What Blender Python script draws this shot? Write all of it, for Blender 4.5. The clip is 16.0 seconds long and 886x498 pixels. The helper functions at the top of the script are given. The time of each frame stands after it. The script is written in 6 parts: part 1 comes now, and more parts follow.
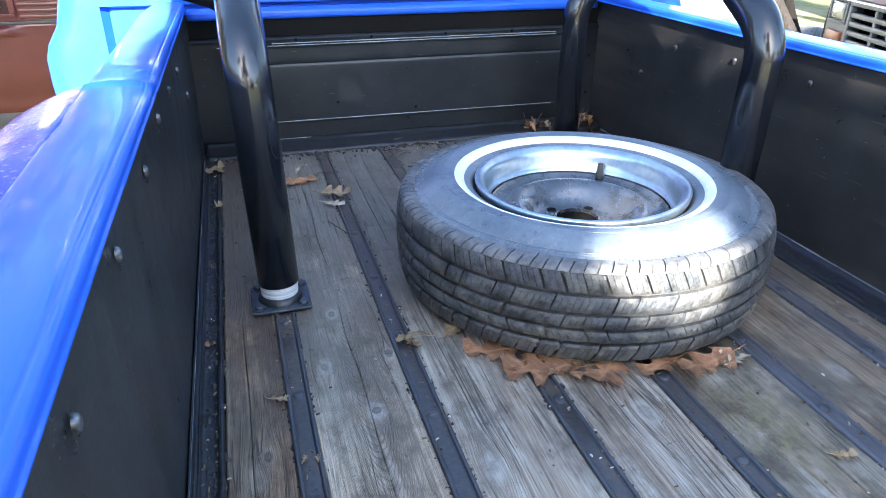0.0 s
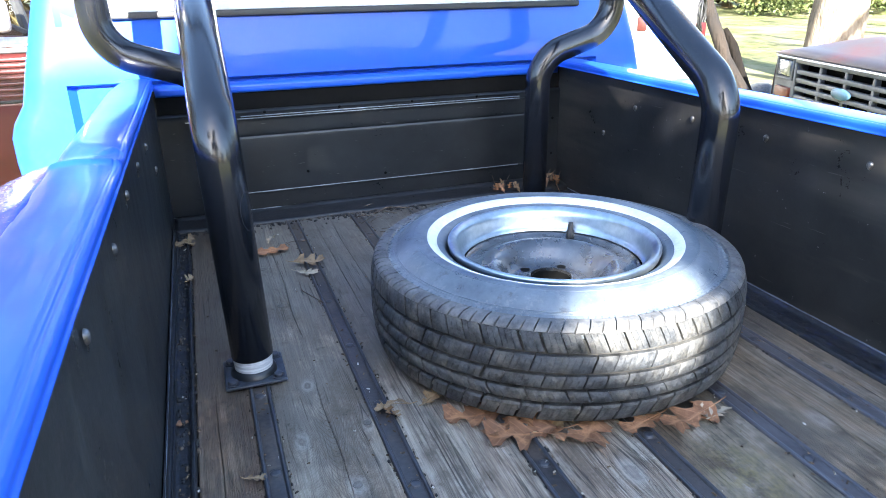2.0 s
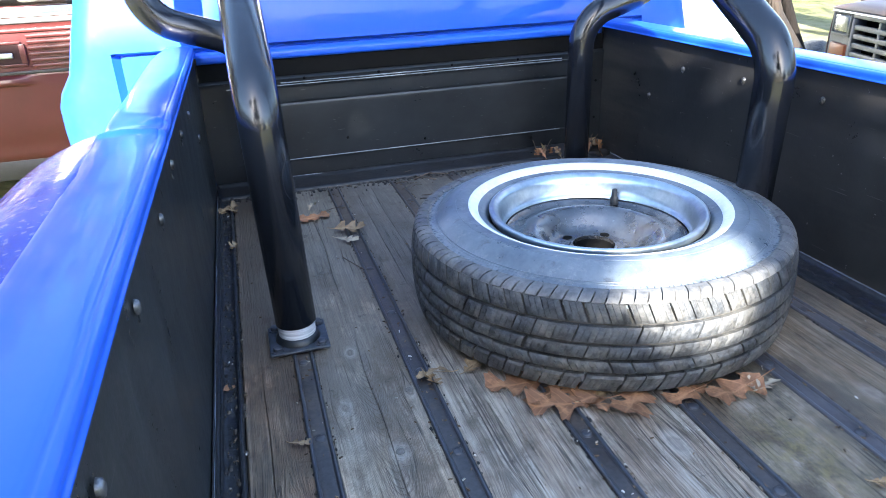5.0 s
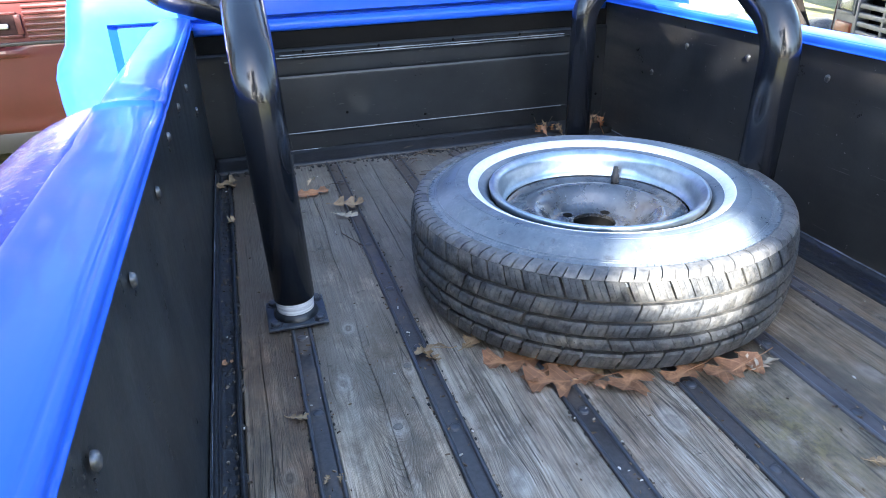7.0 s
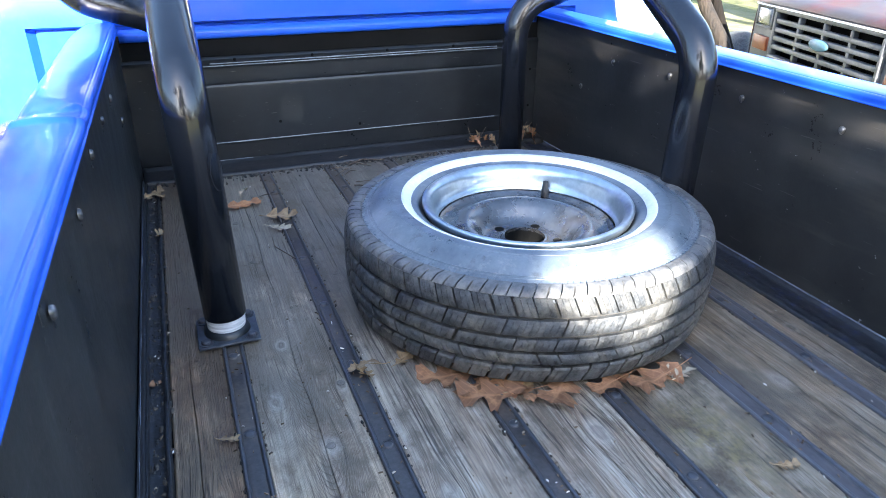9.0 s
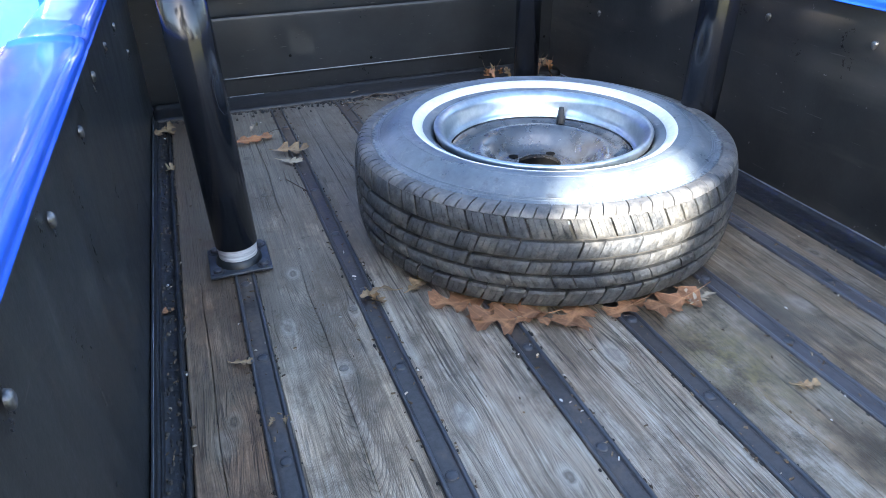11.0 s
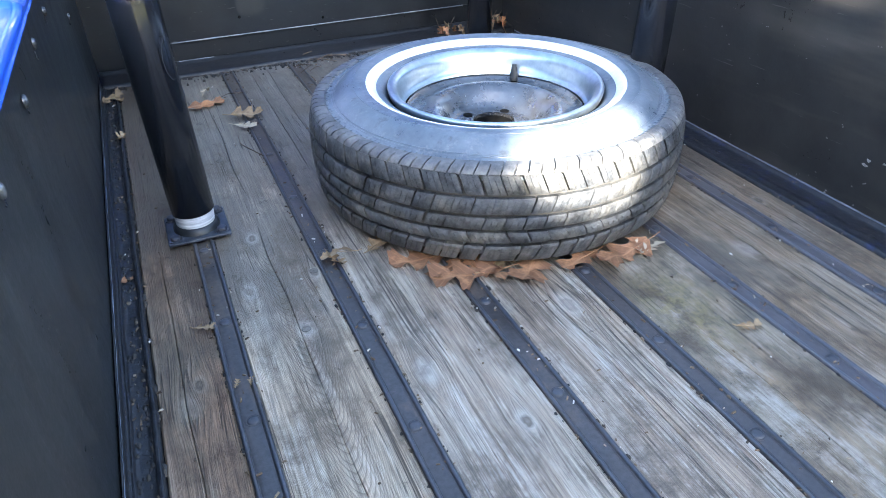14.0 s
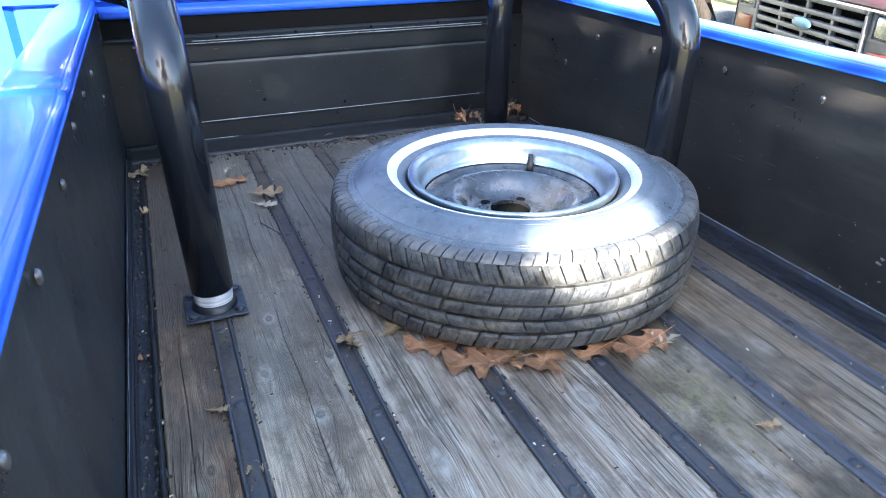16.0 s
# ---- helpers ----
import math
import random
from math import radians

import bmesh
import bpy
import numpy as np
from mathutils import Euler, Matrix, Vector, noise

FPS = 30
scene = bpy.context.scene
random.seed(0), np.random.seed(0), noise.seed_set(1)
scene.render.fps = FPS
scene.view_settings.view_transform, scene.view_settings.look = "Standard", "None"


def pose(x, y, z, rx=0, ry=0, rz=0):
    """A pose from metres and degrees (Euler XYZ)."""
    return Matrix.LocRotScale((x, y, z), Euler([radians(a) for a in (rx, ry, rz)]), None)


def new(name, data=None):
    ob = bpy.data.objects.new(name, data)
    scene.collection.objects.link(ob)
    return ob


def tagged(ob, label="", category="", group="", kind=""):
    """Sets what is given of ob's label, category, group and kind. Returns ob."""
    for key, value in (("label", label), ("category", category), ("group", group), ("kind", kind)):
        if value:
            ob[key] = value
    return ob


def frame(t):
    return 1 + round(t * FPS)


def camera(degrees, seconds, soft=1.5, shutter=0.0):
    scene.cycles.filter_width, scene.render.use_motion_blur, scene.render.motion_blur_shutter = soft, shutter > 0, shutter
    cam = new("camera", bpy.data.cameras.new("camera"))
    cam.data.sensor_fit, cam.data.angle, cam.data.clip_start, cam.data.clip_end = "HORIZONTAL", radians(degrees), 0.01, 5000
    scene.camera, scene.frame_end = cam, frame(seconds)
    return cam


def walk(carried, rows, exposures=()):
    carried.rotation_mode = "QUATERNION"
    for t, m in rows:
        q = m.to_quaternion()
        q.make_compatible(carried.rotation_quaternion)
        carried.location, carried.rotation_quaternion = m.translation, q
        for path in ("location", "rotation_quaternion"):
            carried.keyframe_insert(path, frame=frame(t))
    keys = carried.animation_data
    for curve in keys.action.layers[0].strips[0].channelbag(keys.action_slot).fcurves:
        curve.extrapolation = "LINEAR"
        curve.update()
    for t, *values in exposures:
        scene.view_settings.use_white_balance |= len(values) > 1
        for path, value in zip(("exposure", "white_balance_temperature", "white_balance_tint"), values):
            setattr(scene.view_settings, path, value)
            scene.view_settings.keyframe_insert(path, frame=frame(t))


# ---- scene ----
cam = camera(66.0, 16.0, soft=0.72)
# seconds, place in metres, turn in degrees
PATH_ROWS = [
    (0, 0.1238, -1.1008, 0.6706, 63.372, -0.343, -16.542),
    (0.5, 0.1310, -1.0992, 0.6674, 62.754, -1.141, -18.221),
    (1, 0.1296, -1.0957, 0.6702, 64.142, -1.629, -19.339),
    (1.5, 0.1288, -1.0953, 0.6715, 67.213, -0.287, -19.877),
    (2, 0.1217, -1.0960, 0.6738, 68.548, 0.907, -19.600),
    (2.5, 0.1138, -1.0950, 0.6768, 69.101, 1.191, -18.585),
    (3, 0.1065, -1.0883, 0.6846, 69.492, 0.857, -17.402),
    (3.5, 0.1144, -1.0886, 0.6782, 68.430, 0.516, -16.679),
    (4, 0.1227, -1.0884, 0.6780, 66.764, 1.809, -17.182),
    (6.5, 0.1135, -1.0761, 0.6761, 64.730, 1.913, -16.189),
    (7, 0.1206, -1.0784, 0.6729, 63.719, 1.610, -16.499),
    (7.5, 0.1303, -1.0816, 0.6916, 63.053, 0.200, -19.138),
    (8, 0.1295, -1.0835, 0.6972, 63.269, -0.159, -20.660),
    (8.5, 0.1303, -1.0848, 0.7030, 63.622, -0.278, -21.383),
    (8.7, 0.1302, -1.0824, 0.7030, 63.761, -0.341, -21.377),
    (10.8, 0.1358, -1.0852, 0.6601, 61.306, 0.602, -20.024),
    (11, 0.1392, -1.0853, 0.6526, 59.639, 0.823, -20.211),
    (11.5, 0.1382, -1.0815, 0.6521, 57.674, 1.081, -20.663),
    (12, 0.1363, -1.0839, 0.6545, 56.619, 1.108, -21.050),
    (12.5, 0.1339, -1.0884, 0.6580, 56.602, 1.181, -21.428),
    (13, 0.1373, -1.0970, 0.6547, 56.603, 1.246, -22.110),
    (13.5, 0.1414, -1.1038, 0.6547, 56.403, 1.175, -22.994),
    (14, 0.1416, -1.1067, 0.6591, 56.332, 0.936, -23.854),
    (14.5, 0.1383, -1.1043, 0.6786, 58.010, 0.659, -24.451),
    (15, 0.1303, -1.0999, 0.6794, 60.053, 0.144, -23.999),
    (15.5, 0.1309, -1.0998, 0.6837, 61.206, -0.250, -23.028),
    (16, 0.1262, -1.0978, 0.6844, 62.472, -0.242, -22.517),
]
walk(cam, [(t, pose(x, y, z, a, b, c)) for t, x, y, z, a, b, c in PATH_ROWS],
     exposures=[(0.0, 3.34, 6120, 10), (2.5, 3.25, 6120, 10), (4.0, 3.25, 6120, 10), (8.0, 3.28, 6120, 10), (11.0, 3.26, 6350, 10), (12.5, 3.34, 6350, 10), (13.5, 3.60, 6350, 10), (14.5, 3.66, 6350, 10), (15.5, 3.55, 6350, 10), (16.0, 3.5, 6350, 10)])

# ---- light ----
SUN = Vector((0.30, 1.0, -0.52)).normalized()      # the way the sunlight travels
world = bpy.data.worlds.new("sky")
scene.world = world
world.use_nodes = True
wt = world.node_tree
sky = wt.nodes.new("ShaderNodeTexSky")
sky.sky_type = "NISHITA"
sky.sun_disc = False
sky.sun_elevation = math.asin(-SUN.z)
sky.sun_rotation = math.atan2(-SUN.x, -SUN.y)
wt.links.new(sky.outputs[0], wt.nodes["Background"].inputs[0])
wt.nodes["Background"].inputs[1].default_value = 0.110
sun_data = bpy.data.lights.new("sun", "SUN")
sun_data.energy, sun_data.angle, sun_data.color = 5.0, radians(0.53), (1.0, 0.93, 0.82)
sun = new("sun", sun_data)
sun.matrix_world = Matrix.Translation((-3, -10, 8)) @ SUN.to_track_quat("-Z", "Y").to_matrix().to_4x4()


# ---- materials ----
class Nodes:
    """A material with a Principled shader and short ways to add nodes."""

    def __init__(self, name):
        self.mat = bpy.data.materials.new(name)
        self.mat.use_nodes = True
        self.t = self.mat.node_tree
        self.b = self.t.nodes["Principled BSDF"]
        self.pos = self.t.nodes.new("ShaderNodeNewGeometry").outputs["Position"]

    def put(self, sock, val):
        if isinstance(val, bpy.types.NodeSocket):
            self.t.links.new(val, sock)
        else:
            sock.default_value = val

    def math(self, op, a, b=0.0, c=0.0):
        n = self.t.nodes.new("ShaderNodeMath")
        n.operation = op
        for s, v in zip(n.inputs, (a, b, c)):
            self.put(s, v)
        return n.outputs[0]

    def vec(self, op, a, b=(0, 0, 0)):
        n = self.t.nodes.new("ShaderNodeVectorMath")
        n.operation = op
        self.put(n.inputs[0], a)
        self.put(n.inputs[1], b)
        return n.outputs["Value" if op in ("LENGTH", "DISTANCE") else "Vector"]

    def stretch(self, s, at=None):
        return self.vec("MULTIPLY", at or self.pos, s)

    def noise(self, scale, detail=4, rough=0.55, at=None, distort=0.0):
        n = self.t.nodes.new("ShaderNodeTexNoise")
        self.put(n.inputs["Vector"], at or self.pos)
        n.inputs["Scale"].default_value, n.inputs["Detail"].default_value = scale, detail
        n.inputs["Roughness"].default_value, n.inputs["Distortion"].default_value = rough, distort
        return n.outputs["Fac"]

    def voronoi(self, scale, at=None, feature="F1"):
        n = self.t.nodes.new("ShaderNodeTexVoronoi")
        n.feature = feature
        self.put(n.inputs["Vector"], at or self.pos)
        n.inputs["Scale"].default_value = scale
        return n.outputs["Distance"]

    def ramp(self, fac, stops):
        n = self.t.nodes.new("ShaderNodeValToRGB")
        self.put(n.inputs[0], fac)
        e = n.color_ramp.elements
        while len(e) < len(stops):
            e.new(0.5)
        for el, (p, c) in zip(e, stops):
            el.position = p
            el.color = (c, c, c, 1) if isinstance(c, (int, float)) else (*c, 1)
        return n.outputs[0]

    def mix(self, fac, a, b, mode="MIX"):
        n = self.t.nodes.new("ShaderNodeMix")
        n.data_type, n.blend_type = "RGBA", mode
        for s, v in ((n.inputs[0], fac), (n.inputs[6], a), (n.inputs[7], b)):
            if isinstance(v, tuple) and len(v) == 3:
                v = (*v, 1)
            self.put(s, v)
        return n.outputs[2]

    def bump(self, height, strength=0.3, distance=0.002, after=None):
        n = self.t.nodes.new("ShaderNodeBump")
        n.inputs["Strength"].default_value, n.inputs["Distance"].default_value = strength, distance
        self.put(n.inputs["Height"], height)
        if after is not None:
            self.put(n.inputs["Normal"], after)
        return n.outputs[0]

    def random(self):
        return self.t.nodes.new("ShaderNodeObjectInfo").outputs["Random"]

    def set(self, **kw):
        for k, v in kw.items():
            name = {"color": "Base Color", "rough": "Roughness", "metal": "Metallic", "normal": "Normal", "coat": "Coat Weight",
                    "coat_rough": "Coat Roughness", "spec": "Specular IOR Level", "trans": "Transmission Weight", "ior": "IOR",
                    "alpha": "Alpha", "subsurf": "Subsurface Weight"}[k]
            if k == "color" and isinstance(v, tuple):
                v = (*v, 1)
            self.put(self.b.inputs[name], v)
        return self.mat


def surface(name, c1, c2, rough=(0.4, 0.6), metal=0.0, fine=60.0, wide=5.0, bump=0.15, depth=0.001, coat=0.0, stretch=(1, 1, 1), spec=0.5):
    """A surface with variation at two scales."""
    m = Nodes(name)
    at = m.stretch(stretch)
    f = m.noise(fine, 6, 0.6, at)
    w = m.noise(wide, 4, 0.6, at)
    both = m.math("ADD", m.math("MULTIPLY", f, 0.4), m.math("MULTIPLY", w, 0.6))
    k = m.ramp(both, [(0.36, 0.0), (0.64, 1.0)])
    return m.set(color=m.mix(k, c1, c2), rough=m.ramp(both, [(0.3, rough[0]), (0.7, rough[1])]), metal=metal,
                 normal=m.bump(f, bump, depth), coat=coat, coat_rough=0.05, spec=spec)


def car_paint(name, c, dark, orange_peel=0.02, dust=0.06, gloss=0.48):
    m = Nodes(name)
    w = m.noise(3.0, 5, 0.6)
    f = m.noise(260.0, 3, 0.6)
    col = m.mix(m.ramp(w, [(0.35, 0.0), (0.7, 1.0)]), dark, c)
    col = m.mix(m.math("MULTIPLY", m.ramp(m.noise(35.0, 6, 0.7), [(0.5, 0.0), (0.75, 1.0)]), dust), col, (0.45, 0.45, 0.45))
    return m.set(color=col, rough=m.ramp(w, [(0.3, 0.36), (0.7, 0.48)]), coat=gloss, coat_rough=0.07, spec=0.5 * gloss,
                 normal=m.bump(m.math("ADD", m.noise(14.0, 2, 0.5), m.math("MULTIPLY", f, 0.15)), orange_peel * 4, 0.002))


BLUE = car_paint("blue_paint", (0.018, 0.103, 0.60), (0.016, 0.092, 0.55), orange_peel=0.008, dust=0.012, gloss=0.40)
def worn_blue():
    """Old glossy blue, chalky and flaked on the outer half of the fender; its sparkle is painted too."""
    m = Nodes("worn_blue_paint")
    sep = m.t.nodes.new("ShaderNodeSeparateXYZ")
    m.put(sep.inputs[0], m.pos)
    ragged = m.math("ADD", sep.outputs[0], m.math("MULTIPLY", m.math("SUBTRACT", m.noise(34.0, 6, 0.75), 0.5), 0.10))
    chalk = m.ramp(m.math("ADD", ragged, 0.5), [(0.245, 1.0), (0.270, 0.0)])
    # pale specks: flaked paint, and the sun's sparkle put into the colour
    chips = m.ramp(m.noise(75.0, 6, 0.75), [(0.56, 0.0), (0.64, 1.0)])
    col = m.mix(m.ramp(m.noise(6.0, 4, 0.6), [(0.4, 0.0), (0.65, 1.0)]), (0.012, 0.045, 0.33), (0.020, 0.085, 0.47))
    col = m.mix(m.math("MULTIPLY", chips, 0.30), col, (0.20, 0.20, 0.40))
    col = m.mix(m.math("MULTIPLY", chalk, 0.85), col, m.mix(chips, (0.075, 0.085, 0.33), (0.17, 0.15, 0.30)))
    return m.set(color=col, rough=m.ramp(m.math("MAXIMUM", chalk, m.math("MULTIPLY", chips, 0.4)), [(0.0, 0.20), (1.0, 0.60)]), coat=0.06, coat_rough=0.05, spec=0.22,
                 normal=m.bump(m.math("ADD", m.noise(38.0, 5, 0.7), m.math("MULTIPLY", chalk, 0.6)), 0.45, 0.003))
BLUE_WORN = worn_blue()


def black_paint(name="black_bed_paint", lift=1.0, dusty=0.3, tone=(0.023, 0.0235, 0.0235), scraped=0.0, spec=0.36, grain=(3.0, 3.0, 0.35), tint=(1, 1, 1), sheen=0.0):
    """Brushed-on satin black paint with rubbed streaks and dust; board reflections can be painted in."""
    m = Nodes(name)
    streak = m.noise(9.0, 5, 0.6, m.stretch(grain))
    dust = m.noise(120.0, 4, 0.7)
    wide = m.noise(2.3, 4, 0.6)
    col = m.mix(m.ramp(streak, [(0.40, 0.0), (0.72, 1.0)]), tuple(lift * v * t for v, t in zip((0.007, 0.0074, 0.0082), tint)), tuple(lift * v * t for v, t in zip((0.014, 0.0143, 0.0146), tint)))
    col = m.mix(m.math("MULTIPLY", m.ramp(wide, [(0.40, 0.0), (0.70, 1.0)]), dusty), col, tone)
    # thin scratches, made paler to carry some streaky wall reflections too
    scratch = m.ramp(m.noise(30.0, 3, 0.5, m.stretch((1.0, 0.35, 6.0))), [(0.70, 0.0), (0.74, 1.0)])
    col = m.mix(m.math("MULTIPLY", scratch, 0.35), col, (0.16, 0.15, 0.14))
    if sheen:
        # lengthwise brown bands: the boards' reflection in the wall put into the colour
        sheen_band = m.math("MULTIPLY", m.ramp(m.noise(4.2, 4, 0.55, m.stretch((1.0, 0.45, 3.2))), [(0.44, 0.0), (0.66, 1.0)]), m.ramp(m.noise(1.7, 3, 0.5, m.vec("ADD", m.pos, (4, 4, 3))), [(0.38, 0.25), (0.60, 1.0)]))
        col = m.mix(m.math("MULTIPLY", sheen_band, sheen), col, (0.090, 0.078, 0.064))
        speck = m.ramp(m.noise(75.0, 2, 0.5), [(0.745, 0.0), (0.765, 1.0)])
        col = m.mix(m.math("MULTIPLY", speck, 0.55), col, (0.22, 0.21, 0.20))
    if scraped:
        rub = m.ramp(m.noise(1.0, 4, 0.6, m.stretch((60.0, 130.0, 5.0))), [(0.60, 0.0), (0.68, 1.0)])
        where = m.ramp(m.noise(3.4, 4, 0.6, m.vec("ADD", m.pos, (2, 6, 1))), [(0.52, 0.0), (0.62, 1.0)])
        col = m.mix(m.math("MULTIPLY", m.math("MULTIPLY", rub, where), scraped), col, (0.085, 0.088, 0.092))
    return m.set(color=col, rough=m.ramp(m.math("ADD", m.math("MULTIPLY", streak, 0.6), m.math("MULTIPLY", dust, 0.4)), [(0.3, 0.24), (0.75, 0.48)]),
                 normal=m.bump(m.math("ADD", dust, m.math("MULTIPLY", streak, 3.0)), 0.14, 0.002), spec=spec)
# one paint in three copies, lift and tone matched to each wall's brightness
BLACK = black_paint("black_bed_paint", 1.45, 0.35, (0.026, 0.031, 0.036), 0.0, 0.45, (0.9, 1.0, 1.2), (0.86, 1.0, 1.12))
BLACK_SIDE = black_paint("scuffed_black_bed_paint", 1.6, 0.60, (0.040, 0.044, 0.046), 0.5, 0.62, (2.0, 2.0, 0.7), (0.94, 1.0, 1.02))
BLACK_DUST_SHEEN = black_paint("dusty_sheen_black_bed_paint", 1.8, 0.36, (0.048, 0.045, 0.041), 0.0, 0.42, (2.0, 1.2, 1.2), sheen=0.6)
TUBE = surface("gloss_black_tube", (0.005, 0.0065, 0.0105), (0.010, 0.012, 0.017), rough=(0.14, 0.20), fine=140, wide=6, bump=0.02, depth=0.0006, spec=0.66)
def strip_paint(name, rust, chalk=0.0):
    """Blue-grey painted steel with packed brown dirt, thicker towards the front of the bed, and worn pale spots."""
    m = Nodes(name)
    sep = m.t.nodes.new("ShaderNodeSeparateXYZ")
    m.put(sep.inputs[0], m.pos)
    f = m.noise(130.0, 5, 0.65)
    w = m.noise(11.0, 5, 0.7, m.stretch((1.0, 0.6, 1.0)))
    col = m.mix(m.ramp(m.math("ADD", m.math("MULTIPLY", f, 0.5), m.math("MULTIPLY", w, 0.5)), [(0.38, 0.0), (0.62, 1.0)]), (0.011, 0.0135, 0.0185), (0.030, 0.035, 0.045))
    col = m.mix(m.ramp(m.noise(23.0, 5, 0.7), [(0.60, 0.0), (0.68, 0.6)]), col, (0.060, 0.058, 0.068))
    if chalk:
        # paint gone chalky and lavender in long patches
        col = m.mix(m.math("MULTIPLY", m.ramp(m.noise(9.0, 6, 0.7, m.stretch((2.2, 0.5, 1.0))), [(0.40, 0.25), (0.58, 1.0)]), chalk), col, (0.112, 0.118, 0.145))
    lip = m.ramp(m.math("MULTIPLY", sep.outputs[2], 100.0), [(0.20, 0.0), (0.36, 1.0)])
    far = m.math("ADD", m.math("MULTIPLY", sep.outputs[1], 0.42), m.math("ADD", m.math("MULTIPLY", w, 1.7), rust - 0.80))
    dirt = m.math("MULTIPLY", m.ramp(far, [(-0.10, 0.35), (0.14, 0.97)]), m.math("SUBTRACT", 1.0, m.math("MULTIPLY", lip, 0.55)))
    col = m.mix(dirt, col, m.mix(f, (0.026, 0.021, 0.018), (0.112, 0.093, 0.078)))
    # raised lips paler: some wear, and their sky highlight put into the colour
    col = m.mix(m.math("MULTIPLY", lip, m.ramp(m.noise(60.0, 5, 0.7, m.stretch((1.0, 0.25, 1.0))), [(0.38, 0.05), (0.68, 0.65)])), col, (0.066, 0.076, 0.096))
    return m.set(color=col, rough=m.ramp(w, [(0.3, 0.28), (0.7, 0.5)]), normal=m.bump(m.math("ADD", f, m.math("MULTIPLY", w, 2.0)), 0.28, 0.0015))
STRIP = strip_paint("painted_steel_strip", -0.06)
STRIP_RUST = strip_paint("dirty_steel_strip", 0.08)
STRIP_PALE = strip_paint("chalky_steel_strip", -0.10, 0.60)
def angle_black():
    """Black channel with a crust of tar, pale flecks and a little leaf rot."""
    m = Nodes("grimy_steel_angle")
    f = m.noise(95.0, 6, 0.75)
    col = m.mix(m.ramp(f, [(0.42, 0.0), (0.70, 1.0)]), (0.004, 0.0045, 0.006), (0.026, 0.029, 0.035))
    fleck = m.ramp(m.noise(170.0, 6, 0.8, m.stretch((1.0, 0.55, 1.0))), [(0.58, 0.0), (0.64, 1.0)])
    col = m.mix(m.math("MULTIPLY", fleck, 0.8), col, (0.085, 0.097, 0.115))
    col = m.mix(m.ramp(m.noise(48.0, 6, 0.75, m.vec("ADD", m.pos, (3, 1, 0))), [(0.62, 0.0), (0.70, 0.6)]), col, (0.060, 0.044, 0.030))
    return m.set(color=col, rough=m.ramp(f, [(0.3, 0.30), (0.7, 0.65)]), normal=m.bump(m.math("ADD", f, m.math("MULTIPLY", fleck, 0.5)), 0.6, 0.003))
ANGLE = angle_black()
def angle_blue():
    """Black steel flange with chipped blue paint and brown leaf rot."""
    m = Nodes("grimy_blue_steel_angle")
    f = m.noise(70.0, 6, 0.75)
    col = m.mix(m.ramp(f, [(0.38, 0.0), (0.66, 1.0)]), (0.003, 0.0035, 0.0055), (0.020, 0.022, 0.028))
    col = m.mix(m.ramp(m.noise(34.0, 6, 0.75), [(0.56, 0.0), (0.63, 0.75)]), col, (0.012, 0.019, 0.060))
    col = m.mix(m.ramp(m.noise(52.0, 6, 0.75, m.vec("ADD", m.pos, (3, 1, 0))), [(0.60, 0.0), (0.68, 0.8)]), col, (0.075, 0.052, 0.034))
    return m.set(color=col, rough=m.ramp(f, [(0.3, 0.35), (0.7, 0.7)]), normal=m.bump(f, 0.6, 0.003))
ANGLE_BLUE = angle_blue()
EDGE_BLUE = surface("worn_blue_grey_edge", (0.06, 0.07, 0.09), (0.20, 0.22, 0.26), rough=(0.35, 0.55), fine=150, wide=16, bump=0.2)
SILL = surface("scuffed_sill_paint", (0.004, 0.0046, 0.0058), (0.017, 0.0185, 0.022), rough=(0.35, 0.6), fine=75, wide=13, bump=0.3, depth=0.002)
BOLT = surface("worn_bolt_steel", (0.03, 0.03, 0.033), (0.22, 0.22, 0.23), rough=(0.25, 0.45), metal=0.7, fine=300, wide=60, bump=0.1)
BARE = surface("worn_bare_steel_edge", (0.10, 0.105, 0.115), (0.34, 0.35, 0.37), rough=(0.3, 0.5), metal=0.35, fine=120, wide=14, bump=0.1)
PLUG = surface("weathered_wood_plug", (0.08, 0.072, 0.062), (0.21, 0.19, 0.165), rough=(0.55, 0.75), fine=300, wide=80, bump=0.4)
BOLT_DARK = surface("dark_bolt_steel", (0.015, 0.017, 0.024), (0.06, 0.065, 0.08), rough=(0.3, 0.5), metal=0.2, fine=300, wide=60, bump=0.2)
PLATE = surface("scuffed_steel_plate", (0.008, 0.011, 0.016), (0.07, 0.085, 0.11), rough=(0.28, 0.5), metal=0.3, fine=60, wide=28, bump=0.25)
RUBBER = None
WHITE_BAND = surface("white_rubber", (0.56, 0.57, 0.59), (0.76, 0.76, 0.76), rough=(0.45, 0.6), fine=120, wide=20, bump=0.06)
CHROME = surface("chrome_trim", (0.36, 0.41, 0.45), (0.58, 0.63, 0.66), rough=(0.26, 0.40), metal=1.0, fine=80, wide=14, bump=0.01)
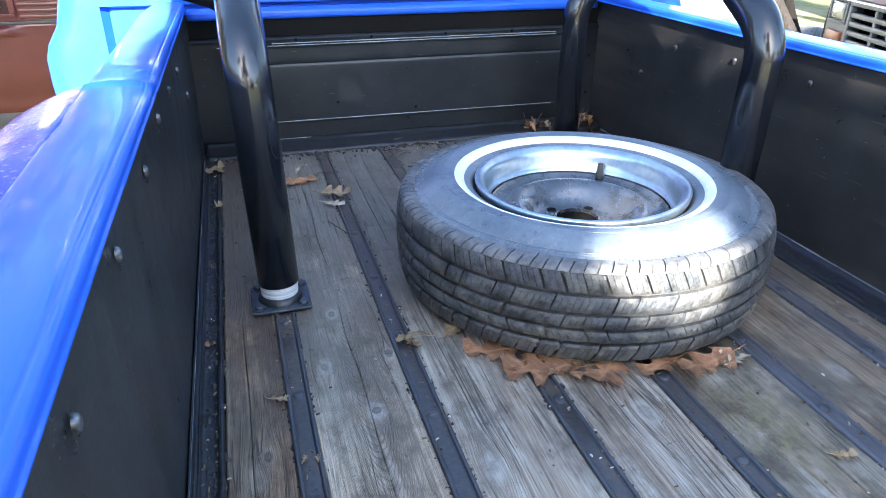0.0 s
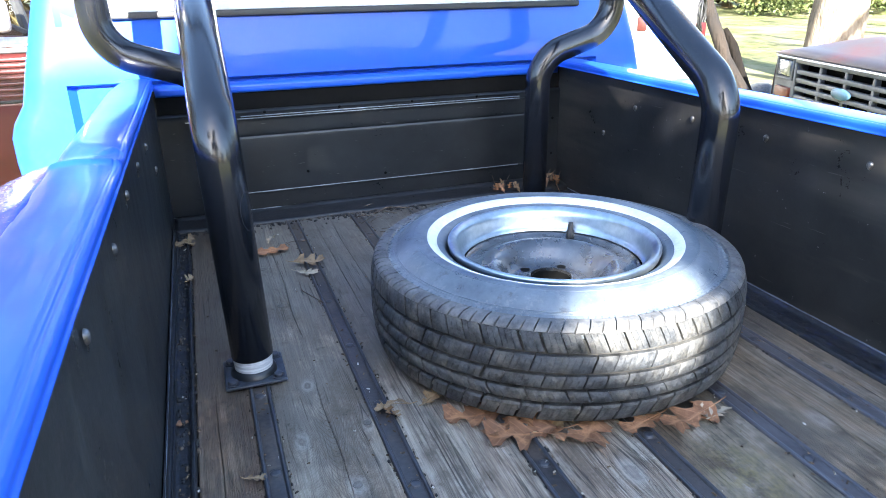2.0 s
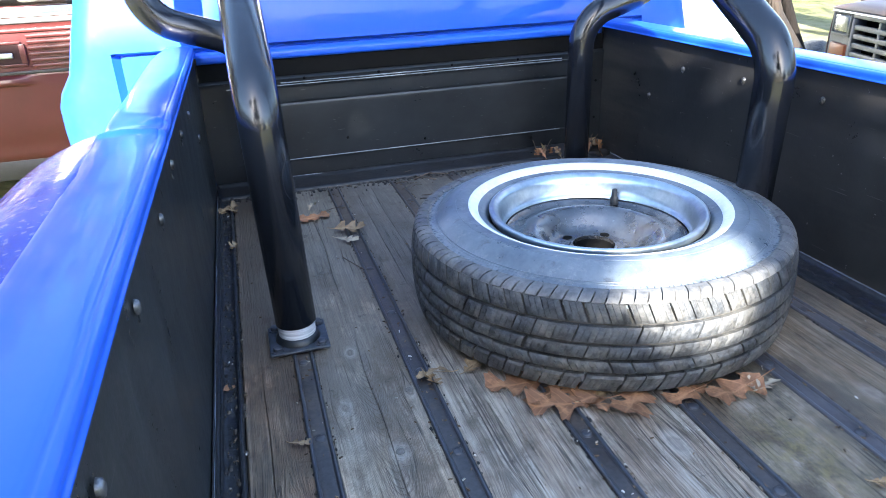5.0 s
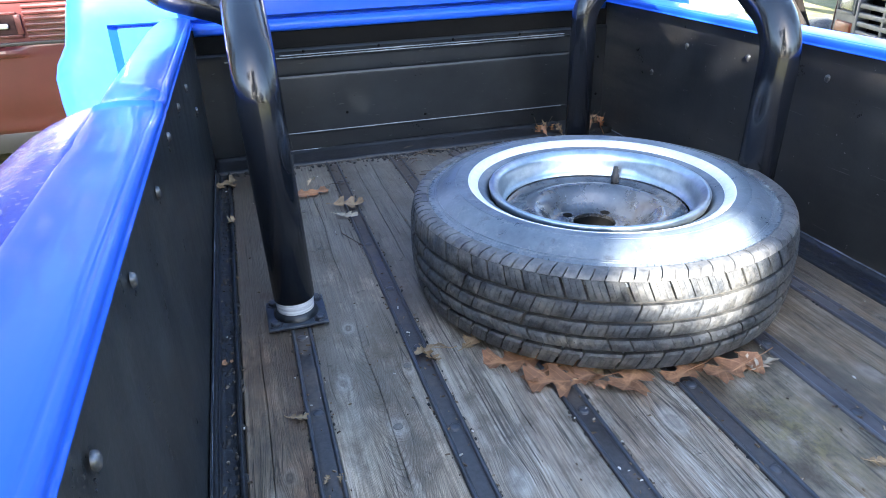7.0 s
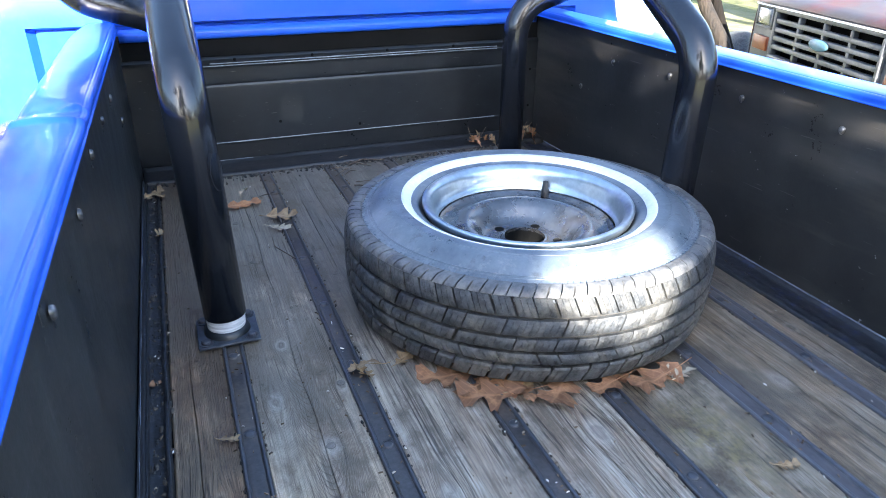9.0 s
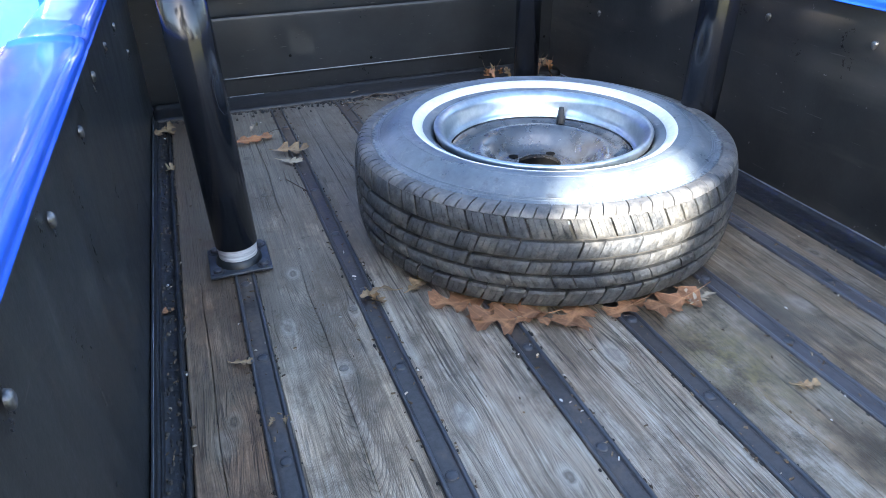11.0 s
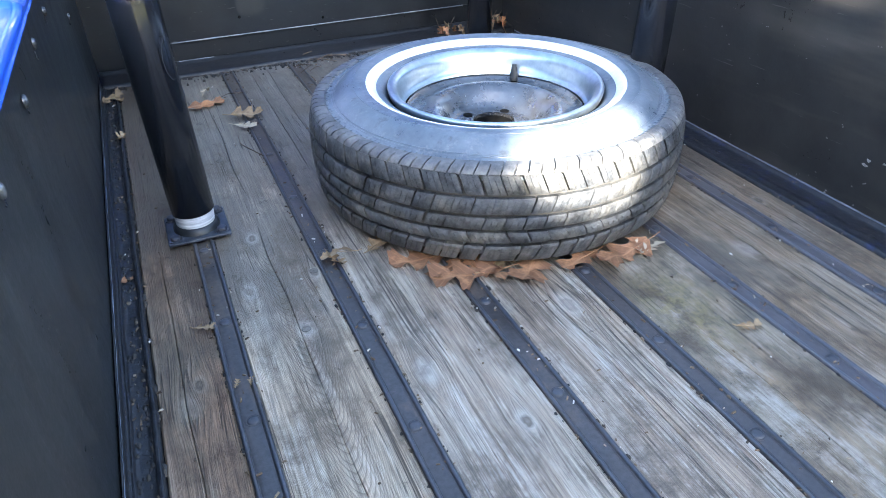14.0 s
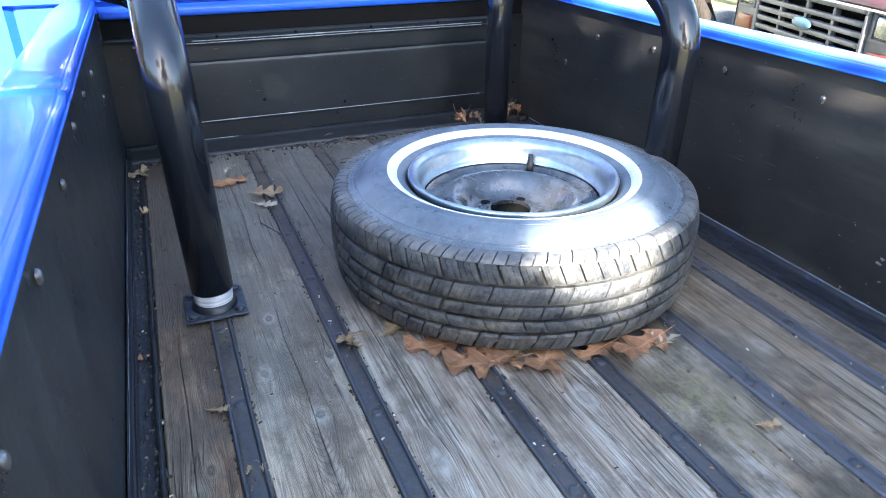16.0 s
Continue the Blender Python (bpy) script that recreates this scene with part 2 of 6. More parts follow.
def wheel_paint():
    """Dark dull steel with rubbed patches and pale chips."""
    m = Nodes("black_wheel_steel")
    f, w = m.noise(110.0, 5, 0.65), m.noise(13.0, 5, 0.7)
    col = m.mix(m.ramp(w, [(0.35, 0.0), (0.65, 1.0)]), (0.085, 0.086, 0.090), (0.175, 0.173, 0.172))
    col = m.mix(m.ramp(m.noise(70.0, 6, 0.8), [(0.66, 0.0), (0.69, 0.9)]), col, (0.55, 0.56, 0.58))
    col = m.mix(m.ramp(m.noise(24.0, 6, 0.75, m.vec("ADD", m.pos, (1, 7, 2))), [(0.60, 0.0), (0.70, 0.6)]), col, (0.10, 0.075, 0.055))
    return m.set(color=col, rough=m.ramp(w, [(0.3, 0.20), (0.7, 0.36)]), metal=0.8, normal=m.bump(m.math("ADD", f, w), 0.14, 0.001), coat=0.4, coat_rough=0.05)
WHEEL = wheel_paint()
SCUFF = surface("grey_scuff", (0.014, 0.015, 0.017), (0.028, 0.029, 0.032), rough=(0.5, 0.7), fine=200, wide=40, spec=0.1)
TAPE = surface("white_tape", (0.25, 0.26, 0.28), (0.62, 0.63, 0.65), rough=(0.4, 0.6), fine=200, wide=60, bump=0.3, stretch=(0.3, 0.3, 5.0))


def rubber():
    """Old tread rubber: dull black, grey scuffs on the high spots, tan dust in patches."""
    m = Nodes("tyre_rubber")
    dust, mid, f = m.noise(24.0, 6, 0.7), m.noise(75.0, 6, 0.75), m.noise(220.0, 4, 0.6)
    k = m.ramp(m.math("ADD", m.math("MULTIPLY", dust, 0.4), m.math("ADD", m.math("MULTIPLY", mid, 0.4), m.math("MULTIPLY", f, 0.2))), [(0.41, 0.0), (0.62, 1.0)])
    col = m.mix(k, (0.010, 0.0115, 0.0140), (0.078, 0.085, 0.094))
    tan = m.math("MULTIPLY", m.ramp(m.noise(10.0, 6, 0.7), [(0.44, 0.0), (0.62, 1.0)]), m.ramp(mid, [(0.36, 0.15), (0.62, 0.85)]))
    col = m.mix(m.math("MULTIPLY", tan, 0.62), col, (0.165, 0.150, 0.120))
    nick = m.ramp(m.noise(48.0, 5, 0.75, m.vec("ADD", m.pos, (4, 2, 6))), [(0.62, 0.0), (0.68, 1.0)])
    col = m.mix(m.math("MULTIPLY", nick, 0.8), col, (0.008, 0.008, 0.009))
    return m.set(color=col, rough=m.ramp(dust, [(0.3, 0.50), (0.7, 0.78)]), normal=m.bump(m.math("SUBTRACT", m.math("ADD", m.math("MULTIPLY", mid, 1.6), m.math("MULTIPLY", f, 0.6)), m.math("MULTIPLY", nick, 0.6)), 0.5, 0.0022), spec=0.35)
RUBBER = rubber()
SHOULDER = surface("scuffed_shoulder_rubber", (0.030, 0.032, 0.036), (0.150, 0.148, 0.143), rough=(0.38, 0.62), fine=130, wide=34, bump=0.4, depth=0.0015)


DUST = surface("dusty_groove_rubber", (0.016, 0.016, 0.016), (0.065, 0.061, 0.054), rough=(0.6, 0.8), fine=160, wide=24, bump=0.2)


def side_rubber():
    m = Nodes("sidewall_rubber")
    f = m.noise(150.0, 4, 0.6)
    w = m.noise(11.0, 6, 0.7)
    col = m.mix(m.ramp(w, [(0.35, 0.0), (0.7, 1.0)]), (0.068, 0.088, 0.110), (0.155, 0.182, 0.210))
    col = m.mix(m.ramp(m.noise(46.0, 6, 0.75), [(0.54, 0.0), (0.70, 0.5)]), col, (0.25, 0.25, 0.255))
    col = m.mix(m.ramp(m.noise(28.0, 6, 0.7, m.vec("ADD", m.pos, (2, 5, 1))), [(0.60, 0.0), (0.70, 0.7)]), col, (0.045, 0.047, 0.052))
    return m.set(color=col, rough=m.ramp(m.math("ADD", m.math("MULTIPLY", w, 0.6), m.math("MULTIPLY", f, 0.4)), [(0.3, 0.24), (0.7, 0.46)]), normal=m.bump(m.math("ADD", f, w), 0.18, 0.0012), spec=0.55)
SIDE_RUBBER = side_rubber()


def board_wood(name, grey, brown, pale, arch=None, knots=(), moss=None, figure=0.48, soft=0.0):
    """Weathered bed board: long straight fibres, checks, growth rings, knots with rings, stains, paler towards the
    tailgate.
    arch: (x, steepness, y0, y1) of a flame-shaped figure; knots: (x, y, size)."""
    m = Nodes(name)
    flat = m.vec("MULTIPLY", m.pos, (1, 1, 0))
    grey, pale = tuple(v * q for v, q in zip(grey, (0.88, 0.84, 0.775))), tuple(v * q for v, q in zip(pale, (0.90, 0.87, 0.825)))
    sep = m.t.nodes.new("ShaderNodeSeparateXYZ")
    m.put(sep.inputs[0], m.pos)
    X, Y = sep.outputs[0], sep.outputs[1]
    def tone(c, k):
        return tuple(v * k for v in c)
    def saw(turns):
        return m.ramp(m.math("FRACT", turns), [(0.0, 0.0), (0.55, 0.12), (0.88, 1.0), (1.0, 0.0)])
    def blend(f, a, b):
        return m.math("ADD", m.math("MULTIPLY", a, m.math("SUBTRACT", 1.0, f)), m.math("MULTIPLY", b, f))
    def along(sx, sy, detail=5, rough=0.65, off=(0, 0, 0), at=None):
        return m.noise(1.0, detail, rough, m.stretch((sx, sy, 0), m.vec("ADD", at or flat, off)))
    # the grain bends round the knots
    push, spots, halo, rings = 0.0, 0.0, 0.0, []
    for kx, ky, s in knots:
        off = m.vec("MULTIPLY", m.vec("SUBTRACT", m.pos, (kx, ky, 0.0)), (1.0, 0.55, 0.0))
        d = m.math("ADD", m.vec("LENGTH", off), m.math("MULTIPLY", m.math("SUBTRACT", m.noise(90.0, 4, 0.65), 0.5), s * 0.9))
        g = m.math("POWER", 2.718, m.math("MULTIPLY", m.math("POWER", m.math("DIVIDE", d, s * 2.6), 2.0), -1.0))
        sign = m.math("SUBTRACT", m.math("MULTIPLY", m.math("GREATER_THAN", X, kx), 2.0), 1.0)
        push = m.math("ADD", push, m.math("MULTIPLY", m.math("MULTIPLY", g, s * 0.8), sign))
        rings.append((g, d))
        spots = m.math("MAXIMUM", spots, m.ramp(d, [(s * 0.12, 0.45), (s * 0.34, 0.35), (s * 0.46, 1.0), (s * 0.66, 0.0)]))
        halo = m.math("MAXIMUM", halo, m.ramp(d, [(s * 0.6, 0.9), (s * 1.6, 0.0)]))
    bent = flat
    if knots:
        join = m.t.nodes.new("ShaderNodeCombineXYZ")
        m.put(join.inputs[0], m.math("SUBTRACT", X, push))
        m.put(join.inputs[1], Y)
        bent = join.outputs[0]
    sway = m.math("SUBTRACT", along(5.0, 1.6, 3, 0.5), 0.5)
    f1 = along(75.0, 1.5, 5, 0.62, (0.37, 0, 0), bent)
    f2 = along(290.0, 5.5, 5, 0.74, (1.1, 0.3, 0), bent)
    f3 = along(760.0, 22.0, 4, 0.70, (2.7, 0.8, 0), bent)
    # growth rings run lengthwise, or as a flame
    ring = saw(m.math("ADD", m.math("MULTIPLY", X, 105.0), m.math("ADD", m.math("MULTIPLY", sway, 5.0), m.math("MULTIPLY", f1, 1.4))))
    strength = m.ramp(along(9.0, 2.6, 4, 0.65, (4, 2, 0)), [(0.40, 0.05), (0.62, 1.0)])
    if arch:
        ax, steep, ya, yb = arch
        dx = m.math("ADD", m.math("SUBTRACT", X, ax), m.math("MULTIPLY", sway, 0.03))
        par = m.math("ADD", m.math("MULTIPLY", m.math("MULTIPLY", dx, dx), steep), m.math("MULTIPLY", m.math("ABSOLUTE", dx), 0.35))
        wob = m.math("SUBTRACT", m.noise(26.0, 3, 0.6, m.stretch((1.0, 0.5, 0))), 0.5)
        run = m.math("ADD", m.math("SUBTRACT", Y, par), m.math("MULTIPLY", wob, 0.034))
        flame = saw(m.math("ADD", m.math("MULTIPLY", run, 62.0), m.math("MULTIPLY", sway, 4.0)))
        inside = m.ramp(m.math("DIVIDE", m.math("SUBTRACT", Y, ya), yb - ya), [(0.0, 0.10), (0.14, 1.0), (0.8, 1.0), (1.0, 0.2)])
        ring = blend(inside, ring, flame)
        strength = m.math("MAXIMUM", strength, m.math("MULTIPLY", inside, m.ramp(m.math("ABSOLUTE", dx), [(0.030, 1.0), (0.065, 0.35)])))
    for g, d in rings:
        near = m.ramp(g, [(0.40, 0.0), (0.75, 1.0)])
        ring = blend(near, ring, saw(m.math("MULTIPLY", d, 300.0)))
    figured = m.math("MULTIPLY", m.math("MULTIPLY", ring, strength), figure)
    wide = along(9.0, 3.0, 6, 0.72, (7, 1, 0))
    blot = along(24.0, 4.0, 6, 0.75, (1.7, 3.1, 0))
    grime = m.noise(30.0, 6, 0.78, flat)
    # tone along the bed: paler towards the tailgate, dark blue-grey towards the front
    rear_tone = m.math("ADD", m.math("MULTIPLY", Y, -0.62), m.math("MULTIPLY", m.math("SUBTRACT", along(5.0, 2.2, 5, 0.7, (3, 9, 0)), 0.5), 1.7))
    k = m.math("ADD", m.math("MULTIPLY", f1, 0.28), m.math("ADD", m.math("MULTIPLY", f2, 0.46), m.math("MULTIPLY", f3, 0.26)))
    if soft:
        # a board rotted smooth: blotches in place of fibres
        k = blend(soft, k, m.noise(17.0, 6, 0.72, m.stretch((1.0, 0.6, 0), m.vec("ADD", flat, (2, 4, 0)))))
    col = m.mix(m.ramp(k, [(0.41, 0.0), (0.49, 0.55), (0.58, 1.0)]), tone(grey, 0.33), tone(grey, 1.24))
    worn = m.mix(m.ramp(k, [(0.40, 0.0), (0.60, 1.0)]), tone(brown, 0.38), tone(brown, 1.55))
    col = m.mix(m.math("MULTIPLY", m.ramp(wide, [(0.43, 0.0), (0.56, 1.0)]), 0.80), col, worn)
    col = m.mix(m.math("MULTIPLY", m.ramp(rear_tone, [(-0.15, 1.0), (0.22, 0.0)]), 0.74), col, tuple(v * q for v, q in zip(grey, (0.26, 0.285, 0.325))))
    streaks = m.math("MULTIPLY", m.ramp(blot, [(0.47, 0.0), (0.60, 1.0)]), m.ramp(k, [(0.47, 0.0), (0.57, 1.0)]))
    col = m.mix(m.math("MULTIPLY", streaks, m.ramp(rear_tone, [(-0.2, 0.15), (0.35, 0.80)])), col, pale)
    col = m.mix(m.math("MULTIPLY", figured, 0.85), col, tone(brown, 0.30))
    # checks: thin dark lines that come and go along the fibres
    split = m.math("ABSOLUTE", m.math("SUBTRACT", along(60.0, 1.1, 2, 0.5, (5.3, 0.4, 0), bent), 0.5))
    check = m.math("MULTIPLY", m.ramp(split, [(0.004, 1.0), (0.016, 0.0)]), m.ramp(along(16.0, 4.0, 4, 0.6, (8, 8, 0)), [(0.48, 0.0), (0.56, 1.0)]))
    fine = m.ramp(f2, [(0.305, 1.0), (0.37, 0.0)])
    pore = m.ramp(f3, [(0.31, 0.4), (0.38, 0.0)])
    dark = m.math("MAXIMUM", m.math("MAXIMUM", m.math("MULTIPLY", check, 0.75), m.math("MULTIPLY", fine, 0.75)), pore)
    col = m.mix(dark, col, (0.016, 0.013, 0.010))
    if knots:
        col = m.mix(m.math("MULTIPLY", halo, 0.60), col, pale)
        col = m.mix(m.math("MULTIPLY", spots, 0.92), col, tone(brown, 0.20))
    if moss:
        d = m.vec("LENGTH", m.vec("MULTIPLY", m.vec("SUBTRACT", m.pos, moss), (1.0, 0.6, 0.0)))
        patch = m.math("MULTIPLY", m.ramp(d, [(0.01, 1.0), (0.075, 0.0)]), m.ramp(m.noise(42.0, 5, 0.7, flat), [(0.42, 0.0), (0.58, 0.75)]))
        col = m.mix(patch, col, (0.23, 0.195, 0.07))
    stain = m.math("MULTIPLY", m.ramp(m.noise(6.5, 6, 0.75, m.stretch((1.5, 0.8, 0))), [(0.48, 0.0), (0.60, 1.0)]), m.ramp(grime, [(0.38, 0.30), (0.58, 1.0)]))
    col = m.mix(m.math("MULTIPLY", stain, 0.80), col, tone(brown, 0.30))
    col = m.mix(m.ramp(grime, [(0.60, 0.0), (0.70, 0.7)]), col, (0.022, 0.019, 0.016))
    col = m.mix(m.math("MULTIPLY", m.random(), 0.08), col, (0.05, 0.045, 0.04))
    high = m.math("SUBTRACT", m.math("ADD", m.math("MULTIPLY", k, 2.0), m.math("MULTIPLY", f3, 0.6)), m.math("ADD", m.math("MULTIPLY", figured, 0.5), m.math("MULTIPLY", dark, 0.8)))
    return m.set(color=col, rough=m.ramp(k, [(0.3, 0.44), (0.7, 0.66)]), normal=m.bump(high, 0.68, 0.0035), spec=0.5)


def leaf_mat(name, a, b, veins=False):
    """Dry leaf tissue, blotched; single leaves also show a pale midrib with side veins and bleached patches."""
    m = Nodes(name)
    f = m.noise(60.0, 6, 0.72)
    r = m.random()
    col = m.mix(r, a, b)
    col = m.mix(m.math("MULTIPLY", m.ramp(f, [(0.42, 0.0), (0.62, 1.0)]), 0.7), col, tuple(v * 0.42 for v in a))
    high = f
    if veins:
        own = m.t.nodes.new("ShaderNodeTexCoord").outputs["Object"]
        sep = m.t.nodes.new("ShaderNodeSeparateXYZ")
        m.put(sep.inputs[0], own)
        side = m.math("ABSOLUTE", sep.outputs[1])
        col = m.mix(m.ramp(m.noise(34.0, 5, 0.7, m.vec("ADD", own, (2, 3, 1))), [(0.50, 0.0), (0.66, 0.75)]), col, tuple(min(0.6, v * q) for v, q in zip(a, (1.35, 1.5, 1.6))))
        branch = m.math("ABSOLUTE", m.math("SUBTRACT", m.math("FRACT", m.math("MULTIPLY", m.math("SUBTRACT", sep.outputs[0], m.math("MULTIPLY", side, 0.8)), 75.0)), 0.5))
        vein = m.math("MAXIMUM", m.ramp(side, [(0.0007, 1.0), (0.0016, 0.0)]), m.ramp(branch, [(0.03, 0.6), (0.09, 0.0)]))
        col = m.mix(m.math("MULTIPLY", vein, 0.6), col, tuple(min(0.6, v * q) for v, q in zip(a, (1.4, 1.6, 1.8))))
        high = m.math("ADD", f, m.math("MULTIPLY", vein, 0.7))
    return m.set(color=col, rough=0.6, normal=m.bump(high, 0.35, 0.001), spec=0.35)


LEAF_BROWN = leaf_mat("dry_oak_leaf", (0.30, 0.142, 0.066), (0.19, 0.098, 0.055), True)
LEAF_TAN = leaf_mat("tan_dry_leaf", (0.24, 0.155, 0.080), (0.30, 0.205, 0.115), True)
LEAF_PALE = leaf_mat("pale_dry_leaf", (0.34, 0.27, 0.18), (0.42, 0.34, 0.25), True)
TWIG = surface("dry_twig", (0.045, 0.032, 0.023), (0.14, 0.105, 0.075), rough=(0.6, 0.8), fine=200, wide=30)
FLAKE = surface("chipped_paint_edge", (0.10, 0.10, 0.10), (0.30, 0.29, 0.28), rough=(0.6, 0.8), fine=300, wide=60)
RED_CAR = car_paint("red_car_paint", (0.085, 0.016, 0.016), (0.062, 0.012, 0.013), dust=0.0)
RED_DARK = surface("dark_red_recess", (0.018, 0.006, 0.006), (0.030, 0.010, 0.010), rough=(0.5, 0.7), spec=0.2)
FADED = None


def faded_hood():
    m = Nodes("faded_red_hood")
    w = m.noise(2.2, 5, 0.65)
    f = m.noise(16.0, 6, 0.7)
    col = m.mix(m.ramp(w, [(0.46, 0.0), (0.62, 1.0)]), (0.036, 0.029, 0.033), (0.066, 0.018, 0.016))
    col = m.mix(m.ramp(f, [(0.46, 0.0), (0.68, 0.75)]), col, (0.045, 0.041, 0.047))
    return m.set(color=col, rough=0.45, normal=m.bump(f, 0.1, 0.002))
FADED = faded_hood()
GREY_PLASTIC = surface("grey_grille_plastic", (0.060, 0.063, 0.070), (0.120, 0.122, 0.128), rough=(0.4, 0.6), fine=80, wide=8, bump=0.1)
# near-black, mostly to put the shade of holes and recesses into the colour
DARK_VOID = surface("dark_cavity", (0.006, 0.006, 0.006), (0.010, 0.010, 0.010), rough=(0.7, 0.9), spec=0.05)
SEAL = surface("black_rubber_seal", (0.012, 0.012, 0.012), (0.03, 0.03, 0.03), rough=(0.45, 0.6), fine=100, wide=10)
ALU = surface("white_window_frame", (0.55, 0.57, 0.6), (0.72, 0.74, 0.76), rough=(0.3, 0.45), fine=90, wide=8, bump=0.05)
WHITE_SIDE = surface("white_camper_siding", (0.66, 0.66, 0.65), (0.8, 0.8, 0.79), rough=(0.4, 0.6), fine=40, wide=2.5, bump=0.05)
AMBER = surface("amber_lens", (0.12, 0.022, 0.004), (0.18, 0.035, 0.007), rough=(0.35, 0.5), fine=120, wide=30, bump=0.2, coat=0.1)
UPHOLSTERY = surface("brown_upholstery", (0.07, 0.042, 0.028), (0.14, 0.09, 0.062), rough=(0.6, 0.8), fine=60, wide=5)
# plain beige that stands in for what the door mirror reflects
MIRROR_BACK = surface("beige_mirror", (0.20, 0.18, 0.16), (0.34, 0.31, 0.28), rough=(0.2, 0.35), fine=60, wide=8)
RED_LENS = surface("red_lens", (0.040, 0.010, 0.008), (0.075, 0.018, 0.013), rough=(0.3, 0.45), fine=120, wide=30, bump=0.2)
LAMP_GLASS = surface("headlamp_glass", (0.10, 0.105, 0.11), (0.30, 0.305, 0.31), rough=(0.12, 0.25), metal=0.4, fine=90, wide=25, bump=0.4, depth=0.004, coat=1.0)
EMBLEM = surface("pale_blue_emblem", (0.055, 0.135, 0.205), (0.08, 0.17, 0.24), rough=(0.35, 0.5), fine=90, wide=20, bump=0.05)
# darker than real bark: the shade on the trunk put into its colour
BARK = surface("grey_brown_bark", (0.008, 0.0055, 0.0038), (0.030, 0.020, 0.0125), rough=(0.75, 0.9), fine=22, wide=4, bump=0.9, depth=0.03, stretch=(2.2, 2.2, 0.45))
BARK_DARK = surface("very_dark_bark", (0.003, 0.0022, 0.0016), (0.011, 0.008, 0.006), rough=(0.8, 0.95), fine=22, wide=4, bump=0.9, depth=0.03, stretch=(2.2, 2.2, 0.45), spec=0.2)
BARK_PALE = surface("pale_peeling_bark", (0.09, 0.058, 0.036), (0.36, 0.285, 0.21), rough=(0.75, 0.9), fine=9, wide=2.2, bump=0.9, depth=0.05, stretch=(1.8, 1.8, 0.5))
FOLIAGE = leaf_mat("green_foliage", (0.10, 0.15, 0.045), (0.17, 0.19, 0.065))
FOLIAGE_DRY = leaf_mat("autumn_foliage", (0.13, 0.10, 0.04), (0.16, 0.12, 0.05))


def glass(name, tint=(0.85, 0.9, 0.9)):
    m = Nodes(name)
    return m.set(color=tint, rough=0.03, trans=1.0, ior=1.45)
GLASS = glass("window_glass")


def grass_ground():
    m = Nodes("grass_and_leaves")
    w = m.noise(0.35, 5, 0.65)
    f = m.math("ADD", m.math("MULTIPLY", m.noise(6.0, 6, 0.75), 0.55), m.math("MULTIPLY", m.noise(1.3, 5, 0.7), 0.45))
    g = m.noise(38.0, 5, 0.75)
    # dark mottling: uneven grass, with the dappled tree shadows put into its colour
    col = m.mix(m.ramp(f, [(0.40, 0.0), (0.58, 1.0)]), (0.075, 0.100, 0.026), (0.27, 0.265, 0.105))
    col = m.mix(m.ramp(w, [(0.48, 0.0), (0.62, 0.8)]), col, (0.31, 0.28, 0.165))
    col = m.mix(m.ramp(g, [(0.55, 0.0), (0.72, 0.65)]), col, (0.33, 0.26, 0.17))
    return m.set(color=col, rough=0.9, normal=m.bump(m.math("ADD", f, g), 0.8, 0.05), spec=0.2)
GRASS = grass_ground()


# ---- building helpers ----
def part(name, bm, material, parent=None, label="", smooth=False, at=None):
    """Links a bmesh as one mesh object under a thing or under a part."""
    me = bpy.data.meshes.new(name)
    bmesh.ops.recalc_face_normals(bm, faces=bm.faces)
    bm.to_mesh(me)
    bm.free()
    me.materials.append(material)
    if smooth:
        me.polygons.foreach_set("use_smooth", [True] * len(me.polygons))
    ob = new(name, me)
    if at is not None:
        ob.matrix_basis = at
    ob.parent = parent
    if label:
        tagged(ob, label)
    return ob


def again(ob, m, parent=None):
    """One more object on the same mesh."""
    o = new(ob.name.split(".")[0], ob.data)
    o.matrix_basis = m
    o.parent = parent or ob.parent
    return o


def thing(name, label, category, at=(0, 0, 0), group="", kind=""):
    e = new(name)
    e.empty_display_size = 0.1
    e.location = at
    return tagged(e, label, category, group, kind)


def sharp_by_angle(ob, deg=35):
    ob.data.polygons.foreach_set("use_smooth", [True] * len(ob.data.polygons))
    ob.data.set_sharp_from_angle(angle=radians(deg))
    return ob


def box(bm, x0, x1, y0, y1, z0, z1, bevel=0.0, seg=2):
    r = bmesh.ops.create_cube(bm, size=1.0)
    vs = r["verts"]
    for v in vs:
        v.co = Vector(((x0 + x1) / 2 + v.co.x * (x1 - x0), (y0 + y1) / 2 + v.co.y * (y1 - y0), (z0 + z1) / 2 + v.co.z * (z1 - z0)))
    if bevel:
        es = list({e for v in vs for e in v.link_edges})
        bmesh.ops.bevel(bm, geom=es, offset=bevel, segments=seg, profile=0.5, affect="EDGES")
    return bm




def lathe(bm, profile, n=96, close=False):
    """Turns (r, z) points round the z axis."""
    rings = []
    for r, z in profile:
        if r < 1e-6:
            rings.append([bm.verts.new((0, 0, z))])
        else:
            rings.append([bm.verts.new((r * math.cos(2 * math.pi * i / n), r * math.sin(2 * math.pi * i / n), z)) for i in range(n)])
    pairs = list(zip(rings, rings[1:]))
    if close:
        pairs.append((rings[-1], rings[0]))
    for a, b in pairs:
        for i in range(n):
            j = (i + 1) % n
            if len(a) == 1:
                bm.faces.new((a[0], b[i], b[j]))
            elif len(b) == 1:
                bm.faces.new((a[i], a[j], b[0]))
            else:
                bm.faces.new((a[i], a[j], b[j], b[i]))
    return bm


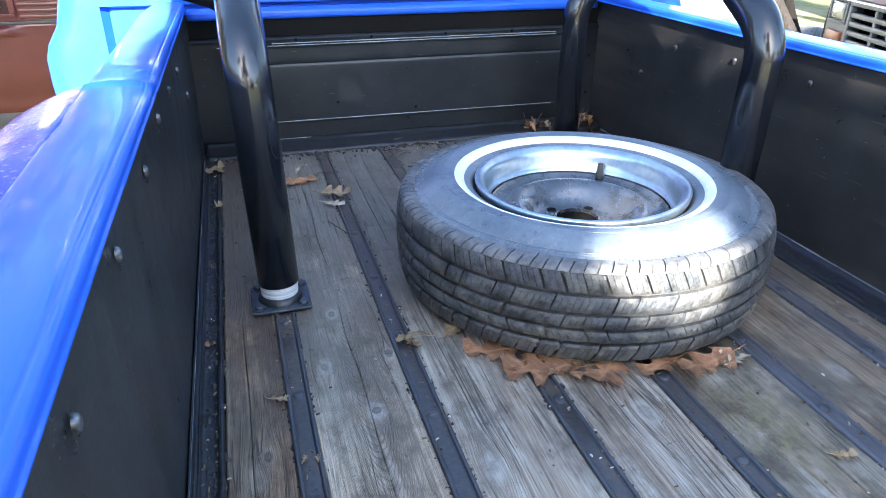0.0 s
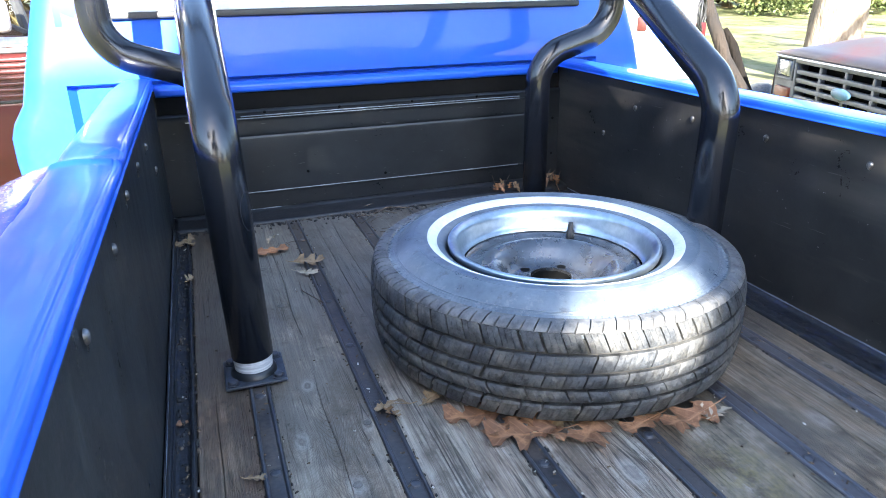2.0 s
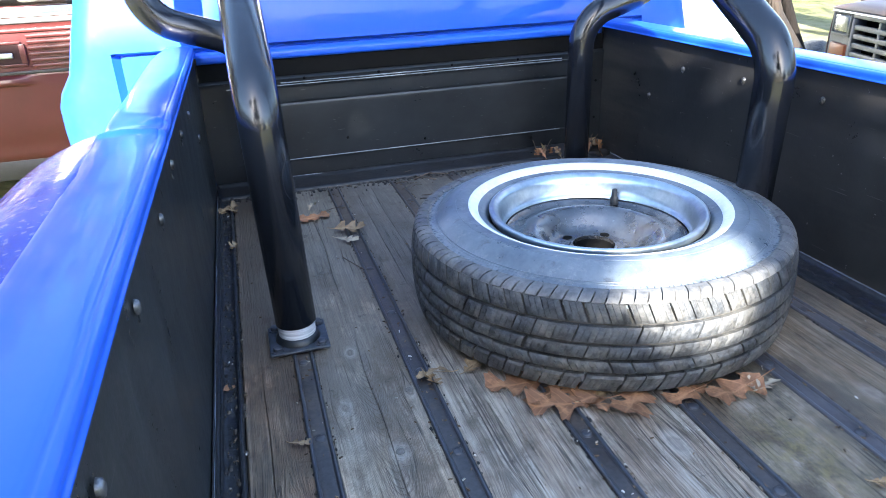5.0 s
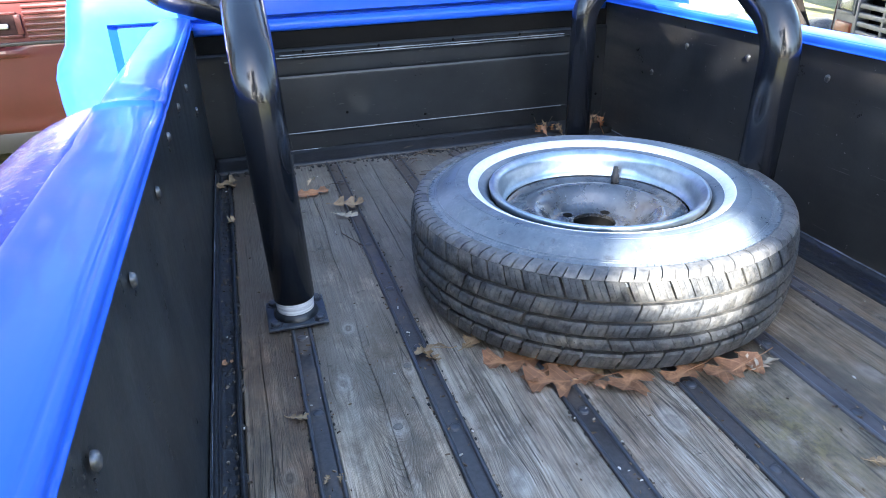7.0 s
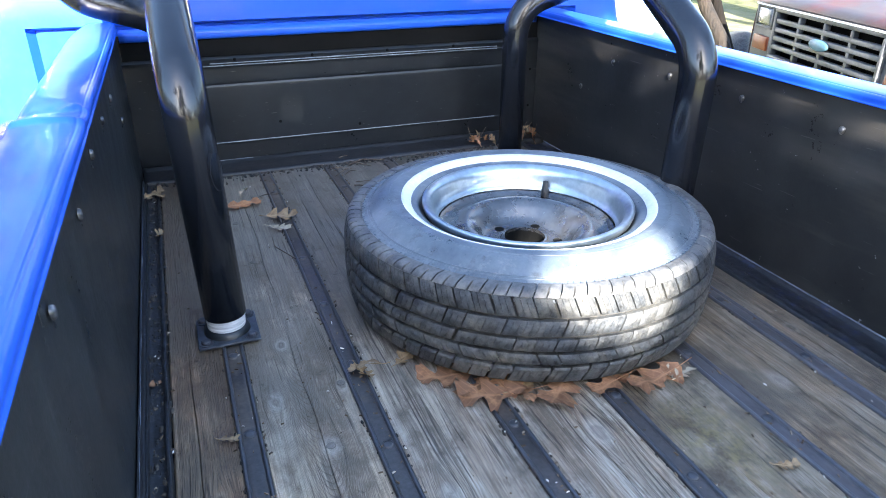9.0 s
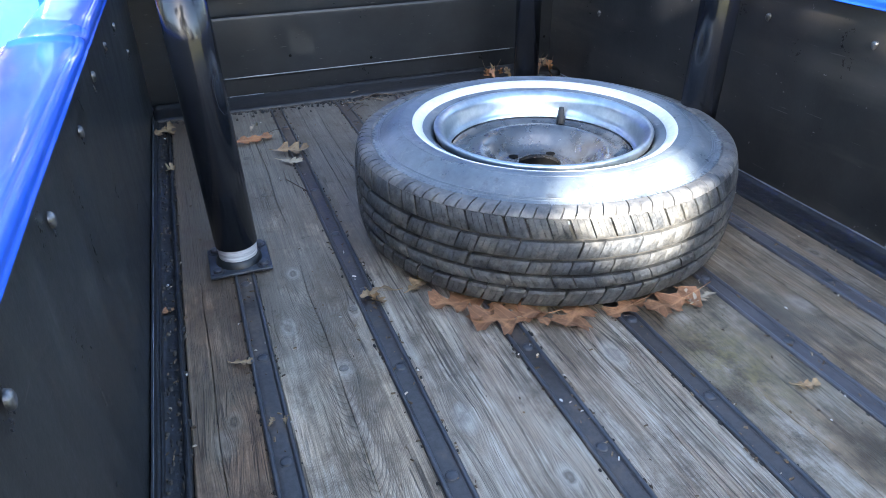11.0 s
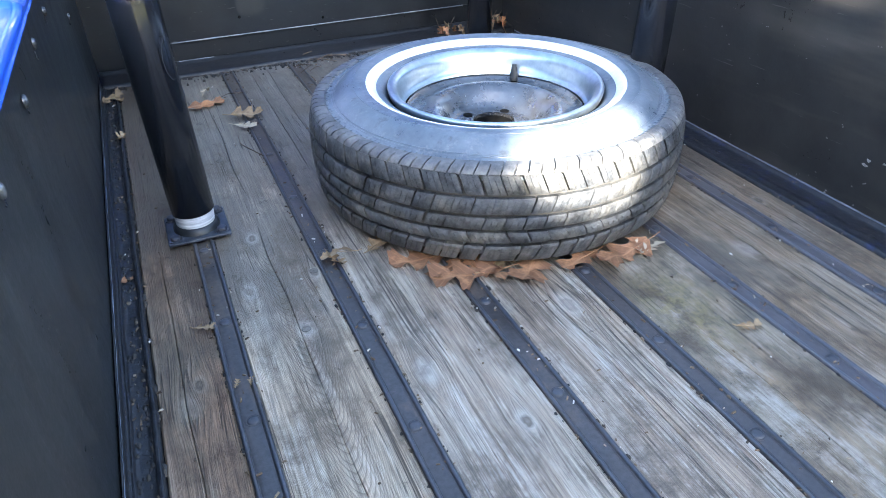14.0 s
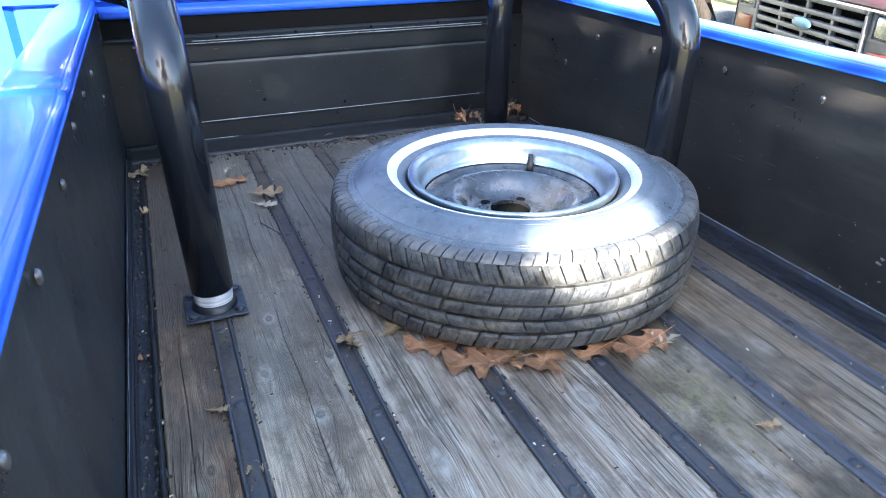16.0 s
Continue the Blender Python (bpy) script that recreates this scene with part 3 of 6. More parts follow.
def bend(points, radius, steps=10):
    """A polyline with its corners rounded to arcs."""
    pts = [Vector(p) for p in points]
    out = [pts[0]]
    for a, p, c in zip(pts, pts[1:], pts[2:]):
        u, w = (a - p).normalized(), (c - p).normalized()
        half = u.angle(w) / 2
        d = min(radius / math.tan(half), 0.49 * (a - p).length, 0.49 * (c - p).length)
        r = d * math.tan(half)
        mid = p + (u + w).normalized() * (r / math.sin(half))
        s, e = p + u * d - mid, p + w * d - mid
        th = s.angle(e)
        for i in range(steps + 1):
            k = i / steps
            out.append(mid + s * (math.sin((1 - k) * th) / math.sin(th)) + e * (math.sin(k * th) / math.sin(th)))
    out.append(pts[-1])
    return out


def tube(bm, pts, radius, n=24, cap=True):
    """A round tube along points; radius may be one number or one for each point."""
    pts = [Vector(p) for p in pts]
    rad = radius if isinstance(radius, (list, tuple)) else [radius] * len(pts)
    t0 = (pts[1] - pts[0]).normalized()
    side = t0.orthogonal().normalized()
    rings = []
    for i, p in enumerate(pts):
        t = (pts[min(i + 1, len(pts) - 1)] - pts[max(i - 1, 0)]).normalized()
        side = (side - t * side.dot(t)).normalized()
        up = t.cross(side)
        rings.append([bm.verts.new(p + (side * math.cos(2 * math.pi * k / n) + up * math.sin(2 * math.pi * k / n)) * rad[i]) for k in range(n)])
    for a, b in zip(rings, rings[1:]):
        for k in range(n):
            bm.faces.new((a[k], a[(k + 1) % n], b[(k + 1) % n], b[k]))
    if cap:
        bm.faces.new(rings[0])
        bm.faces.new(rings[-1][::-1])
    return bm


def sheet(bm, f, nu, nv):
    """A grid of faces over f(u, v), u and v from 0 to 1."""
    vs = [[bm.verts.new(f(i / nu, j / nv)) for j in range(nv + 1)] for i in range(nu + 1)]
    for i in range(nu):
        for j in range(nv):
            bm.faces.new((vs[i][j], vs[i + 1][j], vs[i + 1][j + 1], vs[i][j + 1]))
    return bm


def thicken(bm, t):
    bmesh.ops.recalc_face_normals(bm, faces=bm.faces)
    bmesh.ops.solidify(bm, geom=list(bm.faces), thickness=t)
    return bm


# ---- ground ----
def ground_z(x, y):
    s = min(max((x - 1.5) / 5.0, 0.0), 1.0)
    return -0.72 - 0.36 * s * s * (3 - 2 * s)


def make_ground():
    bm = bmesh.new()
    n = 72
    radii = [0.0, 0.7, 1.4, 2.1, 2.8, 3.5, 4.3, 5.2, 6.2, 7.4, 9, 11, 14, 18, 24, 34, 50, 80, 140, 300, 900]
    rings = []
    for r in radii:
        if r == 0:
            rings.append([bm.verts.new((0.6, 0, ground_z(0.6, 0)))])
            continue
        ring = []
        for i in range(n):
            x, y = 0.6 + r * math.cos(2 * math.pi * i / n), r * math.sin(2 * math.pi * i / n)
            rough = 0.02 * noise.noise(Vector((x * 0.8, y * 0.8, 3))) if r < 60 else 0
            ring.append(bm.verts.new((x, y, ground_z(x, y) + rough)))
        rings.append(ring)
    for a, b in zip(rings, rings[1:]):
        for i in range(n):
            j = (i + 1) % n
            bm.faces.new((a[0], b[i], b[j]) if len(a) == 1 else (a[i], a[j], b[j], b[i]))
    g = part("ground", bm, GRASS, None, smooth=True)
    tagged(g, "sunlit grass with fallen leaves", "ground", kind="structure")


make_ground()

# ---- the blue pickup: bed 1.29 m wide inside, floor at z = 0, front wall at y = 1.004 ----
BW, BF, BR = 1.288, 1.004, -1.03
BE = 0.920      # front end of the boards
truck = thing("pickup_truck", "blue pickup truck with a black wooden-floored cargo bed", "pickup truck", (0.625, 0.5, -0.72))
TP = Matrix.Translation((-0.625, -0.5, 0.72))


def tpart(name, bm, mat, label="", smooth=False, angle=None):
    """A part of the truck, given in world places."""
    ob = part(name, bm, mat, truck, label, smooth)
    ob.matrix_basis = TP
    if angle:
        sharp_by_angle(ob, angle)
    return ob


def bolt_dome(r, h, n=14):
    prof = [(r, 0.0), (r * 0.97, h * 0.35), (r * 0.8, h * 0.72), (r * 0.45, h * 0.95), (0, h)]
    return lathe(bmesh.new(), prof, n)


# side walls of the bed, black inside
def lean_in(y, z):
    """The left side spreads outwards a little towards the tailgate and the top."""
    return -0.018 * (BF + 0.03 - y) / 2.064 * (z + 0.03) / 0.443


left_bm = box(bmesh.new(), -0.03, 0.0, BR, BF + 0.03, -0.03, 0.413)
for v in left_bm.verts:
    v.co.x += lean_in(v.co.y, v.co.z)
wall_l = tpart("bed_side", left_bm, BLACK_SIDE, "satin black steel inner side of the bed")
wall_r = tpart("bed_side", box(bmesh.new(), BW, BW + 0.03, BR, BF + 0.03, -0.03, 0.4040), BLACK_DUST_SHEEN, "satin black steel inner side of the bed")


def rail(side):
    """Rolled top rail: blue sheet with a rounded crown, dented near the middle."""
    bm = bmesh.new()
    inner = 0.004 if side < 0 else 1.275
    wid = 0.103 if side < 0 else 0.096
    prof = [(0.004, -0.012), (0.0, -0.008), (0.0, 0.009), (-0.0025, 0.0150), (-0.0065, 0.0172), (-0.0100, 0.0166), (-0.0125, 0.0186), (-0.020, 0.0204), (-wid * 0.5, 0.0215),
            (-wid + 0.022, 0.0205), (-wid + 0.010, 0.018), (-wid + 0.003, 0.011), (-wid, 0.0), (-wid - 0.001, -0.10), (-wid - 0.004, -0.30), (-wid, -0.5)]
    if side < 0:
        prof[0], prof[1], prof[2] = (0.003, 0.001), (0.0, 0.004), (0.0, 0.011)
    def f(u, v):
        k = v * (len(prof) - 1)
        i = min(int(k), len(prof) - 2)
        px = prof[i][0] + (prof[i + 1][0] - prof[i][0]) * (k - i)
        pz = prof[i][1] + (prof[i + 1][1] - prof[i][1]) * (k - i)
        y = BR - 0.02 + (BF + 0.012 - BR + 0.02) * u
        if side > 0:
            pz = pz * (0.62 if pz > 0 else 0.55 if pz > -0.02 else 1.0)
        top = max(0.0, min(1.0, (pz + 0.002) / 0.02))
        if side < 0:
            px -= 0.009 * max(0.0, min(1.0, (0.75 - y) / 1.25))
            # kink across the crown, with a bowl and two swirled wrinkles beyond it
            across = max(0.0, min(1.0, -px / 0.10))
            pz -= 0.0075 * math.exp(-((y - 0.075) / 0.040) ** 2) * top * (0.45 + 0.55 * math.exp(-((px + 0.040) / 0.030) ** 2))
            pz += 0.0060 * math.exp(-((y - 0.012 - 0.10 * (px + 0.05)) / 0.011) ** 2) * top
            swirl = 0.050 + 0.055 * math.sin(across * 5.2 + 0.4)
            pz += 0.0052 * math.exp(-((y - swirl) / 0.0085) ** 2) * top * math.exp(-((px + 0.032) / 0.024) ** 2)
            pz += 0.0024 * math.exp(-((y - 0.135 + 1.4 * (px + 0.05)) / 0.012) ** 2) * top * math.exp(-((px + 0.050) / 0.025) ** 2)
            pz -= 0.0030 * math.exp(-((y + 0.045) / 0.060) ** 2) * top * math.exp(-((px + 0.012) / 0.022) ** 2)
            pz += 0.0012 * noise.noise(Vector((px * 20, y * 9, 0))) * top * math.exp(-((y - 0.12) / 0.25) ** 2)
            taper = max(0.0, (y - 0.75) / 0.26)
            px *= 1 - 0.22 * taper * taper
        pz += 0.0004 * noise.noise(Vector((px * 8, y * 2.5, 5)))
        return Vector((inner + (px if side < 0 else -px), y, (0.4115 if side < 0 else 0.4085) + pz))
    sheet(bm, f, 600 if side < 0 else 160, 45)
    thicken(bm, 0.0015)
    return tpart("bed_rail", bm, BLUE, "glossy blue rolled top rail, slightly dented" if side < 0 else "glossy blue rolled top rail", smooth=True)


rail(-1)
rail(1)


def front_wall():
    """Stamped front wall of the bed: a raised panel with round corners and two rolled ridges."""
    bm = bmesh.new()
    xs = [i * BW / 120 for i in range(121)]
    zs = sorted({-0.03, 0.0, 0.012, 0.017, 0.020, 0.023, 0.028, 0.05, 0.066, 0.070, 0.073, 0.075, 0.077, 0.0775, 0.079, 0.081, 0.083, 0.09, 0.12, 0.16, 0.2, 0.235, 0.242, 0.2455, 0.2475, 0.249, 0.2505, 0.2525, 0.256, 0.27,
                 0.278, 0.29, 0.297, 0.301, 0.303, 0.305, 0.3055, 0.307, 0.309, 0.313, 0.318, 0.322, 0.326, 0.33, 0.345, 0.36, 0.375, 0.39, 0.396})
    def depth(x, z):
        d = 0.0
        # panel between x .08 and 1.17, z .02 to .31, standing back a little
        ax = max(abs(x - 0.625) - (0.555 - 0.04), 0.0)
        az = max(abs(z - 0.165) - (0.145 - 0.04), 0.0)
        q = 0.04 - math.hypot(ax, az)
        d += 0.003 * max(0.0, min(1.0, q / 0.006))
        for zc, hgt, wd in ((0.305, 0.003, 0.0), (0.077, 0.003, 0.0)):
            if 0.08 < x < 1.17:
                d -= hgt * max(0.0, min(1.0, (z - zc + 0.005) / 0.004)) if z <= zc else 0.0
        d += 0.0030 * math.exp(-((z - 0.249) / 0.0028) ** 2) * (1 if 0.1 < x < 1.15 else 0)
        d += 0.004 * math.exp(-((z - 0.020) / 0.004) ** 2)
        d -= 0.006 * max(0.0, min(1.0, (0.02 - z) / 0.006))
        d -= 0.002 * math.exp(-((z - 0.322) / 0.004) ** 2)
        d += 0.013 * max(0.0, min(1.0, (z - 0.324) / 0.010))
        d += 0.0015 * noise.noise(Vector((x * 5, z * 8, 2)))
        return d
    vs = [[bm.verts.new((x, BF + depth(x, z), z)) for z in zs] for x in xs]
    for i in range(len(xs) - 1):
        for j in range(len(zs) - 1):
            bm.faces.new((vs[i][j], vs[i + 1][j], vs[i + 1][j + 1], vs[i][j + 1]))
    bmesh.ops.recalc_face_normals(bm, faces=bm.faces)
    if bm.faces[0].normal.y > 0:
        bmesh.ops.reverse_faces(bm, faces=bm.faces)
    bmesh.ops.solidify(bm, geom=list(bm.faces), thickness=0.004)
    return tpart("bed_front", bm, BLACK, "stamped black front wall with rolled ridges", angle=30)


front = front_wall()
lip = bmesh.new()
lip_prof = [(0.0, -0.016), (-0.004, -0.010), (-0.004, 0.004), (0.002, 0.010), (0.012, 0.012), (0.05, 0.012), (0.055, 0.006), (0.055, -0.03)]
sheet(lip, lambda u, v: Vector((0.006 + (BW - 0.02) * u, BF - 0.002 + np.interp(v * 7, range(8), [p[0] for p in lip_prof]), 0.396 + np.interp(v * 7, range(8), [p[1] for p in lip_prof]))), 60, 21)
thicken(lip, 0.002)
front_lip = tpart("front_rail", lip, BLUE, "glossy blue flange along the front wall", smooth=True)

# the shade under the lip, put in as a near-black strip
tpart("lip_shade_strip", box(bmesh.new(), 0.004, BW - 0.004, BF + 0.004, BF + 0.009, 0.330, 0.386), DARK_VOID, "near-black strip that puts in the shade below the blue flange", angle=35)

# paint worn off along the two ridges of the front wall
for z, y, x0, x1 in ((0.3040, BF - 0.0018, 0.075, 1.135), (0.3105, BF - 0.0006, 0.23, 1.135), (0.0770, BF - 0.0006, 0.115, 1.135), (0.0225, BF - 0.001, 0.22, 0.32)):
    bm = bmesh.new()
    pts = [(x0 + (x1 - x0) * k / 60, y - 0.0006 + 0.0003 * noise.noise(Vector((k * 0.4, z * 9, 1))), z) for k in range(61)]
    tube(bm, pts, [0.0015 + 0.0012 * abs(noise.noise(Vector((k * 0.21, z * 50, 7)))) for k in range(61)], 8)
    ridge = part("ridge", bm, BARE, front, "worn bright edge of a ridge", True)

# bolt heads on the walls
def wall_bolts():
    bm = bolt_dome(0.0070, 0.0058, 14)
    for v in bm.verts:
        if v.co.x > 0:
            v.co.y *= 1 - 0.4 * v.co.x / 0.0070
            v.co.x *= 1.5
    first = None
    spots = [(0.0, y, z, 90) for y, z in ((-0.683, 0.356), (-0.445, 0.368), (-0.184, 0.361), (0.040, 0.370), (0.27, 0.362), (0.50, 0.35), (0.66, 0.26))]
    spots += [(BW, y, z, -90) for y, z in ((-0.190, 0.341), (0.069, 0.341), (0.316, 0.341), (0.561, 0.330), (0.715, 0.2305))]
    for x, y, z, turn in spots:
        m = pose(x + (0.0005 + lean_in(y, z) if turn > 0 else -0.0005), y, z, 0, turn, 0) @ (Matrix.Identity(4) if turn > 0 else pose(0, 0, 0, 0, 0, 180))
        host = wall_l if turn > 0 else wall_r
        if first is None:
            first = part("bolt_head", bm, BOLT, host, "worn domed bolt head", smooth=True)
            first.matrix_basis = m
        else:
            again(first, m, host)
    # small chips under the bolts of the left side
    drip = bmesh.new()
    rd = random.Random(6)
    for _, y, z, turn in spots:
        if turn < 0:
            continue
        for _ in range(3):
            cy, top, ln, w = y + rd.gauss(0, 0.006), z - rd.uniform(0.006, 0.020), rd.uniform(0.002, 0.006), rd.uniform(0.0006, 0.0016)
            face = [(cy - w, top), (cy + w, top - 0.15 * ln), (cy + 0.5 * w, top - ln), (cy - 0.4 * w, top - 0.8 * ln)]
            outer = [drip.verts.new((lean_in(a, b) + 0.0009, a, b)) for a, b in face]
            inner = [drip.verts.new((lean_in(a, b) - 0.0005, a, b)) for a, b in face]
            drip.faces.new(outer)
            for k in range(4):
                drip.faces.new((outer[k], outer[(k + 1) % 4], inner[(k + 1) % 4], inner[k]))
    tagged(part("paint_chip", drip, BOLT_DARK, wall_l, "small chips of paint below the bolts"), kind="stuff")
    hole = bolt_dome(0.0045, 0.002, 10)
    first = None
    for x, z in ((0.525, 0.320), (0.759, 0.320), (0.662, 0.095), (0.98, 0.320), (0.30, 0.320), (0.413, 0.126), (1.262, 0.228), (1.262, 0.104)):
        m = pose(x, BF - 0.003 if z == 0.320 or x > 1.2 else BF + 0.002, z, 90, 0, 0)
        if first is None:
            first = part("bolt_head", hole, DARK_VOID, front, "small black screw head", smooth=True)
            first.matrix_basis = m
        else:
            again(first, m, front)


wall_bolts()

# sill between the boards and the front wall
sill_prof = [(BE - 0.004, -0.02), (BE - 0.004, 0.004), (BE + 0.001, 0.008), (BE + 0.012, 0.0095), (BF - 0.028, 0.0125), (BF - 0.012, 0.0150), (BF - 0.004, 0.0205), (BF + 0.002, 0.0215)]
def sill_place(u, v):
    k, x = v * 7, 0.004 + (BW - 0.008) * u
    return Vector((x, np.interp(k, range(8), [p[0] for p in sill_prof]) + 0.002 * noise.noise(Vector((x * 9, k, 3))), np.interp(k, range(8), [p[1] for p in sill_prof]) + 0.0012 * noise.noise(Vector((x * 6, k * 0.7, 8)))))
sill = tpart("front_sill", thicken(sheet(bmesh.new(), sill_place, 90, 14), 0.002), SILL, "scuffed dark steel sill in front of the boards", smooth=True)
sill_screw = None
for x in (0.205, 0.522, 0.744, 1.02):
    if sill_screw is None:
        sill_screw = part("bolt_head", bolt_dome(0.0048, 0.0025, 10), DARK_VOID, sill, "small black screw head", smooth=True)
        sill_screw.matrix_basis = pose(x, BF - 0.030, 0.0122)
    else:
        again(sill_screw, pose(x, BF - 0.030, 0.0122), sill)

# flakes of bare paint low on the right wall
flakes = bmesh.new()
rf = random.Random(21)
for y, z, s in ((-0.413, 0.113, 0.008), (-0.452, 0.116, 0.006), (-0.473, 0.115, 0.005), (-0.424, 0.072, 0.0035), (-0.359, 0.026, 0.004), (-0.496, 0.045, 0.005), (-0.327, 0.051, 0.0025), (-0.451, 0.150, 0.002), (-0.349, 0.154, 0.002), (-0.137, 0.277, 0.002)):
    y, z = 1.0336 * (y + 1.09) - 1.09, 0.68 + 1.0336 * (z - 0.68)
    for _ in range(rf.choice((1, 2, 2, 3))):
        cy, cz = y + rf.gauss(0, s * 0.6), z + rf.gauss(0, s * 0.5)
        ring = [(cy + s * rf.uniform(0.25, 0.9) * math.cos(k * 1.05), cz + 0.6 * s * rf.uniform(0.25, 0.9) * math.sin(k * 1.05)) for k in range(6)]
        top = [flakes.verts.new((BW - 0.0009, a, b)) for a, b in ring]
        low = [flakes.verts.new((BW + 0.0005, a, b)) for a, b in ring]
        flakes.faces.new(top)
        for k in range(6):
            flakes.faces.new((top[k], top[(k + 1) % 6], low[(k + 1) % 6], low[k]))
tagged(part("paint_flake", flakes, FLAKE, wall_r, "pale flakes of chipped paint"), kind="stuff")

# floor angles along both walls: a lipped channel on one side, a flange over a dirty recess on the other
LEFT_ANGLE = [(0.001, 0.022), (0.004, 0.020), (0.005, 0.009), (0.008, 0.006), (0.011, 0.008), (0.014, 0.001), (0.034, 0.001), (0.037, 0.006), (0.041, 0.007), (0.044, 0.002), (0.044, -0.02)]
RIGHT_ANGLE = [(0.0, -0.004), (0.003, -0.008), (0.008, -0.0125), (0.045, -0.0130), (0.060, -0.0080), (0.066, 0.0005), (0.070, 0.0030), (0.088, 0.0020), (0.093, 0.0042), (0.096, 0.0015), (0.0965, -0.02)]
for x0, s, prof, mat in ((0.0, 1, LEFT_ANGLE, ANGLE), (BW, -1, RIGHT_ANGLE, ANGLE_BLUE)):
    bm = bmesh.new()
    def f(u, v, s=s, x0=x0, prof=prof):
        k = v * 10
        px, pz = np.interp(k, range(11), [p[0] for p in prof]), np.interp(k, range(11), [p[1] for p in prof])
        y = BR + (BE - BR - 0.006) * u
        flat = 1.0 if 4.6 < k < 7.4 else 0.3
        crust = flat * (0.0016 * noise.noise(Vector((y * 55, px * 70, 9))) + 0.0012 * noise.noise(Vector((y * 140, px * 150, 2))))
        return Vector((x0 + s * (px + 0.0012 * noise.noise(Vector((y * 7, pz * 30, 4 + s)))), y, pz + crust))
    sheet(bm, f, 420, 30)
    thicken(bm, 0.002)
    tpart("floor_angle", bm, mat, "grimy black steel angle along the wall", smooth=True)
foot = bmesh.new()
tube(foot, [(BW - 0.001 + 0.0004 * noise.noise(Vector((k * 0.7, 1, 4))), BR + (BE - BR) * k / 80, -0.0030 + 0.0008 * noise.noise(Vector((k * 0.3, 6, 1)))) for k in range(81)], [0.0016 + 0.0008 * abs(noise.noise(Vector((k * 0.31, 2, 2)))) for k in range(81)], 8)
part("worn_edge", foot, EDGE_BLUE, wall_r, "worn pale lower edge of the side", True)
foot = bmesh.new()
tube(foot, [(0.0035 + 0.0006 * noise.noise(Vector((k * 0.7, 3, 4))), BR + (BE - 0.02 - BR) * k / 80, 0.0215 + 0.0010 * noise.noise(Vector((k * 0.4, 6, 5)))) for k in range(81)], [0.0003 + 0.0022 * max(0.0, noise.noise(Vector((k * 0.37, 2, 9)))) for k in range(81)], 8)
part("worn_edge", foot, EDGE_BLUE, wall_l, "worn pale lower edge of the side", True)

# under-floor plate that closes the bed from below
tpart("underfloor", box(bmesh.new(), -0.02, BW + 0.02, BR, BF + 0.02, -0.06, -0.03), DARK_VOID)

# wooden boards between steel strips
CENTRES = [0.1525, 0.3385, 0.531, 0.7165, 0.908, 1.097]
SW = 0.0182


def board(x0, x1, mat, cracks, seed):
    """One plank with slightly worn edges; cracks: (x, y0, y1, sway) become deep grooves."""
    rnd = random.Random(seed)
    bm = bmesh.new()
    ny = 64
    cols = [("e", x0, -0.012), ("e", x0 + 0.001, -0.003), ("e", x0 + 0.004, 0.0)]
    for cx, y0, y1, sway in cracks:
        for o, d in ((-0.003, 0.0), (-0.0010, -0.0010), (0.0, -0.006), (0.0010, -0.0010), (0.003, 0.0)):
            cols.append((("c", cx, y0, y1, sway), o, d))
    n_plain = 6
    for i in range(1, n_plain):
        cols.append(("e", x0 + (x1 - x0) * i / n_plain, 0.0))
    cols += [("e", x1 - 0.004, 0.0), ("e", x1 - 0.001, -0.003), ("e", x1, -0.012)]
    def base(c):
        return c[1] if c[0] == "e" else c[0][1] + c[1]
    taken = [c[0][1] for c in cols if c[0] != "e"]
    cols = [c for c in cols if c[0] != "e" or all(abs(c[1] - t) > 0.012 for t in taken)]
    cols.sort(key=base)
    rows = []
    for j in range(ny + 1):
        y = BR + (BE - BR) * j / ny
        row = []
        for c in cols:
            if c[0] == "e":
                x, d = c[1], c[2]
                if d < 0:
                    x += 0.0009 * noise.noise(Vector((x * 3, y * 20, seed)))
            else:
                _, cx, y0, y1, sway = c[0]
                k = max(0.0, min(1.0, min(y - y0, y1 - y) / 0.05))
                wid = 0.6 + 0.6 * abs(noise.noise(Vector((cx * 9, y * 9, seed + 2))))
                x = cx + sway * noise.noise(Vector((cx * 5, y * 5.0, seed))) + c[1] * (wid if abs(c[1]) < 0.002 else 1)
                d = c[2] * k
            z = d + 0.0012 * noise.noise(Vector((x * 14, y * 3, seed)))
            row.append(bm.verts.new((x, y, z)))
        rows.append(row)
    for a, b in zip(rows, rows[1:]):
        for i in range(len(a) - 1):
            bm.faces.new((a[i], a[i + 1], b[i + 1], b[i]))
    bm.verts.ensure_lookup_table()
    low = [[bm.verts.new((x, y, -0.028)) for x in (x0, x1)] for y in (BR, BE)]
    bm.faces.new((rows[0][0], *[v for v in rows[0][1:]], low[0][1], low[0][0]))
    bm.faces.new((rows[-1][0], *[v for v in rows[-1][1:]], low[1][1], low[1][0]))
    bm.faces.new((low[0][0], low[0][1], low[1][1], low[1][0]))
    return tpart("bed_board", bm, mat, angle=40)


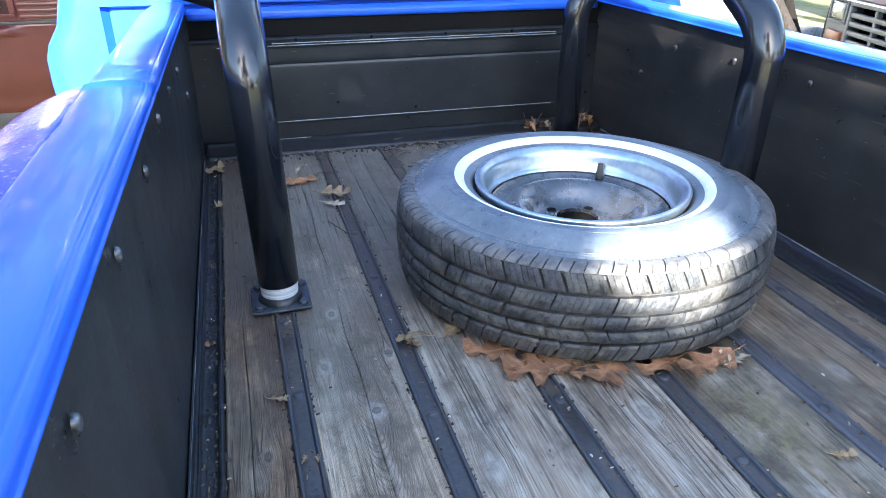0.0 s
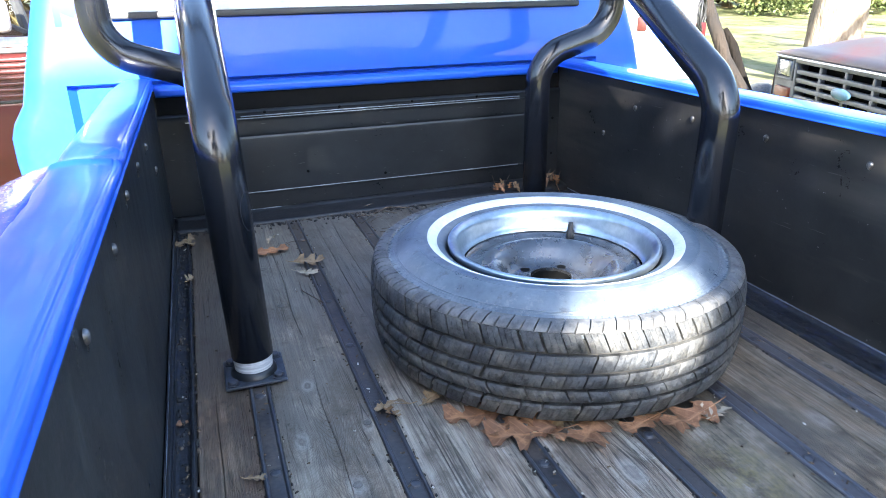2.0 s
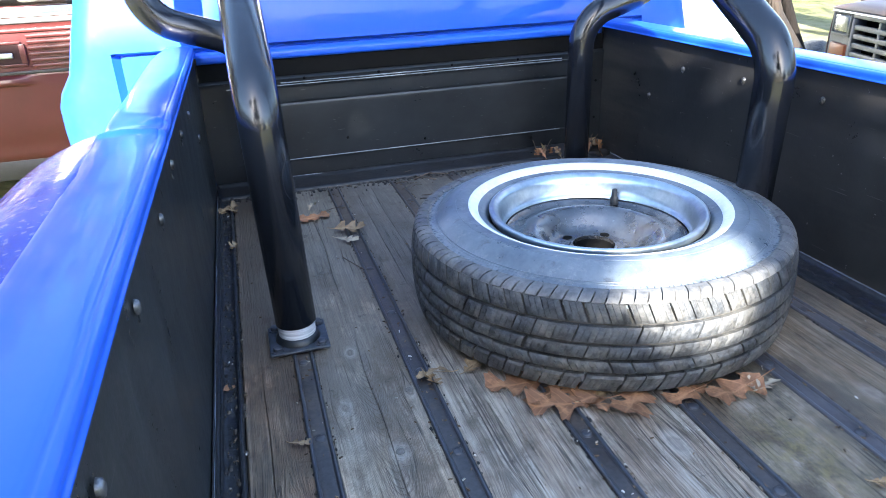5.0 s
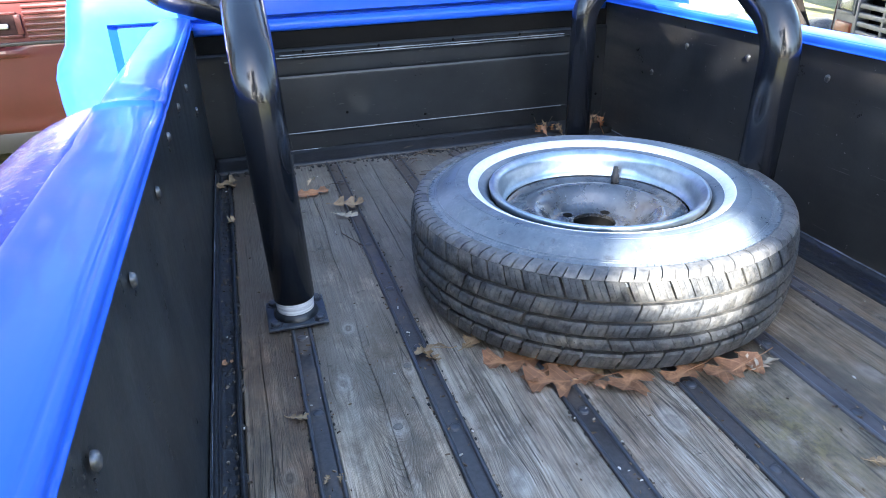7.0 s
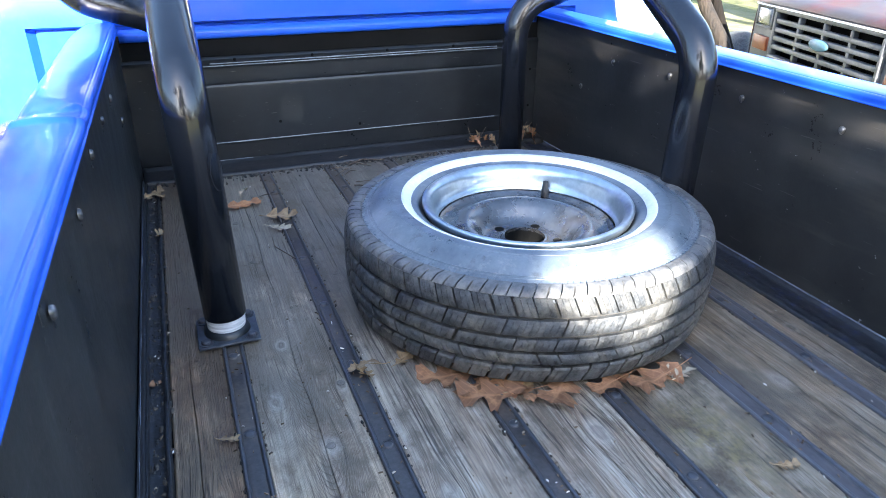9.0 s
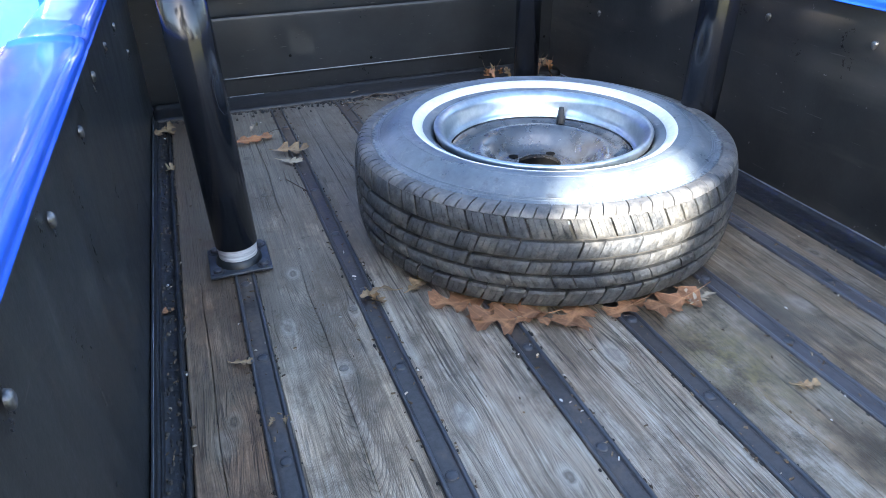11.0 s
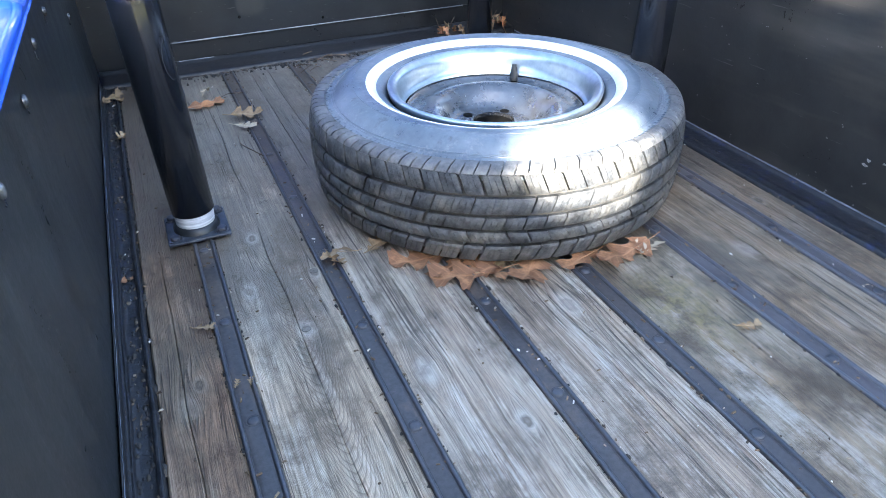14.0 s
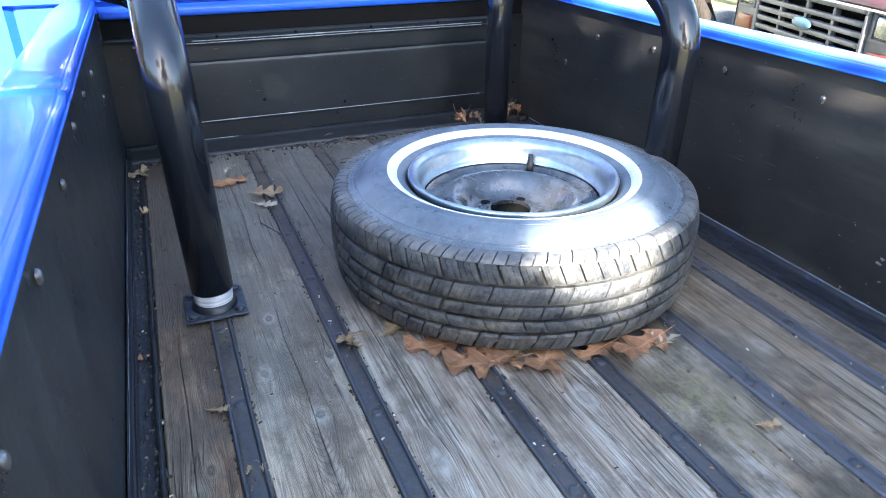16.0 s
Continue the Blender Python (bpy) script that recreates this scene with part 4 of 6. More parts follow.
edges = [0.044] + [c + s * (SW - 0.003) for c in CENTRES for s in (-1, 1)] + [1.192]
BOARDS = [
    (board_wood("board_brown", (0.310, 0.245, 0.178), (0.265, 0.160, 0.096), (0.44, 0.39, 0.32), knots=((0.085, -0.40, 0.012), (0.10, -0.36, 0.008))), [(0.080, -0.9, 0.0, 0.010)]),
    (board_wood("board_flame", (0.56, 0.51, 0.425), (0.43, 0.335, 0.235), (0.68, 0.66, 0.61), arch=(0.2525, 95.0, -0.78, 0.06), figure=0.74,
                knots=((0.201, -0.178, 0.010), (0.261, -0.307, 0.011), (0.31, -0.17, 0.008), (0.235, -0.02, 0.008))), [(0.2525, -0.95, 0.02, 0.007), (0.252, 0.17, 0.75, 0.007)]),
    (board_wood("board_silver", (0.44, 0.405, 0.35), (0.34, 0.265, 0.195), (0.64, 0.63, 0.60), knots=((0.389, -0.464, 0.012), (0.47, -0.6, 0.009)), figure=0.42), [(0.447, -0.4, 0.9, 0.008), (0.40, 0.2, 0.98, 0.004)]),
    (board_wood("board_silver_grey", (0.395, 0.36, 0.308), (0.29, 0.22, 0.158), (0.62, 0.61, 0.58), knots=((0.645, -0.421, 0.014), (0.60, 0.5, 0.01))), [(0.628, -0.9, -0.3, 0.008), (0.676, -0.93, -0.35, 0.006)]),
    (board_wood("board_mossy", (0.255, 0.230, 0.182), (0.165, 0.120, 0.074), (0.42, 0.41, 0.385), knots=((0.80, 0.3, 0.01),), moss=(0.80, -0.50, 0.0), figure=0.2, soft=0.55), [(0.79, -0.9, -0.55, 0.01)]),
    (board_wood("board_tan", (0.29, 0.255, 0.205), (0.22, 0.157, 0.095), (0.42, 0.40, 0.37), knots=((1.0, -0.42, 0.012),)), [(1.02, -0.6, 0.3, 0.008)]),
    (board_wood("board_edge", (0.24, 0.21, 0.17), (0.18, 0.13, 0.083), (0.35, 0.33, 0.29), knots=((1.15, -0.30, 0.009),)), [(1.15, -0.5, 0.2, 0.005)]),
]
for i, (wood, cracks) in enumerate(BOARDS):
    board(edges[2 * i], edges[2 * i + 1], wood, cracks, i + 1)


def strip(cx, mat, seed):
    """Hat-section hold-down strip: a flat web between two rolled lips."""
    bm = bmesh.new()
    prof = [(-SW, -0.010), (-SW, 0.001), (-SW + 0.0012, 0.0036), (-SW + 0.0036, 0.0046), (-SW + 0.0060, 0.0036), (-SW + 0.0072, 0.0004), (-SW + 0.0085, 0.0010), (-SW + 0.016, 0.0012)]
    prof += [(-x, z) for x, z in reversed(prof)]
    n = len(prof)
    def f(u, v):
        k = v * (n - 1)
        px, pz = np.interp(k, range(n), [p[0] for p in prof]), np.interp(k, range(n), [p[1] for p in prof])
        y = BR + (BE - 0.003 - BR) * u
        return Vector((cx + px + 0.0010 * noise.noise(Vector((cx * 7, y * 2.5, seed))), y, pz + 0.0007 * noise.noise(Vector((px * 40, y * 9, seed)))))
    sheet(bm, f, 70, (n - 1) * 2)
    thicken(bm, 0.0015)
    return tpart("bed_strip", bm, mat, "black steel hold-down strip", smooth=True)


strip_bolt = None
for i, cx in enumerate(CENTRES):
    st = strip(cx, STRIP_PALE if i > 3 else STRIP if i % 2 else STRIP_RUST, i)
    start = (-0.241, -0.12, -0.36, -0.547, -0.30, -0.17)[i]
    for k in range(-3, 7):
        y = start + k * (0.19 if i in (3, 4) else 0.215)
        if not BR + 0.02 < y < BE - 0.03:
            continue
        m = pose(cx + 0.002 * math.sin(k * 5 + i), y, 0.0008)
        if strip_bolt is None:
            strip_bolt = part("bolt_head", lathe(bmesh.new(), [(0.0105, 0.0), (0.0102, 0.0010), (0.0092, 0.0004), (0.0084, 0.0002), (0.0078, 0.0018), (0.0060, 0.0026), (0.0, 0.0028)], 18), STRIP, st, "low flat bolt head in a ring of dirt", smooth=True)
            strip_bolt.matrix_basis = m
        else:
            again(strip_bolt, m, st)

# round plugs and bolts let into the boards
plug = None
for x, y in ((0.261, -0.307), (0.31, -0.165), (0.23, 0.33), (0.216, 0.56), (0.20, 0.75)):
    m = pose(x, y, -0.0003)
    if plug is None:
        plug = tpart("board_plug", lathe(bmesh.new(), [(0.0075, 0.0), (0.0070, 0.0012), (0.0055, 0.0006), (0.003, 0.0010), (0, 0.0010)], 14), PLUG, "flush round plug in the wood", smooth=True)
        plug.matrix_basis = TP @ m
    else:
        again(plug, TP @ m)

# tailgate, let down flat behind the bed
tg = bmesh.new()
box(tg, -0.03, BW + 0.03, BR - 0.52, BR - 0.012, -0.062, -0.012, 0.012, 3)
tpart("tailgate", tg, BLACK, "black tailgate let down flat", angle=35)


def fender(side):
    """Stepside rear fender: a rounded arch standing out from the bed."""
    bm = bmesh.new()
    def f(u, v):
        e = -math.cos(math.pi * u)
        top = (0.19 if side < 0 else 0.12) + 0.24 * math.sqrt(max(0.0, 1 - abs(e) ** 2.6))
        a = v * math.pi / 2
        out = 0.092 + 0.25 * math.sin(a)
        z = top - 0.35 * (1 - math.cos(a)) * min(1.0, (top + 0.25) / 0.6)
        z += 0.0022 * noise.noise(Vector((out * 16, e * 7, 3))) + 0.0010 * noise.noise(Vector((out * 50, e * 22, 6)))
        return Vector((-out if side < 0 else BW + out, -0.25 + 0.75 * e, z))
    sheet(bm, f, 110, 34)
    thicken(bm, 0.003)
    return tpart("fender", bm, BLUE_WORN, "weathered blue rounded rear fender, paint chalky", smooth=True)


fender(-1)
fender(1)


def cab():
    """Cab shell: rounded rings lofted upwards, with rear and front window openings left out."""
    bm = bmesh.new()
    cx, y0, y1, r = 0.628, 1.10, 2.55, 0.07
    zs = [-0.55, -0.3, 0.0, 0.20, 0.27, 0.31, 0.36, 0.405, 0.415, 0.45, 0.50, 0.55, 0.598, 0.66, 0.75, 0.85, 0.98, 1.03, 1.06, 1.075]
    half = lambda z: float(np.interp(z, [-0.55, 0.0, 0.20, 0.29, 0.36, 0.50, 0.685, 1.0, 1.06, 1.075], [0.995, 1.02, 1.032, 1.03, 0.985, 0.948, 0.900, 0.80, 0.74, 0.66]))
    lean = lambda z: float(np.interp(z, [0.45, 1.03, 1.075], [0.0, 0.10, 0.16]))
    rings, tags = [], None
    for z in zs:
        h, rec = half(z), (0.028 if z < 0.41 else 0.0)
        yb, yf = y0 + lean(z), y1 - 2.4 * lean(z)
        left, right = cx - h, cx + h + 0.08
        ring, tg = [], []
        for k in range(7):
            a = math.pi / 2 * k / 6
            ring.append((left + r - r * math.cos(a), yb + r - r * math.sin(a))); tg.append("c")
        for x, d, t in ((-0.225, 0, "c"), (-0.205, rec, "c"), (-0.135, rec, "w"), (1.391, rec, "c"), (1.461, rec, "c"), (1.481, 0, "c")):
            ring.append((x, yb + d)); tg.append(t)
        for k in range(7):
            a = math.pi / 2 * k / 6
            ring.append((right - r + r * math.sin(a), yb + r - r * math.cos(a))); tg.append("c")
        for k in range(7):
            a = math.pi / 2 * k / 6
            ring.append((right - r + r * math.cos(a), yf - r + r * math.sin(a))); tg.append("w" if k == 6 else "c")
        for k in range(7):
            a = math.pi / 2 * k / 6
            ring.append((left + r - r * math.sin(a), yf - r + r * math.cos(a))); tg.append("c")
        rings.append([bm.verts.new((x, y, z)) for x, y in ring])
        tags = tg
    n = len(tags)
    for zi, (a, b) in enumerate(zip(rings, rings[1:])):
        for i in range(n):
            if tags[i] == "w" and 0.597 < zs[zi] < 0.97:
                continue
            j = (i + 1) % n
            bm.faces.new((a[i], a[j], b[j], b[i]))
    bm.faces.new(rings[-1])
    bmesh.ops.recalc_face_normals(bm, faces=bm.faces)
    bmesh.ops.solidify(bm, geom=list(bm.faces), thickness=0.004)
    return tpart("cab", bm, BLUE, "glossy blue cab body with a rear window", angle=32)


cab_body = cab()


def cab_part(name, dims, mat, label="", tilt=0.0, bevel=0.004):
    ob = part(name, box(bmesh.new(), *dims, bevel), mat, cab_body, label)
    sharp_by_angle(ob)
    if tilt:
        c = Vector((0.628, 1.126, 0.6))
        ob.matrix_basis = Matrix.Translation(c) @ pose(0, 0, 0, tilt) @ Matrix.Translation(-c)
    return ob


TILT_W = -9.8
cab_part("window_seal", (-0.15, 1.406, 1.108, 1.140, 0.585, 0.603), SEAL, "black rubber window seal", TILT_W)
cab_part("window_seal", (-0.15, 1.406, 1.108, 1.140, 0.985, 1.003), SEAL, "", TILT_W)
cab_part("window_frame", (-0.142, 1.398, 1.114, 1.136, 0.6035, 0.655), ALU, "pale sliding-window frame", TILT_W)
cab_part("window_frame", (-0.142, -0.105, 1.114, 1.136, 0.655, 0.985), ALU, "", TILT_W)
cab_part("window_frame", (1.361, 1.398, 1.114, 1.136, 0.655, 0.985), ALU, "", TILT_W)
pane = cab_part("window_pane", (-0.105, 1.361, 1.122, 1.128, 0.655, 0.985), GLASS, "clear rear window glass", TILT_W, 0.0)
pane.visible_shadow = False
cab_part("dashboard", (-0.2, 1.45, 2.0, 2.2, 0.35, 0.58), SEAL, "dark dashboard inside the cab")
cab_part("bench_seat", (-0.1, 1.35, 1.25, 1.42, 0.0, 0.55), SEAL, "dark bench seat back", 0, 0.03)

# wheels of the truck, mostly hidden below the bed
def road_wheel(x, y, r=0.37, host=truck, base=TP):
    bm = lathe(bmesh.new(), [(0.20, -0.09), (0.26, -0.115), (0.33, -0.11), (r - 0.01, -0.09), (r, -0.06), (r, 0.06), (r - 0.01, 0.09), (0.33, 0.11), (0.26, 0.115), (0.20, 0.09)], 40, close=True)
    w = part("wheel", bm, RUBBER, host, "black road wheel", smooth=True)
    w.matrix_basis = base @ pose(x, y, ground_z(x, y) + r - 0.01, 0, 90, 0)
    hub = part("rim", lathe(bmesh.new(), [(0.20, -0.08), (0.205, 0.08), (0.18, 0.05), (0.08, 0.06), (0, 0.06)], 32), GREY_PLASTIC, w, "", smooth=True)
    return w


for x in (-0.24, 1.49):
    for y in (-0.15, 3.2):
        if y < 1:
            road_wheel(x, y)
hood = bmesh.new()
sheet(hood, lambda u, v: Vector((0.628 + (u - 0.5) * 1.78, 2.45 + 1.35 * v, 0.42 - 0.06 * v - 0.25 * abs(2 * u - 1) ** 8)), 24, 12)
box(hood, -0.2, 1.45, 3.72, 3.82, -0.35, 0.30, 0.04)
tpart("hood", hood, BLUE, "blue hood and nose ahead of the cab", smooth=True)
for x in (-0.24, 1.49):
    road_wheel(x, 3.15)

# ---- roll bar, 65 mm tube ----
R = 0.0372
bar = thing("roll_bar", "glossy black tubular roll bar bolted to the wooden bed floor", "roll bar", (0.625, 0.4, 0.0))
BP = Matrix.Translation((-0.625, -0.4, 0.0))


def bpart(name, bm, mat, label="", smooth=True):
    ob = part(name, bm, mat, bar, label, smooth)
    ob.matrix_basis = BP
    return ob


TOP = 1.25
hoop_pts = bend([(0.153, 0.80, 0.006), (0.153, 0.80, 0.455), (-0.088, 0.80, 0.53), (-0.088, 0.80, TOP), (1.338, 0.80, TOP), (1.338, 0.80, 0.53), (1.097, 0.80, 0.455), (1.097, 0.80, 0.006)], 0.11, 12)
bpart("hoop", tube(bmesh.new(), hoop_pts, R, 28), TUBE, "glossy black main hoop tube")
LEGS = ((0.150, 0.052), (1.102, 0.022))
plate_ob = None
for x, y in LEGS:
    end = 0.80 - 0.02
    out = -0.012 if x < 0.6 else 0.012
    pts = bend([(x, y, 0.046), (x + out, y, 0.46), (x + 1.3 * out, end, 0.46 + 0.60 * (end - y))], 0.11, 14)
    leg = bpart("brace", tube(bmesh.new(), pts, R, 28), TUBE, "glossy black rear brace tube")
    tape = lathe(bmesh.new(), [(0.0335, 0.010), (0.0345, 0.016), (0.0340, 0.026), (0.0347, 0.036), (0.0343, 0.052)], 32)
    tp = part("tape", tape, TAPE, leg, "scuffed white band round the foot", smooth=True)
    tp.matrix_basis = pose(x, y, 0.0)
    dec = bmesh.new()
    # oval scar where a fitting was
    tube(dec, [(0.006 * 0 + R * math.cos(a0) , R * math.sin(a0), 0.325 + 0.034 * math.sin(k * 0.6283)) for k in range(11) for a0 in [-0.95 + 0.34 * math.cos(k * 0.6283)]], 0.0007, 6, cap=False)
    for v in dec.verts:
        q = math.hypot(v.co.x, v.co.y)
        v.co.x, v.co.y = v.co.x * (R + 0.0001 + 0.15 * (q - R)) / q, v.co.y * (R + 0.0001 + 0.15 * (q - R)) / q
    sc = part("scar", dec, SCUFF, leg, "oval rub mark on the tube", smooth=True)
    sc.matrix_basis = pose(x, y, 0.0)
    pl = box(bmesh.new(), x - 0.054, x + 0.054, y - 0.052, y + 0.052, 0.0055, 0.0115, 0.0025)
    plate_ob = sharp_by_angle(bpart("base_plate", pl, PLATE, "scuffed square steel base plate", False))
    weld = part("weld", lathe(bmesh.new(), [(0.0415, 0.0112), (0.0400, 0.0170), (0.0370, 0.0215), (0.0335, 0.0230)], 32), BLACK, plate_ob, "", smooth=True)
    weld.matrix_basis = pose(x, y, 0.0)
    for dx in (-0.040, 0.040):
        for dy in (-0.038, 0.038):
            hexb = lathe(bmesh.new(), [(0.0125, 0.0115), (0.0125, 0.0130), (0.0088, 0.0132), (0.0085, 0.0175), (0.007, 0.0190), (0.003, 0.0195), (0, 0.0195)], 12)
            b = part("bolt", hexb, BOLT_DARK, plate_ob, "steel bolt and washer", smooth=False)
            b.matrix_basis = pose(x + dx, y + dy, 0.0)
for x in (0.153, 1.097):
    pl = box(bmesh.new(), x - 0.054, x + 0.054, 0.80 - 0.052, 0.80 + 0.052, 0.0055, 0.0115, 0.0025)
    sharp_by_angle(bpart("base_plate", pl, PLATE, "scuffed square steel base plate", False))

# ---- spare wheel lying on the boards ----
WX, WY, WR = 0.7395, 0.018, 0.361
spare = thing("spare_wheel", "used whitewall tyre on black steel wheel lying on dry leaves", "spare wheel", (WX, WY, 0.006))
ZC = 0.1035
side = [(0.199, 0.050), (0.2045, 0.062), (0.2085, 0.0735), (0.2140, 0.0825), (0.2200, 0.0862), (0.2280, 0.0893), (0.2375, 0.0955), (0.2470, 0.0993), (0.2580, 0.1013), (0.2720, 0.1018), (0.2850, 0.0988),
        (0.2980, 0.0912), (0.3080, 0.0826), (0.3150, 0.0790), (0.3240, 0.0772), (0.3330, 0.0745), (0.3390, 0.0700)]
prof = [(r, ZC + h) for r, h in side] + [(0.3420, ZC + 0.064), (0.3470, ZC + 0.040), (0.3490, ZC), (0.3470, ZC - 0.040), (0.3420, ZC - 0.064)] + [(r, ZC - h) for r, h in reversed(side)]
bm = lathe(bmesh.new(), prof + [(0.188, ZC - 0.05), (0.188, ZC + 0.05)], 128, close=True)
tyre = part("tyre", bm, SIDE_RUBBER, spare, "worn black rubber tyre with a white band", smooth=True)
band = lathe(bmesh.new(), [(0.2278, ZC + 0.0888), (0.2284, ZC + 0.0903), (0.2330, ZC + 0.0937), (0.2400, ZC + 0.0976), (0.2462, ZC + 0.1000), (0.2474, ZC + 0.0990)], 128)
part("white_band", band, WHITE_BAND, tyre, "white sidewall band", smooth=True)
for rr, hh, w in ((0.2715, 0.1015, 0.0010), (0.3085, 0.0826, 0.0011), (0.3125, 0.0803, 0.0008)):
    ring = bmesh.new()
    tube(ring, [(rr * math.cos(a), rr * math.sin(a), ZC + hh) for a in [2 * math.pi * k / 128 for k in range(129)]], w, 6, cap=False)
    part("sidewall_rib", ring, SIDE_RUBBER, tyre, "", smooth=True)
part("tread_base", lathe(bmesh.new(), [(0.3330, ZC - 0.076), (0.3410, ZC - 0.064), (0.3490, ZC - 0.040), (0.3515, ZC), (0.3490, ZC + 0.040), (0.3410, ZC + 0.064), (0.3330, ZC + 0.0745)], 128), DUST, tyre, "dusty floor of the tread grooves", smooth=True)
marks = bmesh.new()
rm = random.Random(8)
for k in range(190):
    a = 2 * math.pi * k / 190 + rm.uniform(-0.006, 0.006)
    m0 = len(marks.verts)
    r0 = rm.choice((0.3150, 0.3165, 0.3200))
    box(marks, r0, r0 + rm.choice((0.004, 0.007, 0.010)), -0.0011, 0.0011, ZC + 0.0765, ZC + 0.0794)
    marks.verts.ensure_lookup_table()
    bmesh.ops.rotate(marks, verts=marks.verts[m0:], cent=(0, 0, 0), matrix=Matrix.Rotation(a, 3, "Z"))
tagged(part("raised_mark", marks, SIDE_RUBBER, tyre, "raised unreadable moulded marks"), kind="stuff")


def tread():
    """Five ribs of worn blocks round the tyre, cut by slanting slots; those on the far side are joined."""
    n = 70
    rnd = random.Random(3)
    rest = bmesh.new()
    ribs = [(-0.0900, -0.0575, 0.018), (-0.0505, -0.0305, 0.013), (-0.0240, -0.0030, 0.010), (0.0040, 0.0312, 0.013), (0.0380, 0.0715, 0.018)]
    for ri, (h0, h1, slant) in enumerate(ribs):
        bm = bmesh.new()
        da = 2 * math.pi / n
        gap = 0.105 if ri in (0, 4) else 0.040
        shoulder = ri in (0, 4)
        def place(a, h, deep):
            out = WR - (0.019 if h > 0 else 0.010) * (abs(h) / 0.089) ** 3
            r = out - (0.010 if deep else 0.0)
            ang = (a - 0.5) * da * (1 - gap) + (slant if ri % 2 == 0 else -slant) * ((h - h0) / (h1 - h0) - 0.5) * (1 if ri < 3 else -1) * 2.0
            return Vector((r * math.cos(ang), r * math.sin(ang), ZC + h))
        us = [0.0, 0.035, 0.31, 0.325, 0.34, 0.65, 0.665, 0.68, 0.965, 1.0]
        na = len(us) - 1
        hs = [h0, h0 + 0.0030, (h0 + h1) / 2, h1 - 0.0040, h1]
        grid = []
        for i in range(na + 1):
            row = []
            for j, h in enumerate(hs):
                p = place(us[i], h, False)
                down = 0.0030 if j == 4 else 0.0020 if j == 0 else 0.0008 if i in (0, na) else 0.0
                if (i == 3 and j >= 2) or (i == 6 and j <= 2):      # shallow sipes
                    down = 0.0014
                row.append(bm.verts.new(p - Vector((p.x, p.y, 0)).normalized() * down))
            grid.append(row)
        for i in range(na):
            for j in range(4):
                bm.faces.new((grid[i][j], grid[i + 1][j], grid[i + 1][j + 1], grid[i][j + 1]))
        # side faces down into the grooves
        loop = [(i, 0) for i in range(na + 1)] + [(na, j) for j in range(1, 5)] + [(i, 4) for i in range(na - 1, -1, -1)] + [(0, j) for j in range(3, 0, -1)]
        low = []
        for i, j in loop:
            p = grid[i][j].co
            q = Vector((p.x, p.y, 0)).normalized() * (0.011 if not shoulder else 0.0105)
            low.append(bm.verts.new(p - q))
        m = len(loop)
        for k in range(m):
            a, b = loop[k], loop[(k + 1) % m]
            bm.faces.new((grid[a[0]][a[1]], grid[b[0]][b[1]], low[(k + 1) % m], low[k]))
        first = sharp_by_angle(part("tread_block", bm, RUBBER, tyre), 40)
        off = (0.0, 0.5, 0.2, 0.65, 0.1)[ri]
        for k in range(n):
            deg = (360.0 * (k + off) / n) % 360.0
            w = 1 - abs(rnd.gauss(0, 0.0012))
            m = pose(0, 0, 0, 0, 0, deg + rnd.gauss(0, 0.18)) @ Matrix.Diagonal((w, w, 1.0, 1))
            if 150 < deg < 345:
                if first.matrix_basis == Matrix.Identity(4):
                    first.matrix_basis = m
                else:
                    again(first, m, tyre)
            else:
                start = len(rest.verts)
                rest.from_mesh(first.data)
                rest.verts.ensure_lookup_table()
                bmesh.ops.transform(rest, matrix=m, verts=rest.verts[start:])
    tagged(sharp_by_angle(part("tread_block", rest, RUBBER, tyre, "tread blocks of the far side"), 40), kind="stuff")
    # shoulder lugs running over on to the sidewall
    for s in (1, -1):
        bm = bmesh.new()
        prof = [(0.3525, 0.0700), (0.3500, 0.0752), (0.3450, 0.0792), (0.3370, 0.0812), (0.3270, 0.0812)]
        w = 0.0548
        rows = []
        for k, (r, h) in enumerate(prof):
            sl = 0.006 * k
            rows.append([bm.verts.new((r * math.cos(a), r * math.sin(a), ZC + s * h)) for a in (-w + sl, -w * 0.08 + sl, w * 0.0 + sl, w * 0.08 + sl, w + sl)])
        for a, b in zip(rows, rows[1:]):
            for i in range(4):
                bm.faces.new((a[i], a[i + 1], b[i + 1], b[i]))
        for row in rows[:3]:
            row[2].co -= Vector((row[2].co.x, row[2].co.y, 0)).normalized() * 0.003 + Vector((0, 0, s * 0.003))
        ext = bmesh.ops.extrude_face_region(bm, geom=list(bm.faces))
        for v in [g for g in ext["geom"] if isinstance(g, bmesh.types.BMVert)]:
            v.co -= Vector((v.co.x, v.co.y, 0)).normalized() * 0.006 + Vector((0, 0, s * 0.006))
        lugs = bmesh.new()
        me = bpy.data.meshes.new("tmp")
        bm.to_mesh(me)
        bm.free()
        for k in range(54):
            start = len(lugs.verts)
            lugs.from_mesh(me)
            lugs.verts.ensure_lookup_table()
            bmesh.ops.rotate(lugs, verts=lugs.verts[start:], cent=(0, 0, 0), matrix=Matrix.Rotation(2 * math.pi * (k + 0.1) / 54, 3, "Z"))
        bpy.data.meshes.remove(me)
        tagged(sharp_by_angle(part("shoulder", lugs, SHOULDER, tyre, "notched shoulder lugs"), 40), kind="stuff")


tread()

